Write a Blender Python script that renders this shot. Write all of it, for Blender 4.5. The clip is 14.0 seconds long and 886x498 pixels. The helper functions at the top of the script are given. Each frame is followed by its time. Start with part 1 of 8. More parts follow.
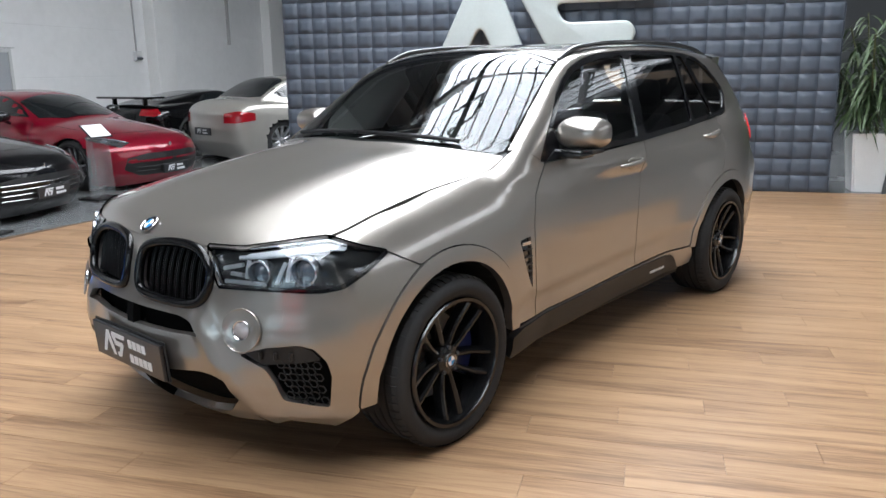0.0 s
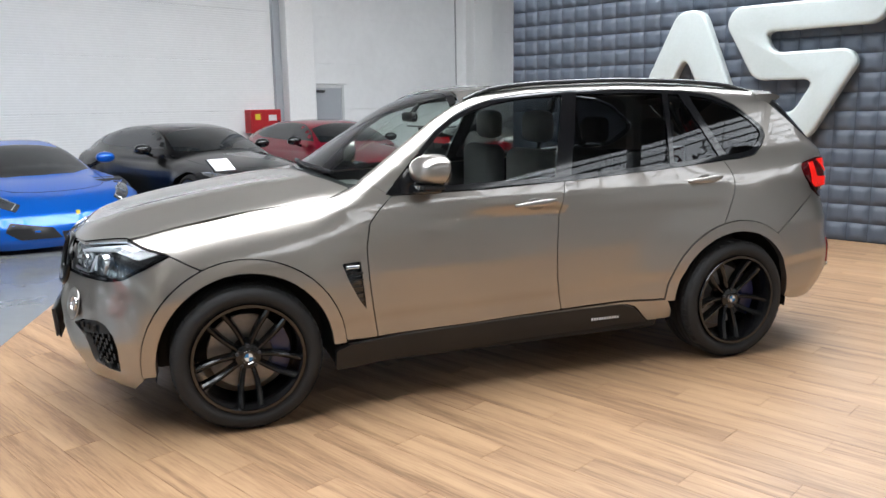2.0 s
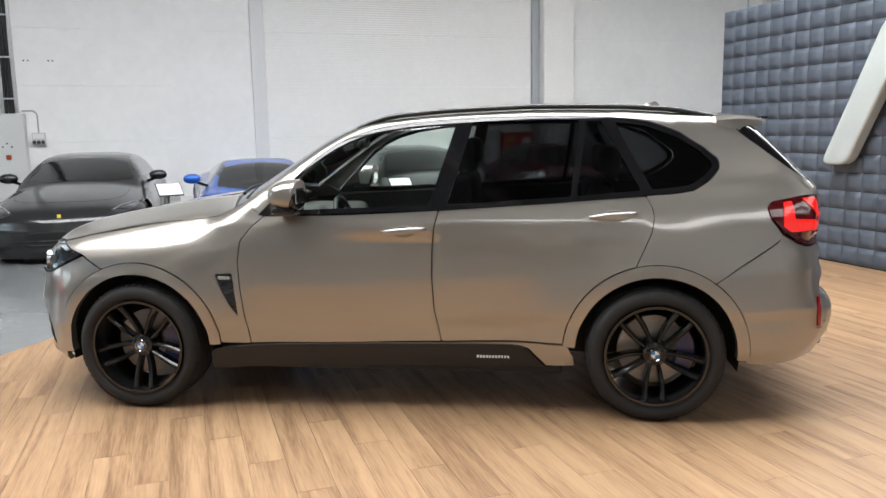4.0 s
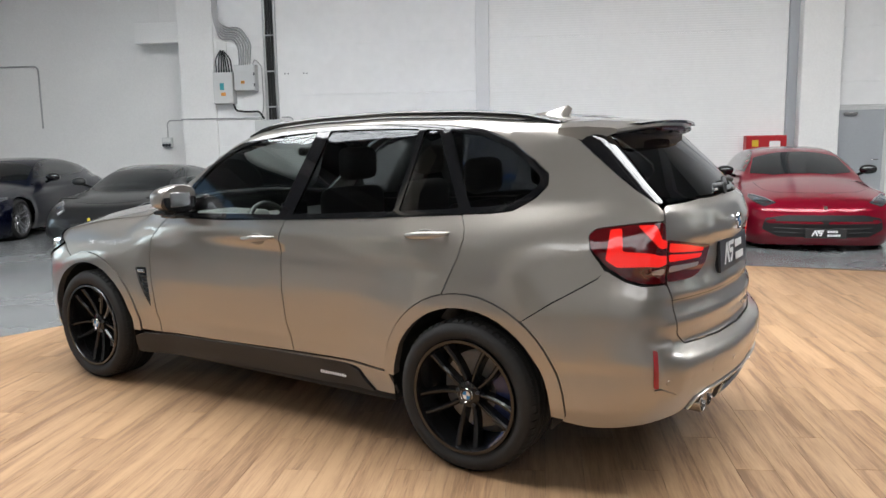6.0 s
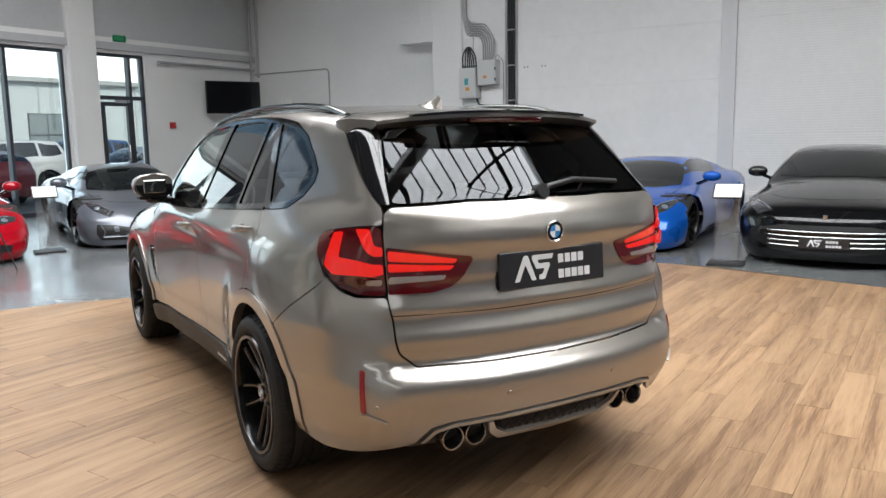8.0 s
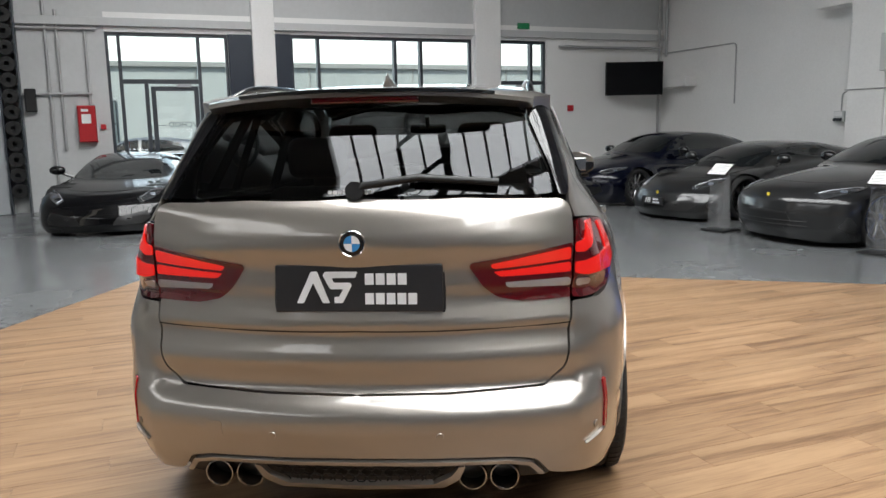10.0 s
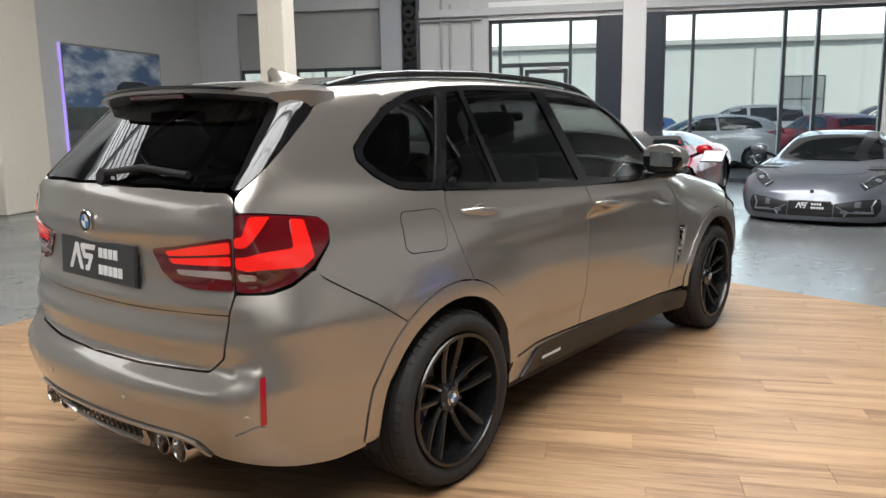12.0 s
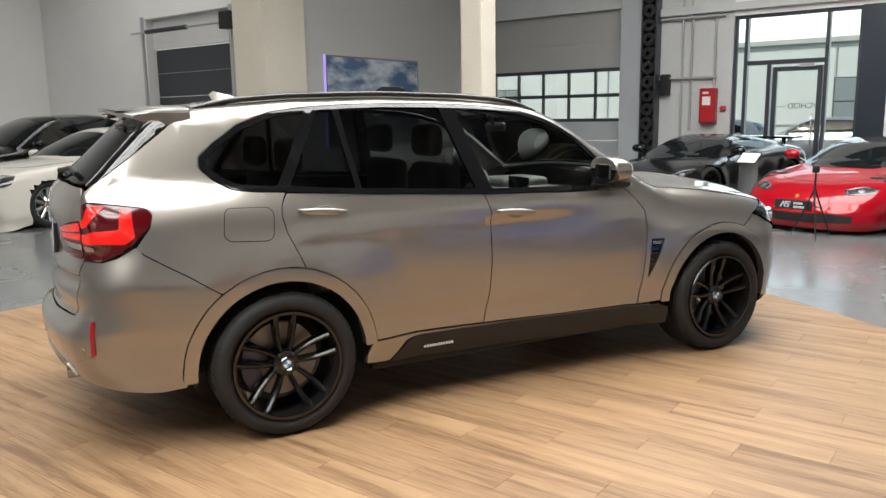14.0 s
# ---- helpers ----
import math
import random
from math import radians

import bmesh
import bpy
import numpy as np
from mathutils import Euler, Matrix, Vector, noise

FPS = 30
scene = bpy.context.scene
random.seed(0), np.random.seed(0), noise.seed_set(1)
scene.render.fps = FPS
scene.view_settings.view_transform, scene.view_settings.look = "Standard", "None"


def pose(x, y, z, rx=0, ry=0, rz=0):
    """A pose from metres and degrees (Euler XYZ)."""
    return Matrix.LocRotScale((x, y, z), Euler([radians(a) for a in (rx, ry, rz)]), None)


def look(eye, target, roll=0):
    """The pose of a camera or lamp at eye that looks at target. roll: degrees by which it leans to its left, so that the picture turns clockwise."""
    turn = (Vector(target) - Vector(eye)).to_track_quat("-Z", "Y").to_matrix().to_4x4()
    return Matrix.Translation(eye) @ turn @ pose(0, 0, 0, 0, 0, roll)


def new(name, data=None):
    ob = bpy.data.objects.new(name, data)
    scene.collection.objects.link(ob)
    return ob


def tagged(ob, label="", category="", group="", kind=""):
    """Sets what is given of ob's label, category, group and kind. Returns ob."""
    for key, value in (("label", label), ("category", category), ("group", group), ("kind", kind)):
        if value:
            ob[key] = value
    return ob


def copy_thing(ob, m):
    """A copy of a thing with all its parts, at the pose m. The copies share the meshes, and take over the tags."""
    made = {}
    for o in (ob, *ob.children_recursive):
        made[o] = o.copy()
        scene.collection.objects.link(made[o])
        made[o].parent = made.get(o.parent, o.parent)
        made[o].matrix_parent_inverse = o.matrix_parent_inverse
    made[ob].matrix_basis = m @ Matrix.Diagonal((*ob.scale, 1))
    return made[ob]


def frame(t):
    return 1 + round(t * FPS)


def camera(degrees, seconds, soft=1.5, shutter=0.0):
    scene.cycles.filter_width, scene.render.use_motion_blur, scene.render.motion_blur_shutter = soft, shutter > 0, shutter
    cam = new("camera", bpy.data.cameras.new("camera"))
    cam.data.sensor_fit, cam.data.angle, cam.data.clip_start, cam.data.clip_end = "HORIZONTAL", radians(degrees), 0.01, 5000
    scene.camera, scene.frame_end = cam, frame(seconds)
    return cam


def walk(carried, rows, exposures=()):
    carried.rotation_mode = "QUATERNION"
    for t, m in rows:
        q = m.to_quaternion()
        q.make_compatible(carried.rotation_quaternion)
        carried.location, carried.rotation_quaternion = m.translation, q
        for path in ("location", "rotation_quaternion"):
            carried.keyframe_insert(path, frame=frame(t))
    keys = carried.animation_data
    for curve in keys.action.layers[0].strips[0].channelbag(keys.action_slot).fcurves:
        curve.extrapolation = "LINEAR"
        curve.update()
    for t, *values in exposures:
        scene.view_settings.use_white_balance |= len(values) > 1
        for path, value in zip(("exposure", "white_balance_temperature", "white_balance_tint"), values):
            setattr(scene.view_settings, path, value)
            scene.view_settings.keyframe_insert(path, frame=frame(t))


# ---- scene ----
cam = camera(59.7, 14.0)
PATH = [
    (0, (-4.679, -0.95, 1.56), (-2.796, -0.452, 1.104), -0.8),
    (0.5, (-4.564, -1.596, 1.579), (-2.759, -0.855, 1.14), -0.8),
    (1, (-4.357, -2.234, 1.571), (-2.656, -1.268, 1.153), -0.8),
    (1.5, (-4.064, -2.844, 1.589), (-2.494, -1.67, 1.195), -0.8),
    (2, (-3.679, -3.412, 1.579), (-2.263, -2.049, 1.209), -0.8),
    (2.2, (-3.488, -3.618, 1.571), (-2.139, -2.186, 1.209), -0.9),
    (4.3, (-1.046, -4.992, 1.588), (-0.547, -3.078, 1.287), -1.0),
    (4.5, (-0.773, -5.02, 1.601), (-0.364, -3.085, 1.302), -1.0),
    (5, (-0.101, -5.13, 1.592), (0.083, -3.16, 1.302), -1.0),
    (5.5, (0.584, -5.087, 1.573), (0.547, -3.108, 1.286), -1.0),
    (5.9, (1.088, -5.036, 1.566), (0.886, -3.067, 1.28), -0.9),
    (6, (1.249, -4.982, 1.576), (1.003, -3.018, 1.29), -1.0),
    (6.5, (1.876, -4.789, 1.554), (1.428, -2.862, 1.266), -0.9),
    (7, (2.486, -4.58, 1.553), (1.837, -2.71, 1.265), -0.9),
    (7.5, (3.043, -4.287, 1.527), (2.184, -2.504, 1.239), -0.9),
    (8, (3.526, -3.92, 1.534), (2.446, -2.261, 1.246), -1.0),
    (8.5, (3.959, -3.447, 1.519), (2.654, -1.959, 1.229), -0.9),
    (9, (4.252, -2.89, 1.527), (2.735, -1.619, 1.235), -0.9),
    (9.2, (4.367, -2.674, 1.516), (2.776, -1.498, 1.222), -0.9),
    (11.3, (4.659, -0.024, 1.5), (2.689, -0.081, 1.163), -1.0),
    (11.5, (4.692, 0.216, 1.507), (2.728, 0.048, 1.167), -0.8),
    (12, (4.691, 0.835, 1.519), (2.77, 0.398, 1.175), -0.9),
    (12.5, (4.663, 1.44, 1.543), (2.812, 0.765, 1.2), -1.0),
    (13, (4.592, 2.036, 1.545), (2.83, 1.156, 1.201), -1.0),
    (13.5, (4.4, 2.555, 1.566), (2.73, 1.509, 1.223), -1.0),
    (14, (4.214, 3.057, 1.575), (2.64, 1.87, 1.236), -0.9),
]
walk(cam, [(t, look(eye, target, roll)) for t, eye, target, roll in PATH],
     [(0.0, 0.05, 6250, 10), (2.0, 0.24, 6350, 10), (5.0, 0.31, 6700, 10), (6.5, 0.21, 6600, 10), (7.5, 0.06, 6600, 10), (8.5, -0.18, 6650, 10), (9.2, -0.30, 6700, 10), (11.3, -0.06, 6750, 10), (12.5, -0.03, 6880, 10), (14.0, 0.01, 7000, 10)])

# ---- world and light ----
world = bpy.data.worlds.new("World")
scene.world = world
world.use_nodes = True
wn = world.node_tree
sky = wn.nodes.new("ShaderNodeTexSky")
sky.sky_type, sky.sun_disc = "NISHITA", False
sky.sun_elevation, sky.sun_rotation = radians(42), radians(133)
sky.air_density, sky.dust_density, sky.ozone_density = 1.2, 2.0, 1.0
wn.links.new(sky.outputs[0], wn.nodes["Background"].inputs[0])
wn.nodes["Background"].inputs[1].default_value = 0.15
scene.view_settings.exposure = 0.27

sun_data = bpy.data.lights.new("sun", "SUN")
sun_data.energy, sun_data.angle, sun_data.color = 4.0, radians(0.6), (1.0, 0.96, 0.9)
sun_lamp = new("sun", sun_data)
sun_lamp.matrix_world = look((26, -24, 32), (0, 0, 0))


def area(name, centre, target, sx, sy, power, colour=(1, 1, 1)):
    d = bpy.data.lights.new(name, "AREA")
    d.shape, d.size, d.size_y, d.energy, d.color = "RECTANGLE", sx, sy, power, colour
    ob = new(name, d)
    ob.matrix_world = look(centre, target)
    return ob


SKY_Y0, SKY_Y1, SKY_X0, SKY_X1, CEIL = -2.4, 3.5, -8.4, 12.8, 7.4
# daylight in the roof light's opening and behind the glass front
roof_lamp = area("roof_light_sky", ((SKY_X0 + SKY_X1) / 2, (SKY_Y0 + SKY_Y1) / 2, CEIL + 0.32), ((SKY_X0 + SKY_X1) / 2, (SKY_Y0 + SKY_Y1) / 2, 0), SKY_X1 - SKY_X0, SKY_Y1 - SKY_Y0, 4000, (0.94, 0.97, 1.0))
roof_lamp.matrix_world = pose((SKY_X0 + SKY_X1) / 2, (SKY_Y0 + SKY_Y1) / 2, CEIL + 0.32)
# added fill from an assumed second roof opening to the south
south_lamp = area("south_roof_light_sky", (2.2, -12.0, CEIL + 0.32), (2.2, -12.0, 0), 21.2, 4.0, 900, (0.94, 0.97, 1.0))
south_lamp.matrix_world = pose(2.2, -12.0, CEIL + 0.32)
front_lamp = area("front_window_sky", (-12.95, 3.0, 2.0), (0, 3.0, 1.2), 9.5, 3.2, 200, (0.74, 0.87, 1.0))


# ---- materials ----
MATS = {}


def mat(name, base=(0.5, 0.5, 0.5), rough=0.5, metal=0.0, var=0.06, big=1.3, fine=40.0, bump=0.0, coat=0.0, alpha=1.0,
        trans=0.0, emit=None, power=0.0, ior=1.5, stretch=(1, 1, 1), rough_var=0.06):
    if name in MATS:
        return MATS[name]
    m = bpy.data.materials.new(name)
    m.use_nodes = True
    t = m.node_tree
    b = t.nodes["Principled BSDF"]
    b.inputs["Metallic"].default_value, b.inputs["IOR"].default_value = metal, ior
    b.inputs["Coat Weight"].default_value, b.inputs["Coat Roughness"].default_value = coat, 0.03
    b.inputs["Transmission Weight"].default_value, b.inputs["Alpha"].default_value = trans, alpha
    co = t.nodes.new("ShaderNodeTexCoord")
    mp = t.nodes.new("ShaderNodeMapping")
    mp.inputs["Scale"].default_value = stretch
    t.links.new(co.outputs["Object"], mp.inputs["Vector"])
    n1, n2 = t.nodes.new("ShaderNodeTexNoise"), t.nodes.new("ShaderNodeTexNoise")
    for n, s in ((n1, big), (n2, fine)):
        n.inputs["Scale"].default_value, n.inputs["Detail"].default_value = s, 4
        t.links.new(mp.outputs[0], n.inputs["Vector"])
    add = t.nodes.new("ShaderNodeMath")
    add.operation = "ADD"
    t.links.new(n1.outputs["Fac"], add.inputs[0])
    t.links.new(n2.outputs["Fac"], add.inputs[1])
    rng = t.nodes.new("ShaderNodeMapRange")
    rng.inputs["From Min"].default_value, rng.inputs["From Max"].default_value = 0.6, 1.4
    rng.inputs["To Min"].default_value, rng.inputs["To Max"].default_value = 1 - var, 1 + var
    t.links.new(add.outputs[0], rng.inputs[0])
    mix = t.nodes.new("ShaderNodeVectorMath")
    mix.operation = "SCALE"
    mix.inputs[0].default_value = base
    t.links.new(rng.outputs[0], mix.inputs["Scale"])
    t.links.new(mix.outputs[0], b.inputs["Base Color"])
    rr = t.nodes.new("ShaderNodeMapRange")
    rr.inputs["From Min"].default_value, rr.inputs["From Max"].default_value = 0.3, 0.7
    rr.inputs["To Min"].default_value, rr.inputs["To Max"].default_value = max(rough * (1 - rough_var), 0), min(rough * (1 + rough_var) + 0.005, 1)
    t.links.new(n1.outputs["Fac"], rr.inputs[0])
    t.links.new(rr.outputs[0], b.inputs["Roughness"])
    if bump:
        bp = t.nodes.new("ShaderNodeBump")
        bp.inputs["Strength"].default_value, bp.inputs["Distance"].default_value = bump, 0.004
        t.links.new(n2.outputs["Fac"], bp.inputs["Height"])
        t.links.new(bp.outputs[0], b.inputs["Normal"])
    if emit:
        b.inputs["Emission Color"].default_value, b.inputs["Emission Strength"].default_value = (*emit, 1), power
    MATS[name] = m
    return m


def wood_material():
    m = mat("oak_plank", (0.5, 0.3, 0.155), 0.42)
    t = m.node_tree
    b = t.nodes["Principled BSDF"]
    co, oi = t.nodes.new("ShaderNodeTexCoord"), t.nodes.new("ShaderNodeObjectInfo")
    shift = t.nodes.new("ShaderNodeVectorMath")
    shift.operation = "SCALE"
    comb = t.nodes.new("ShaderNodeCombineXYZ")
    for i in range(3):
        t.links.new(oi.outputs["Random"], comb.inputs[i])
    t.links.new(comb.outputs[0], shift.inputs[0])
    shift.inputs["Scale"].default_value = 37.0
    plus = t.nodes.new("ShaderNodeVectorMath")
    t.links.new(co.outputs["Object"], plus.inputs[0])
    t.links.new(shift.outputs[0], plus.inputs[1])
    mp = t.nodes.new("ShaderNodeMapping")
    mp.inputs["Scale"].default_value = (16, 0.9, 8)
    t.links.new(plus.outputs[0], mp.inputs["Vector"])
    n1, n2 = t.nodes.new("ShaderNodeTexNoise"), t.nodes.new("ShaderNodeTexNoise")
    n1.inputs["Scale"].default_value, n1.inputs["Detail"].default_value, n1.inputs["Distortion"].default_value = 0.8, 5, 0.6
    n2.inputs["Scale"].default_value, n2.inputs["Detail"].default_value = 7.0, 6
    for n in (n1, n2):
        t.links.new(mp.outputs[0], n.inputs["Vector"])
    ramp = t.nodes.new("ShaderNodeValToRGB")
    e = ramp.color_ramp.elements
    e[0].position, e[0].color = 0.36, (0.155, 0.084, 0.042, 1)
    e[1].position, e[1].color = 0.62, (0.36, 0.227, 0.126, 1)
    mid = e.new(0.48)
    mid.color = (0.272, 0.162, 0.087, 1)
    blend = t.nodes.new("ShaderNodeMath")
    blend.operation = "MULTIPLY_ADD"
    blend.inputs[1].default_value, blend.inputs[2].default_value = 0.35, 0.0
    t.links.new(n2.outputs["Fac"], blend.inputs[0])
    both = t.nodes.new("ShaderNodeMath")
    both.operation = "MULTIPLY_ADD"
    both.inputs[1].default_value = 0.65
    t.links.new(n1.outputs["Fac"], both.inputs[0])
    t.links.new(blend.outputs[0], both.inputs[2])
    t.links.new(both.outputs[0], ramp.inputs[0])
    tone = t.nodes.new("ShaderNodeMapRange")
    tone.inputs["To Min"].default_value, tone.inputs["To Max"].default_value = 0.93, 1.07
    t.links.new(oi.outputs["Random"], tone.inputs[0])
    sc = t.nodes.new("ShaderNodeVectorMath")
    sc.operation = "SCALE"
    t.links.new(ramp.outputs[0], sc.inputs[0])
    t.links.new(tone.outputs[0], sc.inputs["Scale"])
    t.links.new(sc.outputs[0], b.inputs["Base Color"])
    bp = t.nodes.new("ShaderNodeBump")
    bp.inputs["Strength"].default_value, bp.inputs["Distance"].default_value = 0.12, 0.002
    t.links.new(n2.outputs["Fac"], bp.inputs["Height"])
    t.links.new(bp.outputs[0], b.inputs["Normal"])
    return m


def ribbed(name, base, rough, pitch):
    """Painted sheet with fine horizontal ribs."""
    m = mat(name, base, rough, var=0.03, fine=12)
    t = m.node_tree
    b = t.nodes["Principled BSDF"]
    co, wv, bp = t.nodes.new("ShaderNodeTexCoord"), t.nodes.new("ShaderNodeTexWave"), t.nodes.new("ShaderNodeBump")
    wv.bands_direction = "Z"
    wv.inputs["Scale"].default_value = 0.314 / pitch
    t.links.new(co.outputs["Object"], wv.inputs["Vector"])
    bp.inputs["Strength"].default_value, bp.inputs["Distance"].default_value = 0.45, 0.004
    t.links.new(wv.outputs["Fac"], bp.inputs["Height"])
    t.links.new(bp.outputs[0], b.inputs["Normal"])
    return m


WHITE_WALL = mat("white_wall_panel", (0.83, 0.83, 0.825), 0.5, var=0.04, fine=6, bump=0.03)
RIB_WALL = ribbed("white_ribbed_panel", (0.83, 0.83, 0.82), 0.45, 0.045)
PLASTER = mat("white_plaster", (0.82, 0.815, 0.8), 0.7, var=0.05, big=0.8, fine=30, bump=0.08)
CREAM = mat("cream_plaster", (0.72, 0.66, 0.56), 0.7, var=0.06, fine=25, bump=0.08)
GREY_WALL = mat("grey_wall_panel", (0.52, 0.53, 0.53), 0.55, var=0.05, fine=10, bump=0.03)
EPOXY = mat("grey_epoxy_floor", (0.14, 0.146, 0.149), 0.22, var=0.12, big=0.7, fine=9, bump=0.015, rough_var=0.35)
WOOD = wood_material()
STEEL_GREY = mat("grey_painted_steel", (0.38, 0.4, 0.42), 0.4, var=0.05)
DARK_STEEL = mat("anthracite_steel", (0.035, 0.042, 0.052), 0.4, var=0.12)
NAVY = mat("dark_navy_panel", (0.012, 0.02, 0.035), 0.4, var=0.15)
GALV = mat("galvanised_steel", (0.55, 0.56, 0.57), 0.35, 0.8, var=0.1)
BOX_GREY = mat("light_grey_enclosure", (0.6, 0.61, 0.6), 0.4, var=0.03)
RED_PAINT = mat("red_enamel", (0.42, 0.012, 0.018), 0.35, var=0.05)
BLACK_PLASTIC = mat("black_plastic", (0.007, 0.007, 0.0075), 0.45, var=0.15, fine=120, bump=0.05)
BLACK_CABLE = mat("black_cable", (0.01, 0.01, 0.01), 0.5, var=0.1)
GLOSS_BLACK = mat("gloss_black", (0.006, 0.006, 0.007), 0.08, var=0.1, coat=0.6)
RUBBER = mat("tyre_rubber", (0.011, 0.011, 0.0115), 0.72, var=0.2, fine=60, bump=0.12)
CHROME = mat("chrome", (0.75, 0.75, 0.76), 0.08, 1.0, var=0.03)
ALU = mat("brushed_aluminium", (0.62, 0.61, 0.6), 0.25, 1.0, var=0.06)
PAPER = mat("white_paper", (0.8, 0.8, 0.79), 0.6, var=0.02)
WHITE_PLASTIC = mat("white_plastic", (0.75, 0.75, 0.74), 0.35, var=0.03)
LETTER = mat("opal_acrylic", (0.48, 0.525, 0.515), 0.12, var=0.04, big=3, coat=0.5)
PAD = mat("slate_blue_upholstery", (0.072, 0.088, 0.115), 0.5, var=0.14, big=4, fine=180, bump=0.15)
ASPHALT = mat("asphalt", (0.09, 0.09, 0.09), 0.85, var=0.2, fine=30, bump=0.2)
CLAD = mat("pale_green_cladding", (0.62, 0.69, 0.70), 0.6, var=0.06, stretch=(1, 3, 0.2))
LEAF = mat("palm_leaf", (0.05, 0.085, 0.03), 0.45, var=0.35, big=6)
TERRA = mat("white_planter_lacquer", (0.7, 0.7, 0.69), 0.3, var=0.04)


def glass_material(name, tint, alpha_mix, rough=0.0, ior=1.55):
    """A pane that lets light through straight, tinted, with a mirror-like face."""
    m = bpy.data.materials.new(name)
    m.use_nodes = True
    t = m.node_tree
    t.nodes.remove(t.nodes["Principled BSDF"])
    out = t.nodes["Material Output"]
    tr, gl, mx = t.nodes.new("ShaderNodeBsdfTransparent"), t.nodes.new("ShaderNodeBsdfGlossy"), t.nodes.new("ShaderNodeMixShader")
    fr, nz = t.nodes.new("ShaderNodeFresnel"), t.nodes.new("ShaderNodeTexNoise")
    nz.inputs["Scale"].default_value = 2.0
    mr = t.nodes.new("ShaderNodeMapRange")
    mr.inputs["To Min"].default_value, mr.inputs["To Max"].default_value = rough, rough + 0.012
    t.links.new(nz.outputs["Fac"], mr.inputs[0])
    t.links.new(mr.outputs[0], gl.inputs["Roughness"])
    fr.inputs["IOR"].default_value = ior
    tr.inputs[0].default_value = (*tint, 1)
    gl.inputs[0].default_value = (0.95, 0.97, 1.0, 1)
    up = t.nodes.new("ShaderNodeMath")
    up.operation = "ADD"
    up.use_clamp = True
    up.inputs[1].default_value = alpha_mix
    t.links.new(fr.outputs[0], up.inputs[0])
    t.links.new(up.outputs[0], mx.inputs[0])
    t.links.new(tr.outputs[0], mx.inputs[1])
    t.links.new(gl.outputs[0], mx.inputs[2])
    t.links.new(mx.outputs[0], out.inputs[0])
    MATS[name] = m
    return m


PANE = glass_material("window_glass", (0.9, 0.94, 0.93), 0.02)
CAR_GLASS = glass_material("car_glass", (0.87, 0.94, 0.91), 0.015)
PRIVACY = glass_material("privacy_glass", (0.17, 0.18, 0.185), 0.0, 0.0, 1.45)
LAMP_GLASS = glass_material("lamp_glass", (0.9, 0.92, 0.93), 0.03)


# ---- mesh helpers ----
def part(name, bm, material, parent=None, label="", smooth=None):
    me = bpy.data.meshes.new(name)
    bm.to_mesh(me)
    bm.free()
    for mt in material if isinstance(material, (list, tuple)) else (material,):
        me.materials.append(mt)
    if smooth is not None:
        me.shade_smooth()
        if smooth < 180:
            me.set_sharp_from_angle(angle=radians(smooth))
    ob = new(name, me)
    if parent is not None:
        ob.parent = parent
    if label:
        ob["label"] = label
    return ob


def add_box(bm, x0, x1, y0, y1, z0, z1, bevel=0.0, seg=2, m=None):
    g = bmesh.ops.create_cube(bm, size=1.0)
    vs = g["verts"]
    bmesh.ops.scale(bm, vec=(abs(x1 - x0), abs(y1 - y0), abs(z1 - z0)), verts=vs)
    bmesh.ops.translate(bm, vec=((x0 + x1) / 2, (y0 + y1) / 2, (z0 + z1) / 2), verts=vs)
    if bevel:
        es = list({e for v in vs for e in v.link_edges})
        r = bmesh.ops.bevel(bm, geom=es, offset=bevel, segments=seg, affect="EDGES", profile=0.5)
        vs = list({v for f in r["faces"] for v in f.verts} | {v for v in vs if v.is_valid})
    if m is not None:
        bmesh.ops.transform(bm, matrix=m, verts=vs)
    return vs


def box(x0, x1, y0, y1, z0, z1, bevel=0.0, seg=2, m=None):
    bm = bmesh.new()
    add_box(bm, x0, x1, y0, y1, z0, z1, bevel, seg, m)
    return bm


def add_cyl(bm, p0, p1, r0, r1=None, seg=16, caps=True):
    p0, p1 = Vector(p0), Vector(p1)
    d = p1 - p0
    g = bmesh.ops.create_cone(bm, cap_ends=caps, segments=seg, radius1=r0, radius2=r0 if r1 is None else r1, depth=d.length)
    bmesh.ops.transform(bm, matrix=Matrix.Translation((p0 + p1) / 2) @ d.to_track_quat("Z", "Y").to_matrix().to_4x4(), verts=g["verts"])
    return g["verts"]


def add_tube(bm, pts, r, seg=8):
    """A round tube along a line of points."""
    pts = [Vector(p) for p in pts]
    rings = []
    for i, p in enumerate(pts):
        d = (pts[min(i + 1, len(pts) - 1)] - pts[max(i - 1, 0)]).normalized()
        a = d.orthogonal().normalized() if not rings else (ref - d * ref.dot(d)).normalized()
        ref = a
        b = d.cross(a)
        rings.append([bm.verts.new(p + r * (math.cos(k * 2 * math.pi / seg) * a + math.sin(k * 2 * math.pi / seg) * b)) for k in range(seg)])
    for r0, r1 in zip(rings, rings[1:]):
        for k in range(seg):
            bm.faces.new((r0[k], r0[(k + 1) % seg], r1[(k + 1) % seg], r1[k]))
    bm.faces.new(rings[0][::-1])
    bm.faces.new(rings[-1])


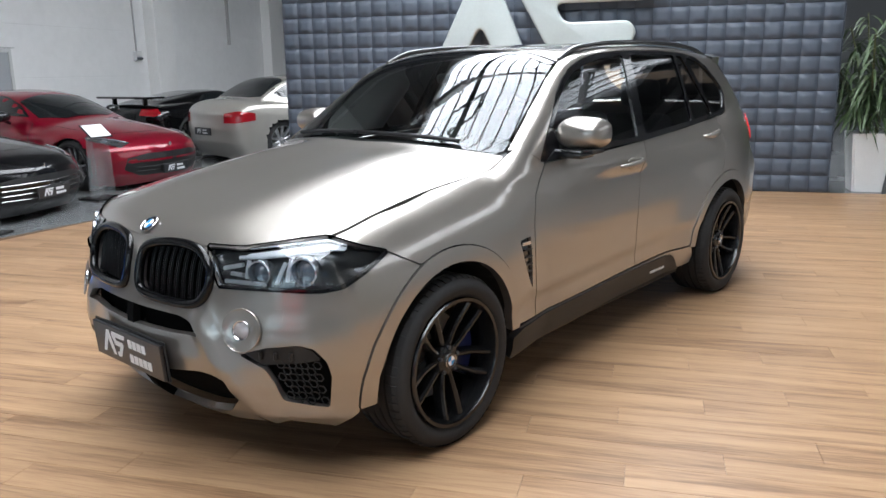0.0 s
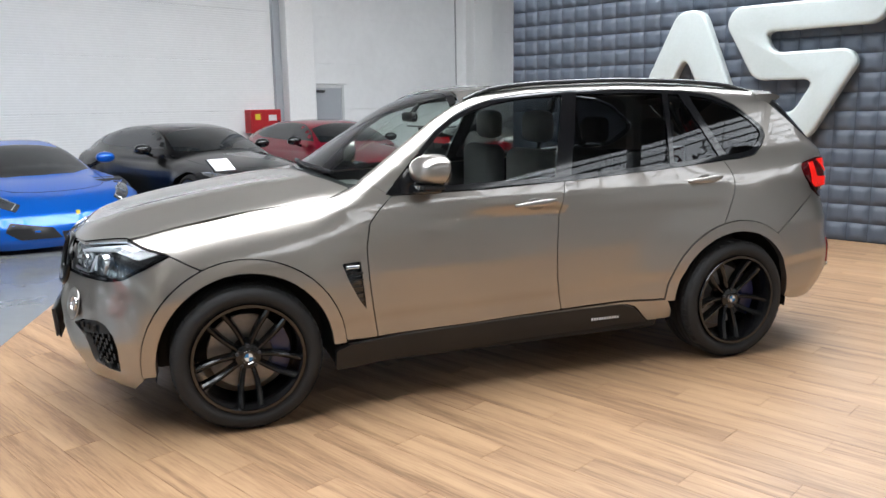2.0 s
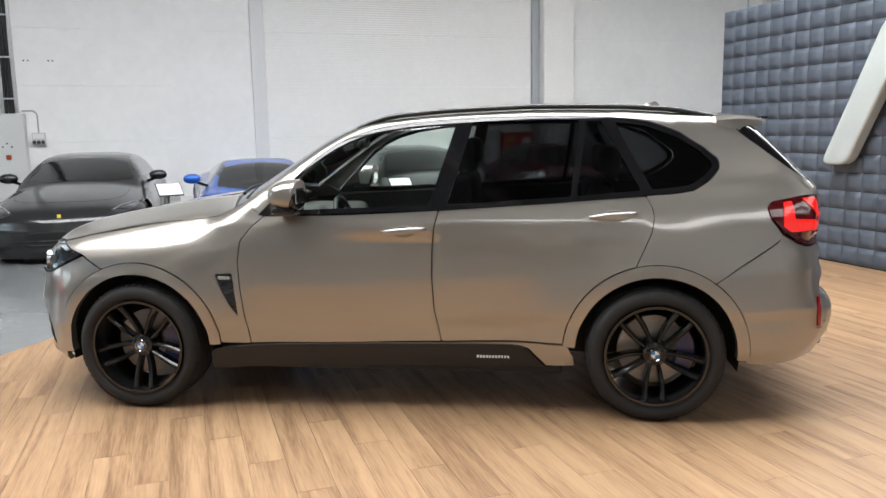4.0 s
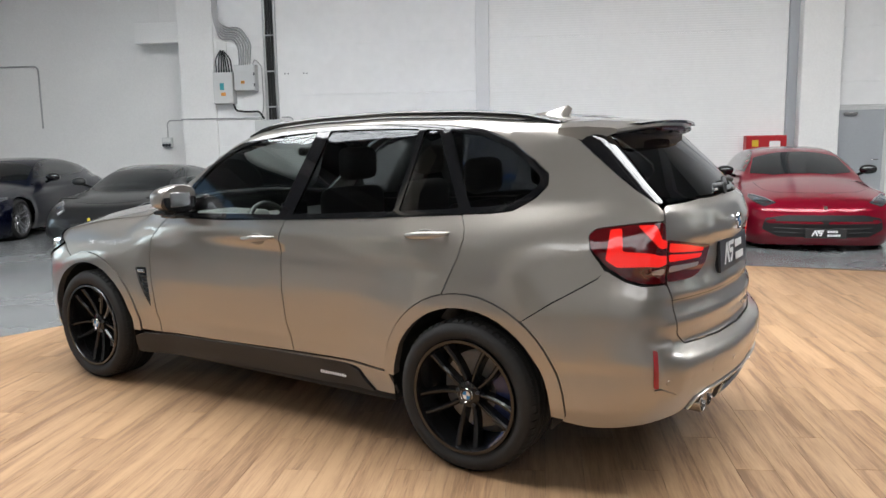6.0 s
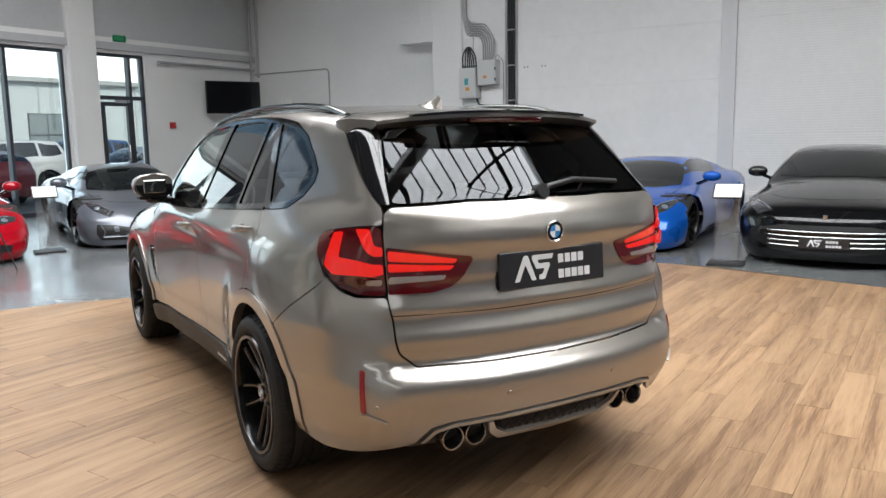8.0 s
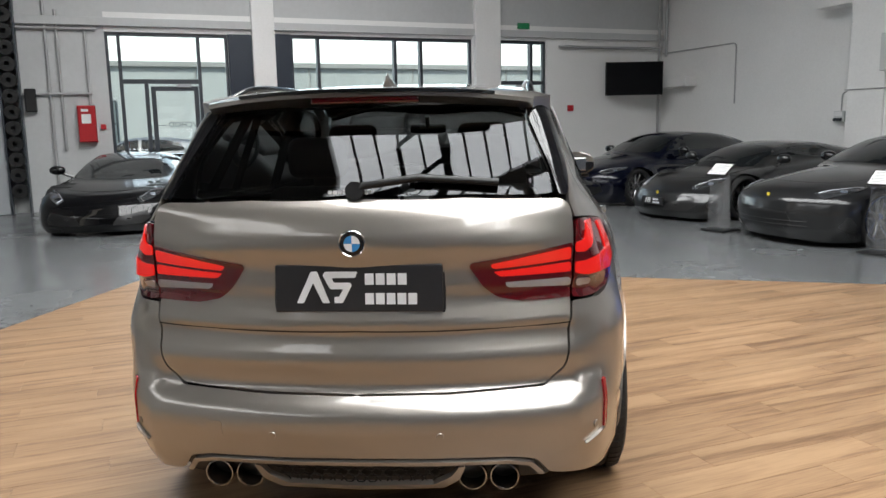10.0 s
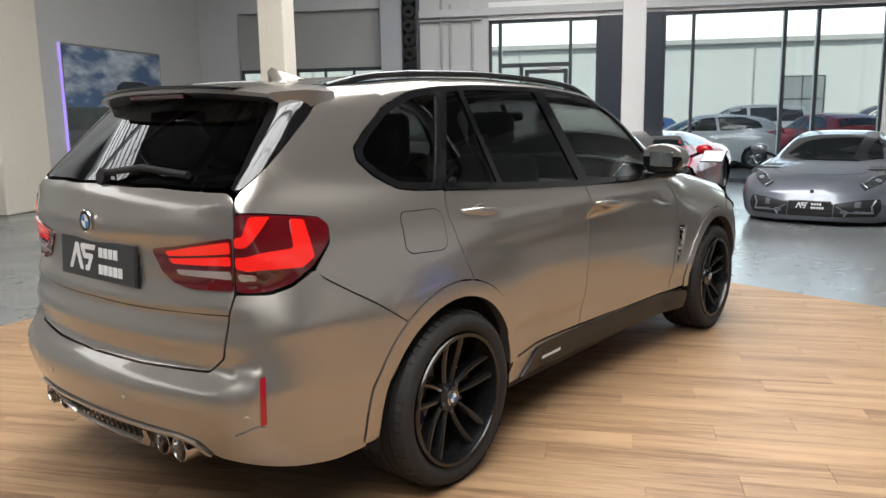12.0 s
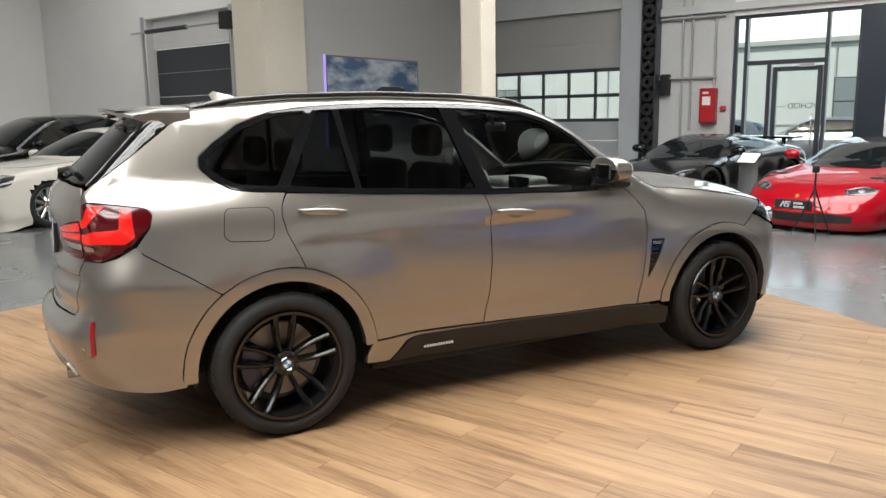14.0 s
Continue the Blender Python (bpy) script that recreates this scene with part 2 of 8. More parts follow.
def bend(pts, n=6):
    """Points with rounded corners, by a quadratic curve at each inner one."""
    pts = [Vector(p) for p in pts]
    out = [pts[0]]
    for a, b, c in zip(pts, pts[1:], pts[2:]):
        r = min((a - b).length, (c - b).length) * 0.45
        r = min(r, 0.12)
        p, q = b + (a - b).normalized() * r, b + (c - b).normalized() * r
        out += [p.lerp(b, k / n).lerp(b.lerp(q, k / n), k / n) for k in range(n + 1)]
    return out + [pts[-1]]


def add_prism(bm, outline, depth, m=None):
    """An extruded outline in the xy plane, from z = 0 to depth."""
    lo = [bm.verts.new((x, y, 0)) for x, y in outline]
    hi = [bm.verts.new((x, y, depth)) for x, y in outline]
    fs = [bm.faces.new(lo[::-1]), bm.faces.new(hi)]
    n = len(lo)
    fs += [bm.faces.new((lo[i], lo[(i + 1) % n], hi[(i + 1) % n], hi[i])) for i in range(n)]
    if m is not None:
        bmesh.ops.transform(bm, matrix=m, verts=lo + hi)
    bmesh.ops.recalc_face_normals(bm, faces=fs)
    return lo + hi


def add_lathe(bm, profile, seg=32, m=None, closed=False):
    """Profile of (radius, along) turned round the z axis."""
    rings = [[bm.verts.new((r * math.cos(k * 2 * math.pi / seg), r * math.sin(k * 2 * math.pi / seg), h)) for k in range(seg)] for r, h in profile]
    loop = list(zip(rings, rings[1:])) + ([(rings[-1], rings[0])] if closed else [])
    fs = [bm.faces.new((a[k], a[(k + 1) % seg], b[(k + 1) % seg], b[k])) for a, b in loop for k in range(seg)]
    vs = [v for r in rings for v in r]
    bmesh.ops.recalc_face_normals(bm, faces=fs)
    if m is not None:
        bmesh.ops.transform(bm, matrix=m, verts=vs)
    return vs


def thing(name, label, category, m=None, group="", kind=""):
    e = new(name)
    e.empty_display_size = 0.2
    if m is not None:
        e.matrix_world = m
    return tagged(e, label, category, group, kind)


def structure(name, bm, material, label="", category="", smooth=None):
    return tagged(part(name, bm, material, smooth=smooth), label, category, kind="structure")

# ---- the hall ----
NY, WX, SY, EX = 10.8, -12.6, -18.0, 22.0
HALL_H = 7.4

structure("ground", box(-160, 160, -160, 160, -0.3, -0.06), ASPHALT, "grey asphalt yard round the hall", "ground")
structure("floor", box(WX - 0.3, EX + 0.3, SY - 0.3, 11.8, -0.055, -0.006), EPOXY, "polished grey epoxy hall floor with soft reflections", "floor")


def panelled_wall(name, along, x0, x1, depth, z0, z1, rows, material, label, flip=1, gap=0.014):
    """A wall of horizontal sandwich panels on a backing. along 'x': a wall that runs along x at y = depth; flip: which way it faces."""
    if along == "x":
        back = box(x0, x1, depth, depth + 0.25 * flip, z0, z1)
    else:
        back = box(depth, depth + 0.25 * flip, x0, x1, z0, z1)
    w = structure(name, back, WHITE_WALL, label, "wall")
    zs = [z for z in rows if z0 < z < z1]
    for a, b in zip([z0] + zs, zs + [z1]):
        if along == "x":
            bm = box(x0, x1, depth - 0.012 * flip, depth - 0.001 * flip, a + gap / 2, b - gap / 2, 0.003, 1)
        else:
            bm = box(depth - 0.012 * flip, depth - 0.001 * flip, x0, x1, a + gap / 2, b - gap / 2, 0.003, 1)
        part("wall_panel", bm, material, w)
    return w


ROWS = [0.47 + 1.01 * k for k in range(8)]
panelled_wall("wall_north", "x", -5.45, 0.0, NY, 0, HALL_H, ROWS, WHITE_WALL, "white sandwich-panel hall wall with fine horizontal joints")
panelled_wall("wall_north_door_bay", "x", 0.27, 5.95, NY, 0, HALL_H, ROWS, RIB_WALL, "white ribbed sectional door closed between steel posts")
panelled_wall("wall_north_east", "x", 6.84, EX, NY, 0, HALL_H, ROWS, WHITE_WALL, "white sandwich-panel hall wall behind the parked cars")
structure("trim", box(0.0, 0.27, NY - 0.06, NY + 0.25, 0, HALL_H, 0.01), mat("white_steel_post", (0.7, 0.705, 0.71), 0.4, var=0.04), "white steel door post in the wall", "door post")
structure("trim", box(5.95, 6.12, NY - 0.1, NY + 0.25, 0, HALL_H, 0.008), STEEL_GREY, "grey steel door post beside the column", "door post")
structure("column", box(6.12, 6.84, NY - 0.32, NY + 0.25, 0, HALL_H, 0.02), PLASTER, "white concrete column against the wall", "column")
structure("column", box(12.05, 12.8, NY - 0.32, NY - 0.013, 0, HALL_H, 0.02), PLASTER, "white concrete column against the wall", "column")
structure("column", box(18.0, 18.75, NY - 0.32, NY - 0.013, 0, HALL_H, 0.02), PLASTER, "white concrete column against the wall", "column")
structure("baseboard", box(-5.4, -0.02, NY - 0.05, NY - 0.013, 0, 0.42, 0.006), PLASTER, "white concrete plinth along the wall foot", "plinth")
structure("baseboard", box(0.29, 5.93, NY - 0.05, NY - 0.013, 0, 0.42, 0.006), PLASTER, "white concrete plinth along the wall foot", "plinth")
structure("column", box(-6.22, -5.45, NY - 0.05, 11.7, 0, HALL_H, 0.02), PLASTER, "white concrete column with electrical boxes beside it", "column")
structure("wall_north_west", box(WX - 0.3, -6.22, 11.45, 11.75, 0, HALL_H), PLASTER, "white plastered wall west of the column", "wall")
structure("trim", box(-7.3, -6.23, 11.0, 11.45, 3.66, 4.08, 0.01), PLASTER, "white concrete corbel on the wall", "corbel")
structure("trim", box(-6.75, -6.23, 11.05, 11.45, 4.08, HALL_H, 0.01), PLASTER, "white duct casing rising from the corbel", "casing")
structure("trim", box(-12.3, -11.2, 11.1, 11.45, 2.4, 2.62, 0.01), PLASTER, "white concrete bracket in the corner", "bracket")

# front wall, with glass bays between columns
OPEN = [(-8.0, -4.45, 0.0, 3.9), (-2.0, 0.38, 0.0, 3.52), (1.7, 6.0, 0.0, 3.55), (6.73, 8.0, 0.0, 3.55)]


def front_wall():
    """The front wall: piers between the openings, and the wall above them with a row of high windows."""
    ys = [-9.0] + [v for o in OPEN for v in o[:2]] + [11.75]
    for a, b in zip(ys[::2], ys[1::2]):
        # grey on the piers by the gate puts the shade there into the colour
        structure("wall_west", box(WX - 0.3, WX, a, b, 0, 3.9), GREY_WALL if a < -3 else PLASTER, "plastered pier between glass bays", "wall")
    for y0, y1, z0, z1 in OPEN:
        if z1 < 3.9:
            structure("wall_west", box(WX - 0.3, WX, y0, y1, z1, 3.9), PLASTER, "plastered lintel over a glass bay", "wall")
    structure("wall_west", box(WX - 0.3, WX, -9.0, 11.75, 3.9, 4.9), GREY_WALL, "grey panelled wall above the glass front", "wall")
    structure("wall_west", box(WX - 0.3, WX, -9.0, 11.75, 6.7, HALL_H), GREY_WALL, "grey panelled wall under the eaves", "wall")
    for a, b in ((-9.0, -6.0), (8.0, 11.75)):
        structure("wall_west", box(WX - 0.3, WX, a, b, 4.9, 6.7), GREY_WALL, "grey panelled wall beside high windows", "wall")
    for k in range(8):
        y = -6.0 + 2 * k
        structure("trim", box(WX - 0.2, WX - 0.1, y - 0.04, y + 0.04, 4.9, 6.7), DARK_STEEL, "dark mullion of the high window band", "mullion")
    structure("window_high", box(WX - 0.155, WX - 0.145, -6.0, 8.0, 4.9, 6.7), PANE, "long high window band under the eaves", "window").visible_shadow = False
    structure("trim", box(WX - 0.02, WX + 0.1, -4.4, 11.45, 3.62, 3.78, 0.008), GREY_WALL, "grey cable duct along the front wall", "cable duct")


front_wall()
structure("column", box(WX, WX + 0.14, 0.87, 1.35, 0, HALL_H, 0.02), PLASTER, "white concrete column in the glass front", "column")
structure("column", box(WX, WX + 0.14, 6.03, 6.69, 0, HALL_H, 0.02), PLASTER, "white concrete column in the glass front", "column")
structure("trim", box(WX - 0.04, WX + 0.06, 0.38, 0.87, 0, 3.52, 0.006), NAVY, "dark navy infill panel beside the column", "panel")
structure("trim", box(WX - 0.04, WX + 0.06, 1.35, 1.7, 0, 3.55, 0.006), NAVY, "dark navy infill panel beside the column", "panel")


def glazed_bay(name, y0, y1, z1, mullions, door=None, rail=None):
    """Window bay in the front wall: frame, mullions and panes; door: (y0, y1, head)."""
    w = thing(name, "dark aluminium framed glass front bay with daylight outside", "window", kind="structure")
    xa, xb, f = WX - 0.16, WX - 0.06, 0.035
    part("window_frame", box(xa, xb, y0, y1, z1 - 0.07, z1, 0.004), DARK_STEEL, w)
    part("window_frame", box(xa, xb, y0, y1, 0.0, 0.09, 0.004), DARK_STEEL, w)
    for y in (y0 + 0.03, y1 - 0.03):
        part("window_frame", box(xa, xb, y - 0.03, y + 0.03, 0.09, z1 - 0.07, 0.004), DARK_STEEL, w)
    for y in mullions:
        part("mullion", box(xa - 0.02, xb + 0.03, y - f, y + f, 0.09, z1 - 0.07, 0.004), DARK_STEEL, w)
    if rail:
        part("transom", box(xa, xb + 0.02, rail[0], rail[1], rail[2] - 0.045, rail[2] + 0.045, 0.004), DARK_STEEL, w)
    ys = sorted([y0 + 0.06, y1 - 0.06] + list(mullions))
    for a, b in zip(ys, ys[1:]):
        pane = part("pane", box(xa + 0.045, xa + 0.053, a, b, 0.09, z1 - 0.07), PANE, w)
        pane.visible_shadow = False
    if door:
        a, b, h = door
        leaf = part("door_leaf", box(xa + 0.06, xb + 0.05, a, a + 0.09, 0.03, h, 0.005), DARK_STEEL, w, "black aluminium door leaf frame")
        for bm in (box(xa + 0.06, xb + 0.05, b - 0.09, b, 0.03, h, 0.005), box(xa + 0.06, xb + 0.05, a + 0.09, b - 0.09, h - 0.09, h, 0.005),
                   box(xa + 0.06, xb + 0.05, a + 0.09, b - 0.09, 0.03, 0.25, 0.005)):
            part("rail", bm, DARK_STEEL, leaf)
        bm = bmesh.new()
        add_tube(bm, [(xb + 0.05, b - 0.14, 0.85), (xb + 0.11, b - 0.14, 0.9), (xb + 0.11, b - 0.14, 1.45), (xb + 0.05, b - 0.14, 1.5)], 0.014)
        part("handle", bm, ALU, leaf, "steel pull bar", smooth=60)
        part("door_closer", box(xb + 0.05, xb + 0.1, b - 0.42, b - 0.14, h - 0.02, h + 0.05, 0.008), STEEL_GREY, leaf, "grey door closer")
    return w


bay = glazed_bay("window_1", -2.0, 0.38, 3.52, (-1.75, -0.22), (-1.2, -0.27, 2.45), (-1.75, -0.22, 2.55))
part("mullion", box(WX - 0.16, WX - 0.03, -1.32, -1.24, 0.09, 2.51, 0.004), DARK_STEEL, bay)
glazed_bay("window_2", 1.7, 6.0, 3.55, (2.31, 4.09, 4.72))
glazed_bay("window_3", 6.73, 8.0, 3.55, (7.6,), (6.8, 7.56, 2.45), (6.79, 7.97, 2.55))


def word(text, size, m, material, name, parent):
    cu = bpy.data.curves.new(name, "FONT")
    cu.body, cu.size, cu.extrude, cu.align_x = text, size, 0.001, "CENTER"
    tmp = bpy.data.objects.new(name, cu)
    me = bpy.data.meshes.new_from_object(tmp)
    bpy.data.objects.remove(tmp)
    me.materials.append(material)
    ob = new(name, me)
    ob.parent = parent
    ob.matrix_local = m
    return ob


SIGN_DARK = mat("dark_vinyl", (0.05, 0.06, 0.07), 0.5)
word("VCHOD —", 0.16, pose(WX - 0.098, -0.72, 1.62, 90, 0, -90), SIGN_DARK, "door_lettering", bay)

# sectional door with a band of panes beside the glass front
gate = thing("door_1", "grey sectional gate with two rows of panes", "gate", kind="structure")
for a, b, mt in ((0.0, 0.48, STEEL_GREY), (0.49, 0.95, STEEL_GREY), (0.96, 1.40, STEEL_GREY), (2.62, 3.2, mat("grey_gate_sheet", (0.36, 0.36, 0.35), 0.5, var=0.05)), (3.2, 3.9, mat("grey_gate_sheet"))):
    part("gate_section", box(WX - 0.2, WX - 0.12, -8.0, -4.45, a, b, 0.006), mt, gate)
for zc in (1.43, 2.0, 2.58):
    part("gate_rail", box(WX - 0.2, WX - 0.12, -8.0, -4.45, zc - 0.04, zc + 0.04, 0.004), DARK_STEEL, gate)
for k in range(6):
    y = -7.97 + k * 0.698
    part("gate_mullion", box(WX - 0.2, WX - 0.12, y - 0.025, y + 0.025, 1.4, 2.6, 0.004), DARK_STEEL, gate)
pn = part("pane", box(WX - 0.165, WX - 0.155, -8.0, -4.45, 1.4, 2.6), PANE, gate)
pn.visible_shadow = False
for y in (-8.05, -4.45):
    part("guide_rail", box(WX - 0.1, WX - 0.02, y - 0.03, y + 0.06, 0, 3.9, 0.004), GALV, gate)
for k in range(6):
    part("hinge", box(WX - 0.12, WX - 0.06, -4.5, -4.42, 0.45 + 0.55 * k, 0.53 + 0.55 * k, 0.006), DARK_STEEL, gate)
structure("column", box(WX, WX + 0.25, -4.4, -3.9, 0, HALL_H, 0.01), STEEL_GREY, "grey steel post beside the gate", "column")
structure("column", box(-6.66, -6.24, -4.41, -4.0, 0, HALL_H, 0.02), CREAM, "free-standing cream concrete column", "column")

# south-west corner: the wall with the banner and the side wall with a grey gate
# greyer than the other plaster: the wall's shade is in its colour
structure("wall_south_west", box(WX - 0.3, -6.3, -9.25, -9.0, 0, HALL_H), mat("shaded_plaster", (0.5, 0.495, 0.48), 0.7, var=0.06, big=0.8, fine=30, bump=0.08), "pale plastered wall with a large printed banner", "wall")
structure("column", box(-7.05, -5.95, -9.75, -8.85, 0, HALL_H, 0.02), CREAM, "cream corner column", "column")
structure("wall_side", box(-6.6, -6.3, SY, -13.3, 0, HALL_H), PLASTER, "white plastered side wall", "wall")
structure("wall_side", box(-6.6, -6.3, -13.3, -10.25, 3.85, HALL_H), PLASTER, "white plastered wall over the gate", "wall")
structure("wall_side", box(-6.6, -6.3, -10.25, -9.75, 0, HALL_H), PLASTER, "white plastered pier", "wall")
side_gate = thing("door_2", "dark grey sectional gate with a ceiling drive", "gate", kind="structure")
for k in range(6):
    part("gate_section", box(-6.62, -6.55, -13.3, -10.25, 0.53 * k, 0.53 * k + 0.522, 0.008), DARK_STEEL, side_gate)
part("header_panel", box(-6.62, -6.5, -13.3, -10.25, 3.2, 3.85, 0.006), WHITE_WALL, side_gate)
bm = bmesh.new()
add_cyl(bm, (-6.2, -13.7, 3.55), (-6.2, -10.1, 3.55), 0.025)
part("torsion_shaft", bm, GALV, side_gate, "galvanised torsion shaft")
bm = bmesh.new()
add_cyl(bm, (-6.2, -13.1, 3.55), (-6.2, -11.6, 3.55), 0.05)
part("spring", bm, DARK_STEEL, side_gate, "dark torsion spring")
part("drive", box(-6.3, -6.08, -10.35, -10.05, 3.4, 3.75, 0.02), BLACK_PLASTIC, side_gate, "black drive motor")
for y in (-13.38, -10.22):
    part("guide_rail", box(-6.35, -6.25, y - 0.03, y + 0.05, 0, 3.9, 0.004), GALV, side_gate)
structure("wall_south", box(-6.6, EX + 0.3, SY - 0.3, SY, 0, HALL_H), PLASTER, "white hall wall", "wall")
# unseen east wall, coloured dark for the unlit end that the car reflects
structure("wall_east", box(EX, EX + 0.3, SY, 11.05, 0, HALL_H), mat("dimmed_east_wall", (0.13, 0.135, 0.14), 0.6, var=0.08), "unseen closing wall, coloured dark for the unlit east end", "wall")


def roof():
    """The ceiling with two long openings, one added, their ribs and sun-blocking covers."""
    bm = bmesh.new()
    # the opening from y = -14 to -10 is added for the fill lamp
    for y0, y1 in ((SY - 0.3, -14.0), (-10.0, SKY_Y0), (SKY_Y1, 12.0)):
        add_box(bm, WX - 0.3, EX + 0.3, y0, y1, HALL_H, HALL_H + 0.2)
    for y0, y1 in ((SKY_Y0, SKY_Y1), (-14.0, -10.0)):
        add_box(bm, WX - 0.3, SKY_X0, y0, y1, HALL_H, HALL_H + 0.2)
        add_box(bm, SKY_X1, EX + 0.3, y0, y1, HALL_H, HALL_H + 0.2)
    structure("ceiling", bm, mat("dark_ceiling_sheet", (0.2, 0.205, 0.21), 0.6, var=0.06), "grey sheet-metal ceiling with roof lights", "ceiling")
    bm = bmesh.new()
    for y0, y1 in ((SKY_Y0, SKY_Y1), (-14.0, -10.0)):
        n = int((y1 - y0) / 0.37)
        for k in range(1, n):
            y, w = y0 + (y1 - y0) * k / n, 0.07 if k % 7 == 5 else 0.022
            add_box(bm, SKY_X0, SKY_X1, y - w, y + w, HALL_H + 0.10, HALL_H + 0.135)
        for k in range(1, 7):
            x = SKY_X0 + (SKY_X1 - SKY_X0) * k / 7
            add_box(bm, x - 0.02, x + 0.02, y0, y1, HALL_H + 0.10, HALL_H + 0.13)
        for x in (-6.2, -1.6, 1.7, 5.6, 9.6):
            for a, ln in ((y0 + 1.15, 0.9), (y1 - 1.5, 0.7)):
                for c in (a, a + ln):
                    add_box(bm, x, x + 0.5, c - 0.035, c + 0.035, HALL_H + 0.08, HALL_H + 0.12)
                for c in (x, x + 0.5):
                    add_box(bm, c - 0.03, c + 0.03, a, a + ln, HALL_H + 0.08, HALL_H + 0.115)
    structure("trim_roof_light", bm, DARK_STEEL, "dark glazing ribs of the roof lights", "roof light")
    # unseen opaque sheets over the openings, added to keep the sun out
    bm = bmesh.new()
    for y0, y1 in ((SKY_Y0, SKY_Y1), (-14.0, -10.0)):
        add_box(bm, SKY_X0, SKY_X1, y0, y1, HALL_H + 0.4, HALL_H + 0.43)
        for a in (y0 - 0.03, y1):
            add_box(bm, SKY_X0, SKY_X1, a, a + 0.03, HALL_H + 0.2, HALL_H + 0.4)
    structure("roof_light_cover", bm, mat("sun_block_white", (0.8, 0.81, 0.82), 0.5), "unseen white covers that keep the sun out of the roof openings", "roof light")
    bm = bmesh.new()
    for k in range(6):
        x = -9.6 + 6.2 * k
        add_box(bm, x - 0.08, x + 0.08, SY, NY, HALL_H - 0.38, HALL_H - 0.05)
    structure("trim_roof_beam", bm, mat("pale_grey_beam", (0.5, 0.5, 0.5), 0.6), "pale grey roof beams", "roof beam")


roof()

# ---- outside the glass front ----
hall_b = thing("neighbour_hall", "pale green-grey clad industrial hall across the yard", "building")
part("wall", box(-50, -34, -60, 70, 0, 4.5), CLAD, hall_b)
part("roof", box(-50.5, -33.8, -60.5, 70.5, 4.5, 4.75, 0.03), mat("pale_fascia", (0.5, 0.53, 0.53), 0.5), hall_b, "pale grey roof edge")
for y in (-22, -13, -4.0, 8.0, 17, 26, 36):
    w = part("window", box(-34, -33.93, y, y + 1.9, 0.9, 3.0, 0.01), DARK_STEEL, hall_b)
    for a in (0.05, 0.98):
        for zb in (0.95, 1.98):
            part("pane", box(-33.94, -33.91, y + a, y + a + 0.87, zb, zb + 0.97), mat("far_pane", (0.25, 0.3, 0.32), 0.1), w)
for k in range(24):
    y = -58 + 5.4 * k
    part("seam_strip", box(-34, -33.95, y - 0.04, y + 0.04, 0, 4.5), mat("pale_fascia"), hall_b)
fence = thing("fence", "low galvanised barrier along the yard", "fence")
part("rail", box(-31.0, -30.95, -50, 60, 0.9, 1.0), GALV, fence)
for k in range(23):
    part("post", box(-31.06, -31.0, -50 + 5 * k - 0.03, -50 + 5 * k + 0.03, -0.06, 1.0), GALV, fence)
SKY_GLOW = mat("bright_overcast_sky", (0.8, 0.8, 0.8), 1.0, var=0.02, big=0.02, fine=0.1, emit=(0.95, 0.98, 1.0), power=1.5)
structure("backdrop", box(-150, -149.5, -150, 150, -0.06, 28), SKY_GLOW, "bright overcast sky beyond the roofs", "sky")

# ---- wooden stage floor of planks ----
DECK = [(5.64, 4.1), (3.2, 4.62), (1.4, 5.14), (-0.15, 5.0), (-2.25, 2.1), (-3.6, 0.15), (-4.35, -1.45), (-1.2, -3.4), (0.3, -3.74), (5.64, -3.95)]


def clip(poly, edge_a, edge_b):
    """The part of a polygon to the left of the line from a to b."""
    (ax, ay), (bx, by) = edge_a, edge_b
    side = lambda p: (bx - ax) * (p[1] - ay) - (by - ay) * (p[0] - ax)  # noqa: E731
    out = []
    for p, q in zip(poly, poly[1:] + poly[:1]):
        s, t = side(p), side(q)
        if s >= 0:
            out.append(p)
        if s * t < 0:
            k = s / (s - t)
            out.append((p[0] + k * (q[0] - p[0]), p[1] + k * (q[1] - p[1])))
    return out


def plank_mesh(outline):
    bm = bmesh.new()
    g = 0.0007
    cx, cy = sum(p[0] for p in outline) / len(outline), sum(p[1] for p in outline) / len(outline)
    lo = [bm.verts.new((x, y, -0.006)) for x, y in outline]
    hi = [bm.verts.new((x, y, -0.0012)) for x, y in outline]
    top = [bm.verts.new((x - math.copysign(g, x - cx), y - math.copysign(g, y - cy), 0.0)) for x, y in outline]
    n = len(lo)
    for i in range(n):
        j = (i + 1) % n
        bm.faces.new((lo[i], lo[j], hi[j], hi[i]))
        bm.faces.new((hi[i], hi[j], top[j], top[i]))
    bm.faces.new(top)
    bmesh.ops.recalc_face_normals(bm, faces=bm.faces[:])
    me = bpy.data.meshes.new("plank")
    bm.to_mesh(me)
    bm.free()
    me.materials.append(WOOD)
    return me


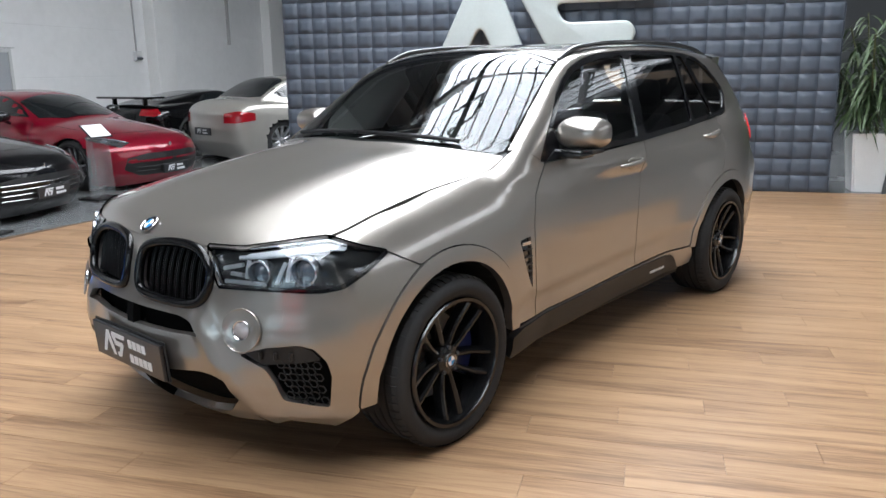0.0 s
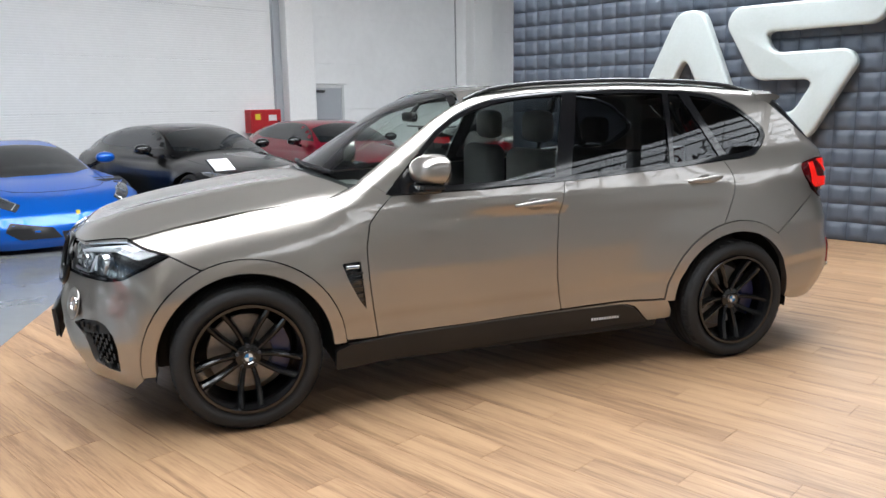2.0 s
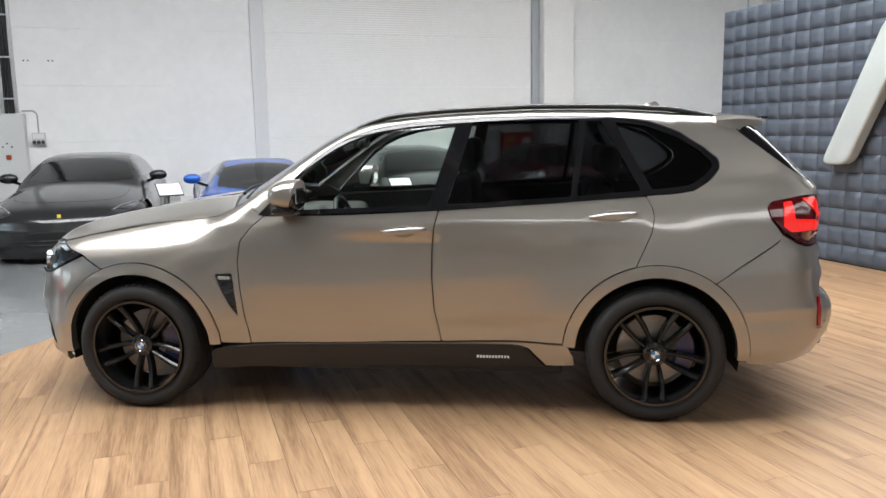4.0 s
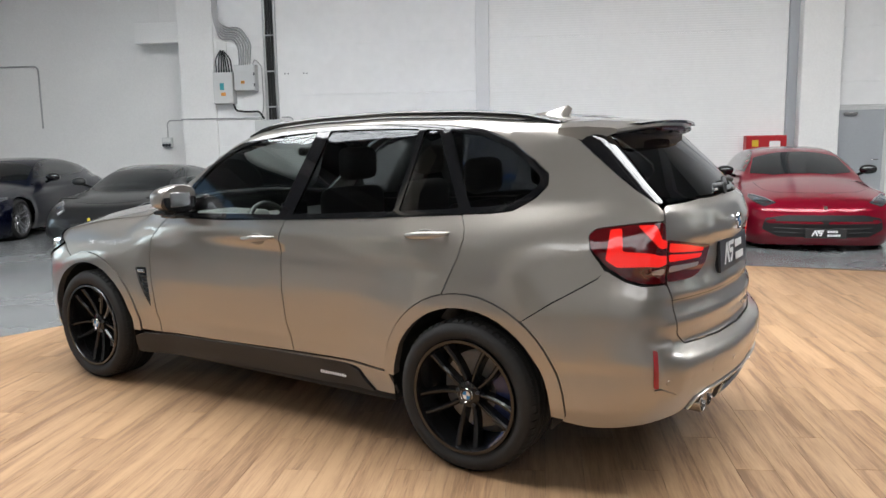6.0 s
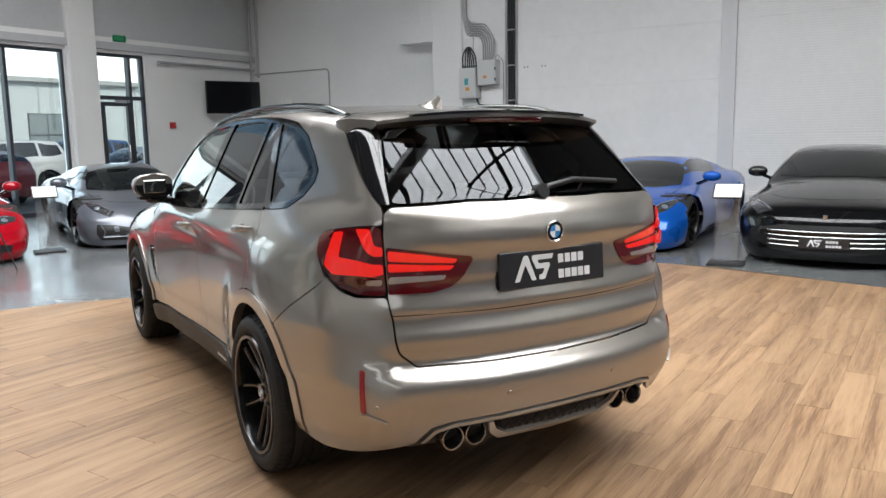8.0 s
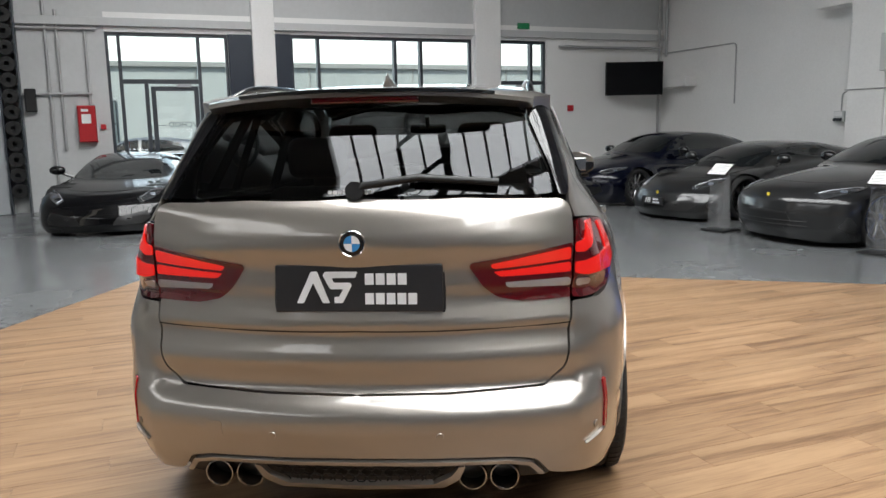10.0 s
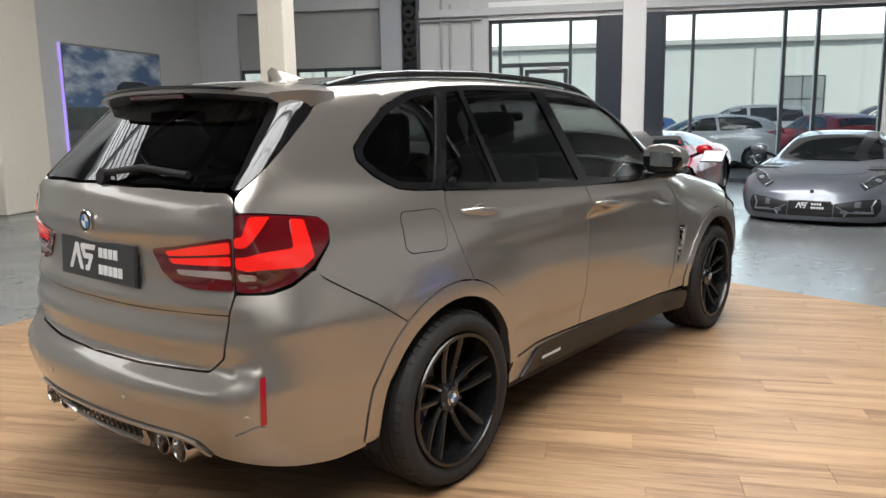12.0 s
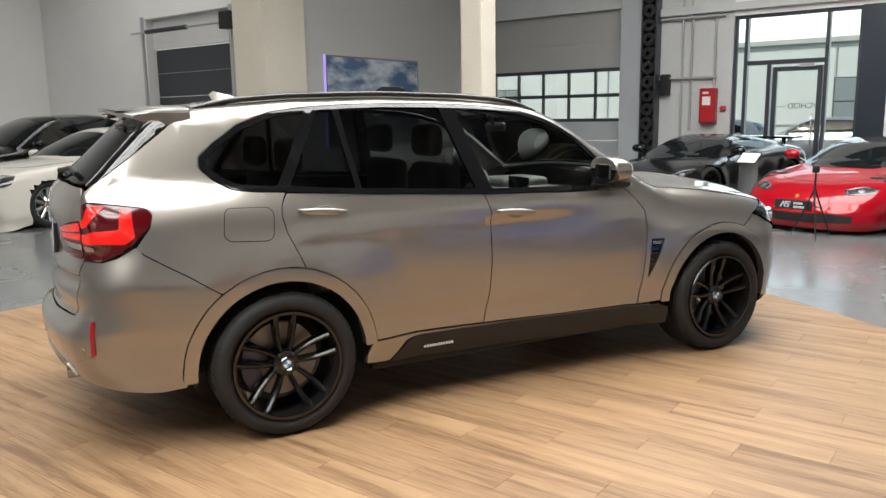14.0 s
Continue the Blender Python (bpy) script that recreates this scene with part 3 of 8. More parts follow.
def deck():
    bm = bmesh.new()
    bm.faces.new([bm.verts.new((x, y, -0.0045)) for x, y in DECK])
    bmesh.ops.recalc_face_normals(bm, faces=bm.faces[:])
    # dark brown sheet under the planks gives the joints their shadow by colour
    base = structure("floor_deck", bm, mat("joint_shadow_brown", (0.1, 0.06, 0.035), 0.8), "warm oak plank floor laid over the grey hall floor", "floor")
    w, ln, g = 0.179, 1.2, 0.0005
    area2 = sum(a[0] * b[1] - b[0] * a[1] for a, b in zip(DECK, DECK[1:] + DECK[:1]))
    ring = DECK if area2 > 0 else DECK[::-1]
    full = plank_mesh([(g, g), (w - g, g), (w - g, ln - g), (g, ln - g)])
    rest = []
    for i in range(-26, 33):
        x0 = 0.385 + i * w
        off = (-0.385 * i + 1.27) % ln
        for j in range(-6, 6):
            y0 = off + j * ln - 0.0
            piece = [(x0 + g, y0 + g), (x0 + w - g, y0 + g), (x0 + w - g, y0 + ln - g), (x0 + g, y0 + ln - g)]
            whole = piece
            for a, b in zip(ring, ring[1:] + ring[:1]):
                piece = clip(piece, a, b)
                if len(piece) < 3:
                    break
            if len(piece) < 3:
                continue
            inside = len(piece) == 4 and all(abs(p[0] - q[0]) + abs(p[1] - q[1]) < 1e-6 for p, q in zip(piece, whole))
            ob = new("plank", full if inside else plank_mesh([(x - x0, y - y0) for x, y in piece]))
            ob.parent = base
            ob.location = (x0, y0, 0)


deck()


# ---- padded display wall ----
def display_wall():
    X, Y0, Y1, H = 5.66, -3.13, 4.05, 3.08
    w = structure("wall_display", box(X, X + 0.42, Y0, Y1, 0, H, 0.01), mat("slate_blue_board", (0.05, 0.06, 0.08), 0.6), "free-standing slate-blue padded display wall", "display wall")
    cols, rows = 33, 15
    tw, th = (Y1 - Y0) / cols, H / rows
    n = 6
    bm = bmesh.new()
    grid = [[bm.verts.new((0, (i / n - 0.5) * (tw - 0.004), (j / n - 0.5) * (th - 0.004))) for j in range(n + 1)] for i in range(n + 1)]
    for i in range(n + 1):
        for j in range(n + 1):
            u, v = abs(2 * i / n - 1), abs(2 * j / n - 1)
            grid[i][j].co.x = -0.034 * ((1 - u ** 4) * (1 - v ** 4)) ** 0.5 - 0.001
    for i in range(n):
        for j in range(n):
            bm.faces.new((grid[i][j], grid[i][j + 1], grid[i + 1][j + 1], grid[i + 1][j]))
    bmesh.ops.recalc_face_normals(bm, faces=bm.faces[:])
    if bm.faces[0].normal.x > 0:
        bmesh.ops.reverse_faces(bm, faces=bm.faces[:])
    me = bpy.data.meshes.new("padded_tile")
    bm.to_mesh(me)
    bm.free()
    me.shade_smooth()
    me.materials.append(PAD)
    far = bmesh.new()
    for c in range(cols):
        for r in range(rows):
            m = Matrix.Translation((X, Y0 + (c + 0.5) * tw, (r + 0.5) * th))
            if c < 20:
                ob = new("padded_tile", me)
                ob.parent = w
                ob.location = m.translation
            else:
                k = len(far.verts)
                far.from_mesh(me)
                far.verts.ensure_lookup_table()
                bmesh.ops.translate(far, vec=m.translation, verts=far.verts[k:])
    tagged(part("padded_tile_field", far, PAD, w, smooth=180), kind="stuff")
    # side edges are padded too
    for y, s in ((Y0, -1), (Y1, 1)):
        for r in range(rows):
            part("edge_pad", box(X + 0.01, X + 0.41, y - 0.02 if s < 0 else y, y if s < 0 else y + 0.02, r * th + 0.004, (r + 1) * th - 0.004, 0.008), PAD, w)
    return X


def rounded(outline, r, n=5):
    pts = [Vector((*p, 0)) for p in outline]
    out = []
    for a, b, c in zip(pts[-1:] + pts[:-1], pts, pts[1:] + pts[:1]):
        rr = min(r, (a - b).length * 0.45, (c - b).length * 0.45)
        p, q = b + (a - b).normalized() * rr, b + (c - b).normalized() * rr
        out += [tuple(p.lerp(b, k / n).lerp(b.lerp(q, k / n), k / n))[:2] for k in range(n + 1)]
    return out


LOGO_A = [(0.19, 0.0), (0.55, 0.0), (1.05, 0.98), (1.53, 0.0), (1.89, 0.0), (1.26, 1.53), (0.94, 1.53)]
LOGO_5 = [(2.13, 0.0), (2.56, 0.0), (3.03, 0.85), (2.93, 0.99), (2.12, 0.98), (2.01, 1.21), (3.21, 1.22), (3.33, 1.52), (1.65, 1.52), (1.55, 1.33), (1.92, 0.67), (2.59, 0.67), (2.37, 0.30), (2.13, 0.30)]


def big_sign(X):
    sign = thing("wall_sign", "large white glossy letter sign standing off the padded wall", "sign")
    m = Matrix.Translation((X - 0.09, 2.25, 1.12)) @ Matrix(((0, 0, -1, 0), (-1, 0, 0, 0), (0, 1, 0, 0), (0, 0, 0, 1)))
    for name, line in (("letter_shape", LOGO_A), ("letter_shape", LOGO_5)):
        bm = bmesh.new()
        add_prism(bm, rounded(line, 0.13), 0.13)
        es = [e for e in bm.edges if abs(e.verts[0].co.z - 0.13) < 1e-5 and abs(e.verts[1].co.z - 0.13) < 1e-5]
        bmesh.ops.bevel(bm, geom=es, offset=0.035, segments=4, affect="EDGES", profile=0.5)
        bmesh.ops.transform(bm, matrix=m, verts=bm.verts[:])
        bmesh.ops.recalc_face_normals(bm, faces=bm.faces[:])
        part(name, bm, LETTER, sign, smooth=50)
    for y, z in ((1.9, 1.3), (0.55, 1.3), (1.15, 2.4), (-0.1, 1.3), (0.4, 2.5), (-0.8, 2.5)):
        bm = bmesh.new()
        add_cyl(bm, (X - 0.1, y, z), (X + 0.0, y, z), 0.012)
        part("spacer", bm, ALU, sign)


big_sign(display_wall())

# ---- car bodies: a smooth solid from a few section curves, cut into panels ----
from mathutils.geometry import delaunay_2d_cdt


def table(pairs, blur=3):
    """A smooth curve through (at, value) pairs."""
    a = np.array(pairs, float)
    xs = np.linspace(a[0, 0], a[-1, 0], 400)
    ys = np.interp(xs, a[:, 0], a[:, 1])
    k = max(int(blur * 4), 1)
    ker = np.hanning(2 * k + 3)[1:-1]
    pad = np.r_[np.full(k, ys[0]) - (ys[1] - ys[0]) * np.arange(k, 0, -1), ys, np.full(k, ys[-1]) + (ys[-1] - ys[-2]) * np.arange(1, k + 1)]
    sm = np.convolve(pad, ker / ker.sum(), "valid")
    return lambda v: np.interp(v, xs, sm)


def smax(a, b, k):
    h = np.maximum(k - np.abs(a - b), 0) / k
    return np.maximum(a, b) + h * h * k / 4


class Body:
    """A car's solid in its own frame: nose to -x, z up, symmetric in y."""

    def __init__(self, wide, nose, tail, top, roof, screen, back, wheels, waist=0.035, rise=0.03, g=(0.865, 1.13, 0.36, 0.25), spine=(-1.4, 1.6, 0.75),
                 curve=(0.33, 0.23), fillet=(0.09, 0.22, 0.2), flare=(0.03, 0.47, 0.62), zw=0.366, crown=0.07, taper=(0.045, 0.1), screen_bow=0.1, crease=None, tuck=0.05, nip=0.0, relief=None, soft=(0.16, 0.07, 0.035), arch=0.045):
        self.tuck, self.calm = tuck, table(tail, 11)
        self.nip, self.relief, self.soft, self.arch = nip, relief, soft, arch
        self.wide, self.nose, self.tail, self.top, self.roof = table(wide, 1.2), table(nose, 2), table(tail, 1.5), table(top, 6), table(roof, 6)
        self.screen, self.back, self.wheels, self.waist, self.rise, self.g, self.spine = screen, back, wheels, waist, rise, g, spine
        self.low = spine[2] - 0.15
        self.curve, self.fillet, self.flare, self.zw, self.crown, self.taper, self.bow, self.crease = curve, fillet, flare, zw, crown, taper, screen_bow, crease

    def f(self, x, y, z):
        ay = np.abs(y) + 1e-9
        w = self.wide(z - self.rise * x) * (1 - self.waist * np.exp(-(((x - 0.3) / 0.75) ** 2)))
        w = w - self.tuck * np.clip((x - 1.55) / 0.75, 0, 2) ** 2
        if self.nip:
            h = np.clip((z - 0.8) / 0.25, 0, 1)
            w = w - self.nip * h * h * (3 - 2 * h) * np.clip((x - 1.6) / 0.5, 0, 2) ** 2
        amt, r0, r1 = self.flare
        for xw in self.wheels:
            s = np.clip((r1 - np.hypot(x - xw, z - self.zw)) / (r1 - r0), 0, 1)
            w = w + amt * s * s * (3 - 2 * s)
        lid = z - (self.top(x) - self.crown * (ay / 0.75) ** 2.5 + (self.crease(x, ay) if self.crease else 0))
        front = self.nose(z) + self.curve[0] * ay**2.2 - x
        swell = self.relief(x, ay, z) if self.relief else 0.0
        front = front - np.where(x < 0, swell, 0.0)
        side = self.fillet[0] + 0.06 * np.clip((-0.6 - x) / 0.4, 0, 1) if self.relief else self.fillet[0]
        k = side + (self.fillet[1] - side) * np.clip((front - lid) / 0.3 + 0.5, 0, 1)
        low = smax(ay - w, smax(lid, front, 0.09), k)
        turn = np.clip((ay - 0.62) / 0.2, 0, 1)
        end = self.tail(z) + (self.calm(z) - self.tail(z)) * turn * turn * (3 - 2 * turn)
        low = smax(low, x - (end - self.curve[1] * ay**2.2) - np.where(x > 0, swell, 0.0), self.fillet[2])
        g0, zg, g1, g2 = self.g
        dz = np.maximum(z - zg, -0.06)
        gw = g0 - g1 * dz - g2 * dz * np.abs(dz) - self.taper[0] * np.clip(-x, 0, 2) ** 2 - self.taper[1] * np.clip((x - 1.0) / 1.1, 0, 2) ** 2
        (sx, sz, sl), (bx, bz, bl) = self.screen, self.back
        scr = (z - (sz + (x - sx) * sl) + self.bow * (ay / 0.7) ** 2) / math.hypot(1, sl)
        bck = (z - (bz + (bx - x) * bl) + self.bow * bl * (ay / 0.7) ** 2) / math.hypot(1, bl)
        roof = smax(z - (self.roof(x) - self.arch * (ay / 0.6) ** 3), scr, self.soft[0])
        up = smax(smax(smax(ay - gw, roof, self.soft[1]), bck, 0.05), (zg - 0.12) - z, 0.01)
        up = smax(up, x - (self.tail(zg + 0.07) - 0.02 - self.curve[1] * ay**2.2), 0.02)
        return -smax(-low, -up, self.soft[2])

    def cast(self, o, d, far=2.6):
        """Where rays from inside leave the solid."""
        lo, hi = np.full(len(o), 0.0), np.full(len(o), far)
        for _ in range(34):
            mid = (lo + hi) / 2
            p = o + d * mid[:, None]
            inside = self.f(p[:, 0], p[:, 1], p[:, 2]) < 0
            lo, hi = np.where(inside, mid, lo), np.where(inside, hi, mid)
        return o + d * lo[:, None]

    def normal(self, p):
        e = 1e-3
        n = np.stack([self.f(*(p + e * v).T) - self.f(*(p - e * v).T) for v in np.eye(3)], 1)
        return n / np.linalg.norm(n, axis=1, keepdims=True)

    def ray(self, q):
        """Rays for surface coordinates (u, b) on the y > 0 side."""
        ua, ub, z0 = self.spine
        u, el = q[:, 0], q[:, 1] / 0.9
        th = np.where(u < ua, (ua - u) / 0.9, np.where(u > ub, (u - ub) / 0.9, 0))
        sx = np.where(u < ua, -1.0, 1.0) * np.sin(th)
        d = np.stack([np.cos(el) * sx, np.cos(el) * np.cos(th), np.sin(el)], 1)
        o = np.stack([np.clip(u, ua, ub), 0 * u, 0 * u + z0], 1)
        return o, d

    def at(self, q):
        return self.cast(*self.ray(q))

    def coords(self, p):
        ua, ub, z0 = self.spine
        x, y, z = p.T
        dx = np.where(x < ua, ua - x, np.where(x > ub, x - ub, 0))
        th, dist = np.arctan2(dx, np.abs(y)), np.hypot(dx, y)
        u = np.where(x < ua, ua - th * 0.9, np.where(x > ub, ub + th * 0.9, x))
        return np.stack([u, np.arctan2(z - z0, dist) * 0.9], 1)

    def spots(self, pts):
        """Surface points from (view, a, b): s side (x, z), t top (x, y), f front (y, z), r rear (y, z)."""
        o, d = [], []
        for v, a, b in pts:
            if v == "s":
                o.append((a, 0, b)), d.append((0, 1, 0))
            elif v == "t":
                o.append((a, b, self.low)), d.append((0, 0, 1))
            elif v == "f":
                o.append((-1.0, a, b)), d.append((-1, 0, 0))
            else:
                o.append((1.3, a, b)), d.append((1, 0, 0))
        return self.cast(np.array(o, float), np.array(d, float))


def arc(xw, r, a0, a1, n=14, zw=0.366):
    return [("s", xw + r * math.cos(radians(a0 + (a1 - a0) * k / n)), zw + r * math.sin(radians(a0 + (a1 - a0) * k / n))) for k in range(n + 1)]


def dense(q, h):
    out = []
    for a, b in zip(q, np.roll(q, -1, 0)):
        n = max(int(np.ceil(np.linalg.norm(b - a) / h)), 1)
        out += [a + (b - a) * k / n for k in range(n)]
    return np.array(out)


def inside(q, poly):
    x, y = q[:, 0][:, None], q[:, 1][:, None]
    x0, y0 = poly[:, 0], poly[:, 1]
    x1, y1 = np.roll(x0, -1), np.roll(y0, -1)
    cross = ((y0 > y) != (y1 > y)) & (x < (x1 - x0) * (y - y0) / (y1 - y0 + 1e-12) + x0)
    return cross.sum(1) % 2 == 1


def shrink(q, d):
    a = q - np.roll(q, 1, 0)
    b = np.roll(q, -1, 0) - q
    n = np.stack([-(a + b)[:, 1], (a + b)[:, 0]], 1)
    n /= np.linalg.norm(n, axis=1, keepdims=True) + 1e-9
    area2 = np.sum(q[:, 0] * np.roll(q[:, 1], -1) - np.roll(q[:, 0], -1) * q[:, 1])
    return q + n * d * (1 if area2 > 0 else -1)


def soft_corners(q, r, n=3, sharp=None):
    out = []
    for i, (a, b, c) in enumerate(zip(np.roll(q, 1, 0), q, np.roll(q, -1, 0))):
        if sharp is not None and sharp[i]:
            out.append(b)
            continue
        la, lc = np.linalg.norm(a - b), np.linalg.norm(c - b)
        if min(la, lc) < 1e-6:
            continue
        rr = min(r, la * 0.45, lc * 0.45)
        p, s = b + (a - b) / la * rr, b + (c - b) / lc * rr
        out += [(1 - k / n) ** 2 * p + 2 * (k / n) * (1 - k / n) * b + (k / n) ** 2 * s for k in range(n + 1)]
    return np.array(out)


def sheet(body, outline, sides=(1,), holes=(), h=0.045, gap=0.003, off=0.0, rim=0.014, corner=0.012, plan=False, centre=False):
    """Mesh data of a panel: outline of spots, cut holes, rim turned inward. sides: 1 left as given (y > 0), -1 mirrored.
    plan: spread in (x, y) seen from above. centre: the outline touches the middle line and both halves are joined."""
    def flat(spec):
        p = body.spots(spec)
        return p[:, :2] if plan else body.coords(p)

    ring = flat(outline)
    if corner:
        on_line = None
        if centre:
            stop = (body.spine[0] - 0.45 * math.pi, body.spine[1] + 0.45 * math.pi)
            on_line = np.abs(ring[:, 1]) < 2e-3 if plan else (np.abs(ring[:, 0] - stop[0]) < 6e-3) | (np.abs(ring[:, 0] - stop[1]) < 6e-3)
        ring = soft_corners(ring, corner, 3, on_line)
    ring = dense(ring, h * 0.7)
    if gap:
        moved = shrink(ring, gap)
        if centre:
            keep = np.abs(ring[:, 1]) < 1e-3 if plan else np.zeros(len(ring), bool)
            if not plan:
                ends = (body.spine[0] - 0.9 * math.pi / 2, body.spine[1] + 0.9 * math.pi / 2)
                keep = (np.abs(ring[:, 0] - ends[0]) < 4e-3) | (np.abs(ring[:, 0] - ends[1]) < 4e-3)
            moved[keep] = ring[keep]
        ring = moved
    cuts = [dense(soft_corners(flat(hh), corner or 0.01), h * 0.6) for hh in holes]
    lo, hi = ring.min(0), ring.max(0)
    gx, gy = np.meshgrid(np.arange(lo[0] + h / 2, hi[0], h), np.arange(lo[1] + h / 2, hi[1], h * 0.9))
    gx = gx + (np.arange(gx.shape[0])[:, None] % 2) * h / 2
    pts = np.stack([gx.ravel(), gy.ravel()], 1)
    ok = inside(pts, ring)
    rims = np.concatenate([ring] + cuts)
    pts = pts[ok]
    if len(pts):
        near = np.array([np.min(np.hypot(*(rims - p).T)) for p in pts])
        pts = pts[near > 0.45 * h]
        for c in cuts:
            pts = pts[~inside(pts, c)]
    verts, edges = [], []
    for loop in [ring] + cuts:
        k = len(verts)
        verts += [Vector(p) for p in loop]
        edges += [(k + i, k + (i + 1) % len(loop)) for i in range(len(loop))]
    verts += [Vector(p) for p in pts]
    vq, _, tri, *_ = delaunay_2d_cdt(verts, edges, [], 0, 1e-7)
    vq = np.array([tuple(v) for v in vq])
    tri = np.array([t for t in tri if len(t) == 3])
    mids = vq[tri].mean(1)
    good = inside(mids, ring)
    for c in cuts:
        good &= ~inside(mids, c)
    tri = tri[good]
    if plan:
        p = body.cast(np.c_[vq, np.full(len(vq), body.low)], np.tile([0.0, 0, 1], (len(vq), 1)))
    else:
        p = body.at(vq)
    nrm = body.normal(p)
    p = p + nrm * off
    used = np.unique(tri)
    back = np.full(len(vq), -1)
    back[used] = np.arange(len(used))
    p, nrm, tri = p[used], nrm[used], back[tri]
    # outward winding
    fn = np.cross(p[tri[:, 1]] - p[tri[:, 0]], p[tri[:, 2]] - p[tri[:, 0]])
    bad = (fn * nrm[tri[:, 0]]).sum(1) < 0
    tri[bad] = tri[bad][:, ::-1]
    P, N, F = [], [], []
    base = 0
    for s in ((1, -1) if centre else sides):
        flip = np.array([1, s, 1])
        q, m = p * flip, nrm * flip
        t = tri if s > 0 else tri[:, ::-1]
        fs = [tuple(int(i) + base for i in a) for a in t]
        P += [q]
        N += [m]
        F += fs
        if rim:
            count = {}
            for a in t:
                for i, j in ((a[0], a[1]), (a[1], a[2]), (a[2], a[0])):
                    count[(int(i), int(j))] = count.get((int(i), int(j)), 0) + 1
            edge = [(i, j) for i, j in count if (j, i) not in count]
            if centre:
                edge = [(i, j) for i, j in edge if abs(q[i][1]) + abs(q[j][1]) > 4e-3]
            if edge:
                e = np.array(edge)
                out = np.cross(q[e[:, 1]] - q[e[:, 0]], m[e[:, 0]])
                out /= np.linalg.norm(out, axis=1, keepdims=True) + 1e-9
                k0 = base + len(q)
                P += [np.stack([q[e[:, 0]], q[e[:, 1]], q[e[:, 1]] - m[e[:, 1]] * rim, q[e[:, 0]] - m[e[:, 0]] * rim], 1).reshape(-1, 3)]
                N += [np.repeat(out, 4, 0)]
                F += [(k0 + 4 * i + 1, k0 + 4 * i, k0 + 4 * i + 3, k0 + 4 * i + 2) for i in range(len(e))]
                base += 4 * len(e)
        base += len(q)
    return np.concatenate(P), np.concatenate(N), F


def skin(name, body, outline, material, parent, label="", **how):
    P, N, F = sheet(body, outline, **how)
    me = bpy.data.meshes.new(name)
    me.from_pydata(P.tolist(), [], F)
    me.shade_smooth()
    me.normals_split_custom_set_from_vertices(N.tolist())
    me.materials.append(material)
    ob = new(name, me)
    ob.parent = parent
    if label:
        ob["label"] = label
    return ob


def pair(name, body, outline, material, parent, label="", **how):
    """The same panel on both sides, each an object of its own."""
    return [skin(name, body, outline, material, parent, label, sides=(s,), **how) for s in (-1, 1)]


def S(*pts):
    return [("s", a, b) for a, b in pts]


def T(*pts):
    return [("t", a, b) for a, b in pts]


def Fr(*pts):
    return [("f", a, b) for a, b in pts]


def Rr(*pts):
    return [("r", a, b) for a, b in pts]


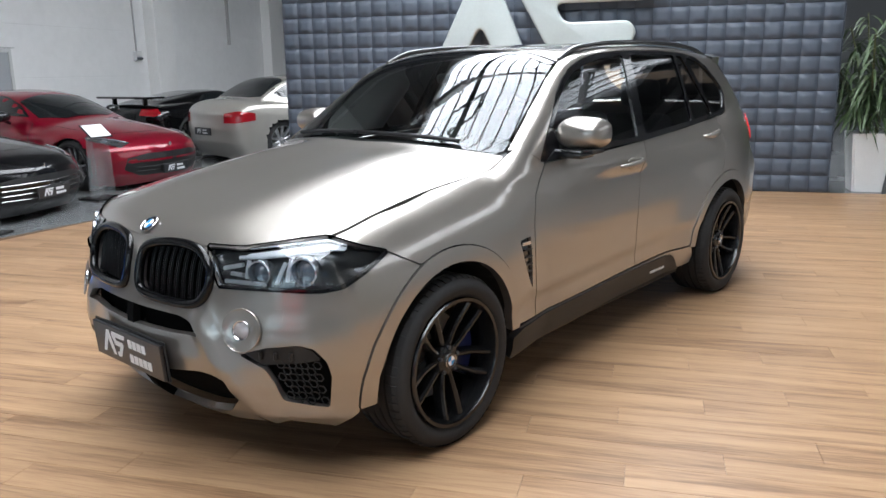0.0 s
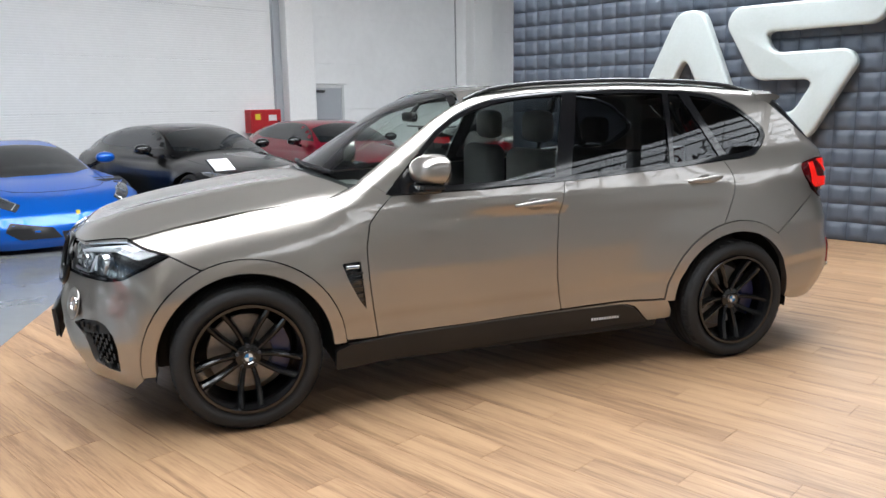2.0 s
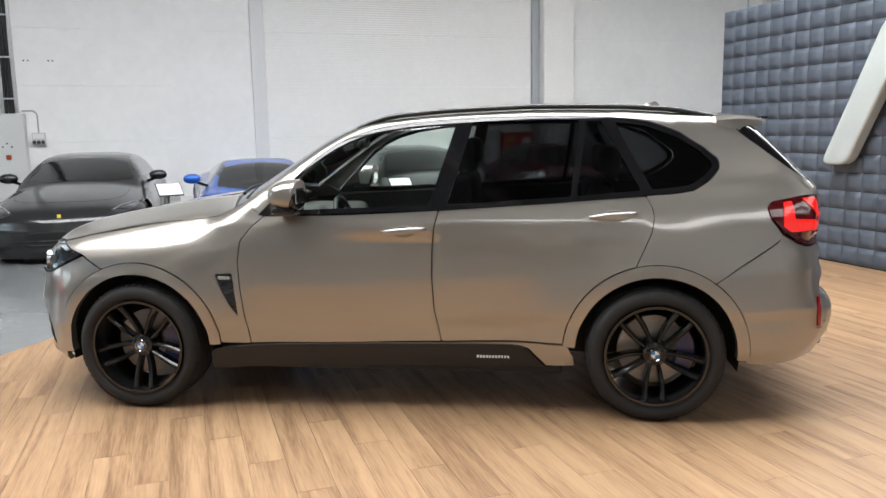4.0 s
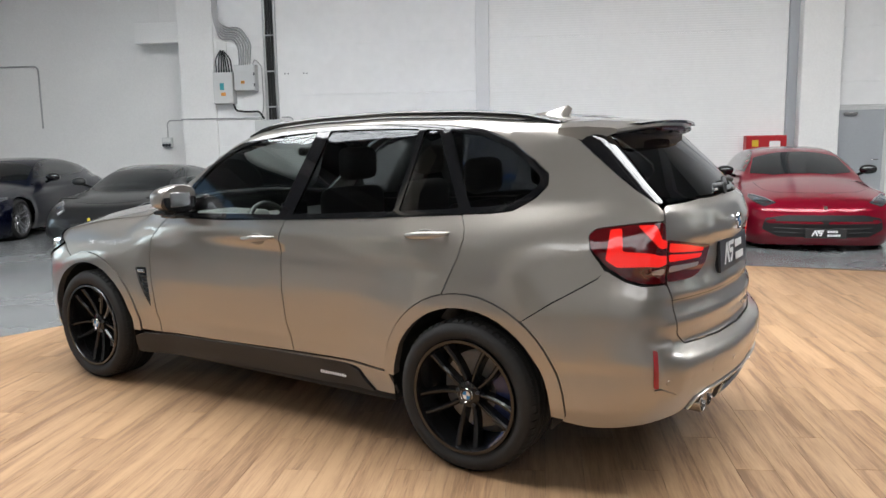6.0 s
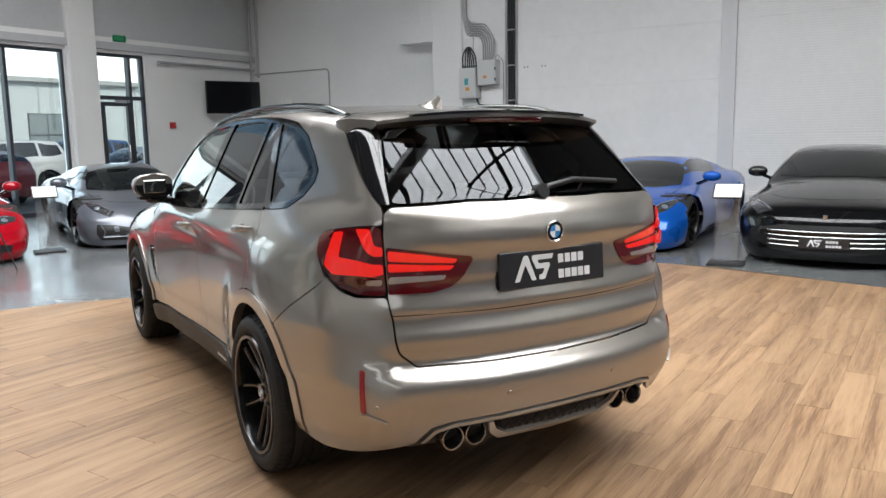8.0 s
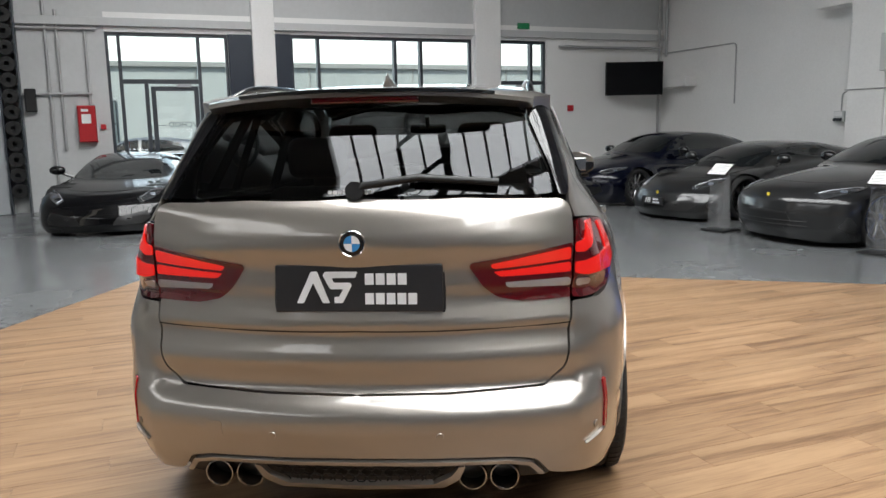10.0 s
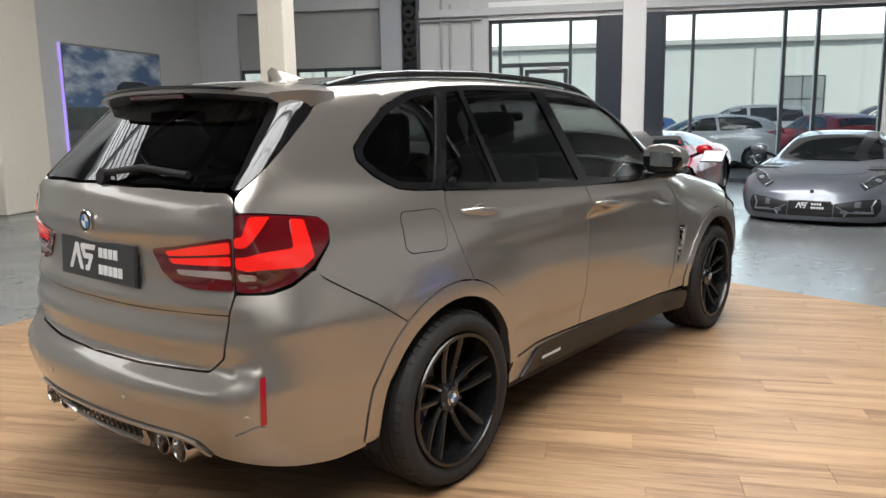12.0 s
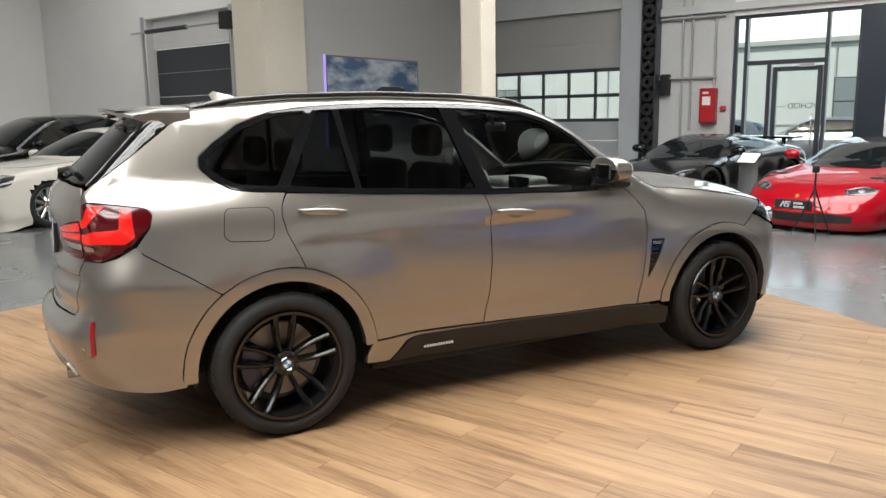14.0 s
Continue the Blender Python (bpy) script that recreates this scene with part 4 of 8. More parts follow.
# ---- wheels ----
def wheel_set(tyre_r, rim_r, width, spokes, rim_mat, twin=True, caliper=None, cap=True, lip=None):
    """A wheel built once, with its axle along y and its face to -y."""
    w = thing("wheel", "", "")
    turn = Matrix.Rotation(radians(90), 4, "X")
    hw = width / 2
    bm = bmesh.new()
    add_lathe(bm, [(rim_r + 0.004, -hw + 0.02), (rim_r + 0.02, -hw + 0.004), (tyre_r - 0.045, -hw - 0.004), (tyre_r - 0.014, -hw + 0.012), (tyre_r - 0.003, -hw + 0.035), *[(tyre_r - d, g * hw + e) for g in (-0.5, -0.17, 0.17, 0.5) for d, e in ((0, -0.007), (0.008, -0.0045), (0.008, 0.0045), (0, 0.007))],
                   (tyre_r - 0.003, hw - 0.035), (tyre_r - 0.014, hw - 0.012), (tyre_r - 0.045, hw + 0.004), (rim_r + 0.02, hw - 0.004), (rim_r + 0.004, hw - 0.02)], 56, turn)
    tyre = part("tyre", bm, RUBBER, w, smooth=50)
    bm = bmesh.new()
    for k in range(60):
        for sd in (-1, 1):
            a0, a1 = radians(6 * k + 1.5 * sd), radians(6 * k + 1.5 * sd + 4.6)
            vs = [bm.verts.new((r * math.cos(a), sd * y, r * math.sin(a))) for a in (a0, a1) for r, y in ((tyre_r + 0.0025, hw * 0.56), (tyre_r + 0.0015, hw - 0.034), (tyre_r - 0.009, hw - 0.012), (tyre_r - 0.012, hw * 0.56))]
            for f in ((0, 1, 5, 4), (1, 2, 6, 5), (0, 3, 2, 1), (4, 5, 6, 7), (0, 4, 7, 3)):
                bm.faces.new([vs[i] for i in f])
    bmesh.ops.recalc_face_normals(bm, faces=bm.faces[:])
    part("tread_block_ring", bm, RUBBER, tyre)["kind"] = "stuff"
    bm = bmesh.new()
    add_lathe(bm, [(rim_r + 0.006, hw - 0.012), (rim_r + 0.004, hw - 0.003), (rim_r - 0.01, hw - 0.004), (rim_r - 0.016, hw - 0.03), (rim_r - 0.028, -hw * 0.7), (rim_r + 0.0, -hw + 0.01)], 56, turn)
    part("rim_barrel", bm, rim_mat, w, smooth=40)
    if lip:
        bm = bmesh.new()
        add_lathe(bm, [(rim_r + 0.007, hw - 0.006), (rim_r + 0.003, hw + 0.001), (rim_r - 0.011, hw + 0.0), (rim_r - 0.013, hw - 0.006)], 56, turn)
        part("rim_edge", bm, lip, w, "polished rim edge", smooth=40)
    face = -(hw - 0.035)
    n = spokes
    for k in range(n):
        a0 = 2 * math.pi * k / n + math.pi / 2
        bm = bmesh.new()
        for da in ((-1, 1) if twin else (0,)):
            spread = 0.21 if n <= 5 else 0.12
            near = da * (0.055 if n <= 5 else 0.03)
            pts = []
            for t in np.linspace(0, 1, 8):
                r = 0.055 + (rim_r - 0.02 - 0.055) * t
                ang = a0 + (math.atan2(da * (0.02 + 0.027 * t + 0.008 * math.sin(math.pi * t)), r) if twin and n <= 5 else da * spread * (t**0.8) * (1 - 0.25 * t) + (near / max(r, 0.05)) * (1 - t) * 0.4)
                half = (0.0105 + 0.0045 * t) if twin else 0.022 + 0.012 * t
                y = face + 0.028 * (1 - t) ** 1.5 + 0.006 * math.sin(t * math.pi) - (0.012 * t * t)
                pts.append((r, ang, half, y))
            rows = []
            for r, ang, half, y in pts:
                c, s = math.cos(ang), math.sin(ang)
                tx, tz = -s, c
                row = []
                for side, dep in ((-1.3, 0.05), (-1, 0.009), (-0.35, 0.0), (0.35, 0.0), (1, 0.009), (1.3, 0.05)):
                    row.append(bm.verts.new((r * c + tx * half * side, y + dep, r * s + tz * half * side)))
                rows.append(row)
            for r0, r1 in zip(rows, rows[1:]):
                for i in range(5):
                    bm.faces.new((r0[i], r0[i + 1], r1[i + 1], r1[i]))
        bmesh.ops.recalc_face_normals(bm, faces=bm.faces[:])
        part("spoke", bm, rim_mat, w, smooth=25)
    bm = bmesh.new()
    add_lathe(bm, [(0.0, -face - 0.012), (0.03, -face - 0.012), (0.062, -face - 0.022), (0.075, -face - 0.05), (0.078, -face - 0.09)], 28, turn)
    part("hub", bm, rim_mat, w, smooth=40)
    for k in range(5):
        a = 2 * math.pi * k / 5 + math.pi / 2 + math.pi / 5
        bm = bmesh.new()
        add_cyl(bm, (0.056 * math.cos(a), face + 0.012, 0.056 * math.sin(a)), (0.056 * math.cos(a), face + 0.035, 0.056 * math.sin(a)), 0.009, seg=6)
        part("wheel_bolt", bm, DARK_STEEL, w)
    if cap:
        roundel(w, (0, face + 0.01, 0), 0.034, Matrix.Identity(3), "hub_cap")
    bm = bmesh.new()
    add_lathe(bm, [(0.07, hw - 0.16), (0.19, hw - 0.16), (0.19, hw - 0.185), (0.07, hw - 0.185)], 40, turn, closed=True)
    part("brake_disc", bm, mat("worn_brake_iron", (0.3, 0.29, 0.28), 0.4, 0.9, var=0.15), w, "grey cast iron brake disc", smooth=40)
    if caliper:
        bm = bmesh.new()
        for k in range(9):
            a0, a1 = radians(142 + 8 * k), radians(142 + 8 * (k + 1))
            vs = []
            for a in (a0, a1):
                for r in (0.125, 0.215):
                    for y in (-(hw - 0.105), -(hw - 0.235)):
                        vs.append(bm.verts.new((r * math.cos(a), y, r * math.sin(a))))
            for idx in ((0, 1, 3, 2), (4, 6, 7, 5), (0, 4, 5, 1), (2, 3, 7, 6), (0, 2, 6, 4), (1, 5, 7, 3)):
                bm.faces.new([vs[i] for i in idx])
        bmesh.ops.remove_doubles(bm, verts=bm.verts[:], dist=1e-5)
        bmesh.ops.recalc_face_normals(bm, faces=bm.faces[:])
        part("brake_caliper", bm, caliper, w, "blue painted brake caliper")
    return w


BADGE_BLUE = mat("badge_blue", (0.04, 0.22, 0.5), 0.2, coat=0.5)
BADGE_WHITE = mat("badge_white", (0.75, 0.76, 0.77), 0.2, coat=0.5)


def roundel(parent, at, r, turn, name="badge"):
    """A round badge of plain blue and white quarters in a black ring with a chrome edge, facing -y before it is turned."""
    m = Matrix.Translation(at) @ turn.to_4x4() @ Matrix.Rotation(radians(90), 4, "X")
    bm = bmesh.new()
    add_lathe(bm, [(r, -0.002), (r, 0.004), (r * 0.95, 0.006), (r * 0.9, 0.004)], 32, m)
    b = part(name, bm, CHROME, parent, "round badge with plain blue and white quarters", smooth=40)
    bm = bmesh.new()
    add_lathe(bm, [(r * 0.93, 0.0035), (r * 0.6, 0.0042)], 32, m)
    part("badge_ring", bm, GLOSS_BLACK, b)
    for q in range(4):
        bm = bmesh.new()
        pts = [(0, 0)] + [(r * 0.6 * math.cos(radians(90 * q + 9 * k)), r * 0.6 * math.sin(radians(90 * q + 9 * k))) for k in range(11)]
        bm.faces.new([bm.verts.new(m @ Vector((x, y, 0.005))) for x, y in pts])
        part("badge_quarter", bm, BADGE_BLUE if q % 2 else BADGE_WHITE, b)
    return b


PLATE_BLACK = mat("plate_black", (0.02, 0.02, 0.022), 0.3, var=0.1, coat=0.3)
PLATE_MARK = mat("plate_silver", (0.68, 0.69, 0.7), 0.35, var=0.04)


def plate(parent, m, wide=0.53, high=0.14):
    """A dark dealer plate in the xz plane, facing -y, with a plain mark and two plain bars."""
    bm = box(-wide / 2, wide / 2, -0.004, 0.012, -high / 2, high / 2, 0.004, 2, m)
    p = part("plate", bm, PLATE_BLACK, parent, "black show plate with plain silver marks")
    part("plate_holder", box(-wide / 2 - 0.008, wide / 2 + 0.008, 0.013, 0.022, -high / 2 - 0.008, high / 2 + 0.008, 0.004, 1, m), BLACK_PLASTIC, p)
    for line in (LOGO_A, LOGO_5):
        bm = bmesh.new()
        s = 0.062 * (high / 0.14)
        add_prism(bm, [((x - 1.65) * s * 0.95 - 0.2 * wide, (y - 0.7) * s) for x, y in rounded(line, 0.06, 2)], 0.0015, m @ Matrix(((1, 0, 0, 0), (0, 0, -1, -0.0045), (0, 1, 0, 0), (0, 0, 0, 1))))
        part("plate_mark", bm, PLATE_MARK, p)
    for k, (x0, x1) in enumerate(((0.04, 0.3), (0.04, 0.36))):
        z = (0.2 - 0.42 * k) * high
        n = 4 if k == 0 else 5
        step = (x1 - x0) * wide / n
        for i in range(n):
            part("plate_bar", box(x0 * wide + i * step, x0 * wide + (i + 0.8) * step, -0.0062, -0.0045, z - 0.12 * high, z + 0.12 * high, 0, 1, m), PLATE_MARK, p)
    return p

# ---- the grey sports utility car on the wooden floor ----
def paint(name, base, metal, rough, coat=1.0, flake=0.06):
    m = mat(name, base, rough, metal, var=flake, big=0.7, fine=900, coat=coat, rough_var=0.1)
    m.node_tree.nodes["Principled BSDF"].inputs["Specular IOR Level"].default_value = 0.1
    return m


GREY_PAINT = paint("warm_grey_metallic", (0.325, 0.298, 0.270), 0.8, 0.31)
GREY_PAINT.node_tree.nodes["Principled BSDF"].inputs["Coat IOR"].default_value = 1.75
RED_LAMP = mat("red_lamp_lens", (0.08, 0.002, 0.004), 0.06, var=0.05, coat=0.8)
RED_DARK = mat("dark_red_lens", (0.06, 0.002, 0.004), 0.05, var=0.1, coat=0.8)
RED_GLOW = mat("lit_red_light_guide", (0.3, 0.005, 0.004), 0.15, emit=(1.0, 0.018, 0.012), power=0.62, coat=0.8)
CLEAR_LAMP = mat("clear_lamp_lens", (0.34, 0.31, 0.31), 0.12, 0.3, var=0.1, coat=0.6)
LEATHER = mat("dark_leather", (0.13, 0.124, 0.12), 0.5, var=0.15, fine=90, bump=0.1)
CALIPER = mat("blue_caliper_paint", (0.008, 0.016, 0.085), 0.3, coat=0.4)
WHEEL_BLACK = mat("gloss_black_alloy", (0.009, 0.009, 0.0095), 0.22, 0.0, var=0.1, coat=0.45, ior=1.3)
mat("headlamp_black", (0.08, 0.083, 0.09), 0.15, 0.5, coat=0.6)
# near-black for openings: the shade of their depth is in the colour
VOID = mat("grille_shade_black", (0.003, 0.003, 0.003), 0.9, ior=1.15)
LIP = mat("polished_dark_alloy", (0.06, 0.06, 0.062), 0.2, 1.0, var=0.05)


def hood_bulge(x, ay):
    """Two raised folds on the bonnet, and the wings falling away beside it."""
    fall = 2.0 * np.clip(ay - 0.77, 0, 0.3) ** 2 * np.clip((-0.75 - x) / 0.3, 0, 1)
    return -fall + 0.018 * np.exp(-(((ay - 0.38) / 0.16) ** 2)) * np.clip((-0.8 - x) / 0.5, 0, 1) * np.clip((x + 2.35) / 0.35, 0, 1)



def bumper_relief(x, ay, z):
    """Sculpted folds of the bumpers: the blade and lip round the front intakes, and the raised middle of the rear one."""
    t = np.clip(((ay - 0.42) * 0.2 - (z - 0.66) * 0.39) / 0.192, 0, 1)
    d = np.hypot(ay - 0.42 - 0.2 * t, z - 0.66 + 0.39 * t)
    blade = 0.022 * np.exp(-((d / 0.05) ** 2))
    lip = 0.03 * np.exp(-(((z - 0.31) / 0.035) ** 2)) * np.clip((ay - 0.58) / 0.08, 0, 1) * np.clip((0.92 - ay) / 0.06, 0, 1)
    hollow = 0.02 * np.exp(-(((z - 0.5) / 0.09) ** 2 + ((ay - 0.74) / 0.12) ** 2))
    s1, s2 = np.clip((0.815 - ay) / 0.022, 0, 1), np.clip((0.705 - z - np.clip(0.72 - ay, 0, 1)) / 0.02, 0, 1)
    raised = 0.010 * s1 * s1 * (3 - 2 * s1) * s2 * np.clip((ay - 0.66) / 0.06, 0, 1) * np.clip((z - 0.40) / 0.08, 0, 1)
    return np.where(x < 0, blade + lip - hollow, raised)


SUV = Body(
    wide=[(0.1, 0.80), (0.22, 0.86), (0.32, 0.895), (0.42, 0.905), (0.49, 0.907), (0.54, 0.92), (0.62, 0.925), (0.75, 0.934), (0.90, 0.934), (0.98, 0.929), (1.03, 0.918), (1.07, 0.903), (1.10, 0.888), (1.14, 0.866), (1.2, 0.835), (1.4, 0.72)],
    nose=[(0.1, -2.05), (0.2, -2.2), (0.28, -2.28), (0.40, -2.345), (0.5, -2.365), (0.62, -2.36), (0.70, -2.34), (0.80, -2.325), (0.9, -2.295), (1.0, -2.245), (1.2, -2.08)],
    tail=[(0.1, 2.28), (0.28, 2.40), (0.36, 2.47), (0.45, 2.517), (0.55, 2.543), (0.60, 2.540), (0.625, 2.528), (0.642, 2.504), (0.657, 2.476), (0.672, 2.462), (0.71, 2.464), (0.76, 2.481), (0.79, 2.477), (0.82, 2.462), (0.862, 2.452), (0.874, 2.468), (0.95, 2.442), (1.05, 2.430), (1.085, 2.438), (1.125, 2.463), (1.17, 2.460), (1.22, 2.440), (1.26, 2.41), (1.32, 2.33), (1.6, 2.1)],
    top=[(-2.5, 0.86), (-2.35, 0.93), (-2.2, 0.985), (-2.0, 1.045), (-1.6, 1.12), (-1.2, 1.175), (-0.95, 1.205), (-0.76, 1.215), (0.3, 1.243), (1.04, 1.295), (1.41, 1.318), (1.7, 1.335), (2.45, 1.345)],
    roof=[(-0.6, 1.60), (-0.1, 1.665), (0.3, 1.695), (0.8, 1.71), (1.3, 1.70), (1.8, 1.662), (2.2, 1.615)],
    screen=(-1.05, 1.19, 0.62), back=(2.385, 1.285, 0.95), wheels=(-1.4665, 1.4665), crease=hood_bulge, fillet=(0.085, 0.24, 0.2), flare=(0.034, 0.43, 0.80), taper=(0.045, 0.10),
    g=(0.90, 1.13, 0.40, 0.05), nip=0.05, relief=bumper_relief, soft=(0.10, 0.055, 0.05), arch=0.03)

D_EDGE = S((1.85, 1.592), (1.926, 1.541), (2.02, 1.468), (2.11, 1.398), (2.2, 1.332), (2.283, 1.278))
FW, RW = -1.4665, 1.4665
RO, RI = 0.495, 0.428


def suv_wheel(car, wheel, x, y):
    s = 1 if y < 0 else -1
    w = copy_thing(wheel, pose(x, y, 0.366, 0, 180, 0) if s > 0 else pose(x, y, 0.366, 0, 0, 180))
    w.parent = car
    return w


def seat(parent, x, y, back_h=0.62):
    bm = bmesh.new()
    add_box(bm, x - 0.25, x + 0.25, y - 0.25, y + 0.25, 0.62, 0.80, 0.06, 3)
    add_box(bm, x + 0.16, x + 0.30, y - 0.25, y + 0.25, 0.72, 0.72 + back_h, 0.06, 3, None)
    s = part("seat", bm, LEATHER, parent, "dark leather seat", smooth=60)
    part("headrest", box(x + 0.22, x + 0.33, y - 0.14, y + 0.14, 0.76 + back_h, 0.95 + back_h, 0.05, 3), LEATHER, s, smooth=60)


def build_suv():
    car = thing("sports_utility_car", "warm grey metallic sports utility car with black wheels on oak floor", "car", pose(0, 0, 0, 0, 0, -26))
    B, P = SUV, GREY_PAINT
    # bonnet
    skin("bonnet", B, T((-2.272, 0), (-2.262, 0.2), (-2.232, 0.4), (-2.185, 0.55), (-2.062, 0.72), (-1.985, 0.784), (-1.9, 0.793), (-1.74, 0.787), (-1.41, 0.780), (-1.0, 0.794), (-0.90, 0.788), (-0.93, 0.7), (-1.02, 0.4), (-1.06, 0)), P, car, plan=True, centre=True, h=0.04, gap=0.0014, off=0.003)
    # front wing
    pair("front_wing", B, S((-1.80, 0.897)) + T((-1.897, 0.868), (-1.972, 0.792), (-1.9, 0.797), (-1.74, 0.790), (-1.41, 0.781), (-1.0, 0.795), (-0.895, 0.79), (-0.84, 0.80)) + S((-0.70, 1.115), (-0.775, 1.05), (-0.83, 0.985), (-0.85, 0.86), (-0.842, 0.7), (-0.825, 0.55), (-0.80, 0.385)) + arc(FW, RO, 3, 113)
         , P, car, holes=[S((-0.985, 0.795), (-0.885, 0.80), (-0.88, 0.74), (-0.862, 0.545), (-0.90, 0.60), (-0.95, 0.70))])
    # side air outlet
    for s, o in zip((-1, 1), pair("air_outlet", B, S((-0.985, 0.795), (-0.885, 0.80), (-0.88, 0.74), (-0.862, 0.545), (-0.90, 0.60), (-0.95, 0.70)), GLOSS_BLACK, car, "gloss black side air outlet", off=-0.012, h=0.03)):
        for k in range(5):
            z = 0.6 + 0.035 * k
            y = float(B.spots(S((-0.9, z)))[0, 1])
            part("outlet_fin", box(-0.935 + 0.008 * (4 - k) * 0.5, -0.875, s * (y - 0.006) - 0.005, s * (y - 0.006) + 0.005, z - 0.004, z + 0.004), BLACK_PLASTIC, o)
        y = float(B.spots(S((-0.93, 0.775)))[0, 1])
        part("outlet_badge", box(-0.965, -0.895, s * y - 0.006, s * y + 0.004, 0.765, 0.783, 0.003), CHROME, o, "small plain silver bar badge")
    # wheel arch trims
    for xw, a0, a1 in ((FW, 2, 186), (RW, -4, 176)):
        pair("wheel_arch_trim", B, arc(xw, RO - 0.002, a0, a1, 24) + arc(xw, RI, a1, a0, 24), P, car, off=0.007, rim=0.045, h=0.03, gap=0.001, corner=0.006)
    # doors
    front_door = S((-0.70, 1.118), (-0.2, 1.126), (0.30, 1.148), (0.275, 1.05), (0.262, 0.95), (0.256, 0.78), (0.264, 0.6), (0.30, 0.405), (-0.2, 0.393), (-0.80, 0.385), (-0.825, 0.55), (-0.842, 0.7), (-0.85, 0.86), (-0.83, 0.985), (-0.775, 1.05))
    rear_door = S((0.30, 1.148), (0.9, 1.182), (1.41, 1.215), (1.44, 1.16), (1.45, 1.11), (1.435, 1.03), (1.352, 0.845)) + arc(RW, RO, 104, 175) + S((0.975, 0.412), (0.30, 0.405), (0.264, 0.6), (0.256, 0.78), (0.262, 0.95), (0.275, 1.05))
    dlo = S((-0.735, 1.122), (-0.58, 1.275), (-0.42, 1.43), (-0.31, 1.505), (-0.21, 1.555), (-0.05, 1.598), (0.13, 1.624), (0.47, 1.643), (0.92, 1.645), (1.21, 1.634), (1.43, 1.607), (1.6, 1.545), (1.72, 1.465), (1.795, 1.40), (1.80, 1.355), (1.75, 1.30), (1.66, 1.243), (1.55, 1.228), (1.41, 1.220), (1.04, 1.194), (0.3, 1.150), (-0.3, 1.126))
    panes = [S((-0.55, 1.15), (-0.55, 1.275), (-0.40, 1.418), (-0.30, 1.487), (-0.20, 1.533), (-0.04, 1.577), (0.13, 1.603), (0.385, 1.618), (0.30, 1.35), (0.245, 1.172)),
             S((0.475, 1.622), (0.92, 1.625), (1.065, 1.62), (1.04, 1.4), (1.012, 1.215), (0.345, 1.178), (0.40, 1.35)),
             S((1.10, 1.618), (1.185, 1.613), (1.30, 1.40), (1.385, 1.243), (1.045, 1.218), (1.075, 1.42)),
             S((1.255, 1.607), (1.42, 1.585), (1.57, 1.53), (1.69, 1.455), (1.76, 1.395), (1.765, 1.36), (1.72, 1.315), (1.64, 1.268), (1.54, 1.255), (1.445, 1.248), (1.36, 1.40))]
    for s in (-1, 1):
        side = {"sides": (s,)}
        d1 = skin("door", B, front_door, P, car, **side)
        d2 = skin("door", B, rear_door, P, car, **side)
        surround = skin("window_surround", B, dlo, GLOSS_BLACK, car, "gloss black window surround", holes=panes, off=0.001, gap=0.0005, rim=0.02, h=0.04, **side)
        for k, (q, mt) in enumerate(zip(panes, (CAR_GLASS, PRIVACY, PRIVACY, PRIVACY))):
            skin("side_window", B, q, mt, d1 if k == 0 else d2 if k < 3 else car, "dark tinted side window" if k else "lightly tinted front side window", off=-0.005, rim=0.004, gap=-0.004, h=0.06, **side)
        for d, xa, xb, zz in ((d1, -0.02, 0.235, 1.04), (d2, 1.11, 1.365, 1.118)):
            y = float(B.spots(S(((xa + xb) / 2, zz)))[0, 1])
            bm = bmesh.new()
            rows = []
            for t in np.linspace(0, 1, 13):
                x = xa + (xb - xa) * t
                lift, hh = 0.042 * math.sin(math.pi * t) ** 0.55, 0.006 + 0.0125 * math.sin(math.pi * min(max(t, 0.02), 0.98)) ** 0.7
                ring = []
                for a in range(10):
                    c, sn = math.cos(a * math.pi / 5), math.sin(a * math.pi / 5)
                    ring.append(bm.verts.new((x, s * (y - 0.004 + lift + 0.009 * c), zz + 0.02 * (t - 0.5) + hh * sn)))
                rows.append(ring)
            for r0, r1 in zip(rows, rows[1:]):
                for a in range(10):
                    bm.faces.new((r0[a], r0[(a + 1) % 10], r1[(a + 1) % 10], r1[a]))
            bm.faces.new(rows[0][::-1]), bm.faces.new(rows[-1])
            bmesh.ops.recalc_face_normals(bm, faces=bm.faces[:])
            part("door_handle", bm, P, d, "body-coloured pull handle", smooth=70)
            # darker bulge behind the handle: the recess's shade is in its colour
            bm = bmesh.new()
            bmesh.ops.create_uvsphere(bm, u_segments=16, v_segments=8, radius=1)
            bmesh.ops.scale(bm, vec=(0.062, 0.006, 0.034), verts=bm.verts[:])
            bmesh.ops.translate(bm, vec=((xa + xb) / 2, s * (y + 0.001), zz - 0.006), verts=bm.verts[:])
            part("handle_recess", bm, mat("recess_shadow_paint", (0.2, 0.185, 0.17), 0.35, 0.7), d, smooth=90)
        # bright strip under the windows
        skin("waist_strip", B, S((-0.70, 1.118), (0.3, 1.146), (1.04, 1.19), (1.41, 1.217), (1.41, 1.226), (1.04, 1.199), (0.3, 1.155), (-0.70, 1.127)), GLOSS_BLACK, car, "black waist strip", off=0.006, gap=0, corner=0, h=0.08, rim=0.01, **side)
        # door mirror
        mirror = thing("mirror", "", "")
        mirror.parent = car
        bm = bmesh.new()
        bmesh.ops.create_uvsphere(bm, u_segments=28, v_segments=16, radius=1)
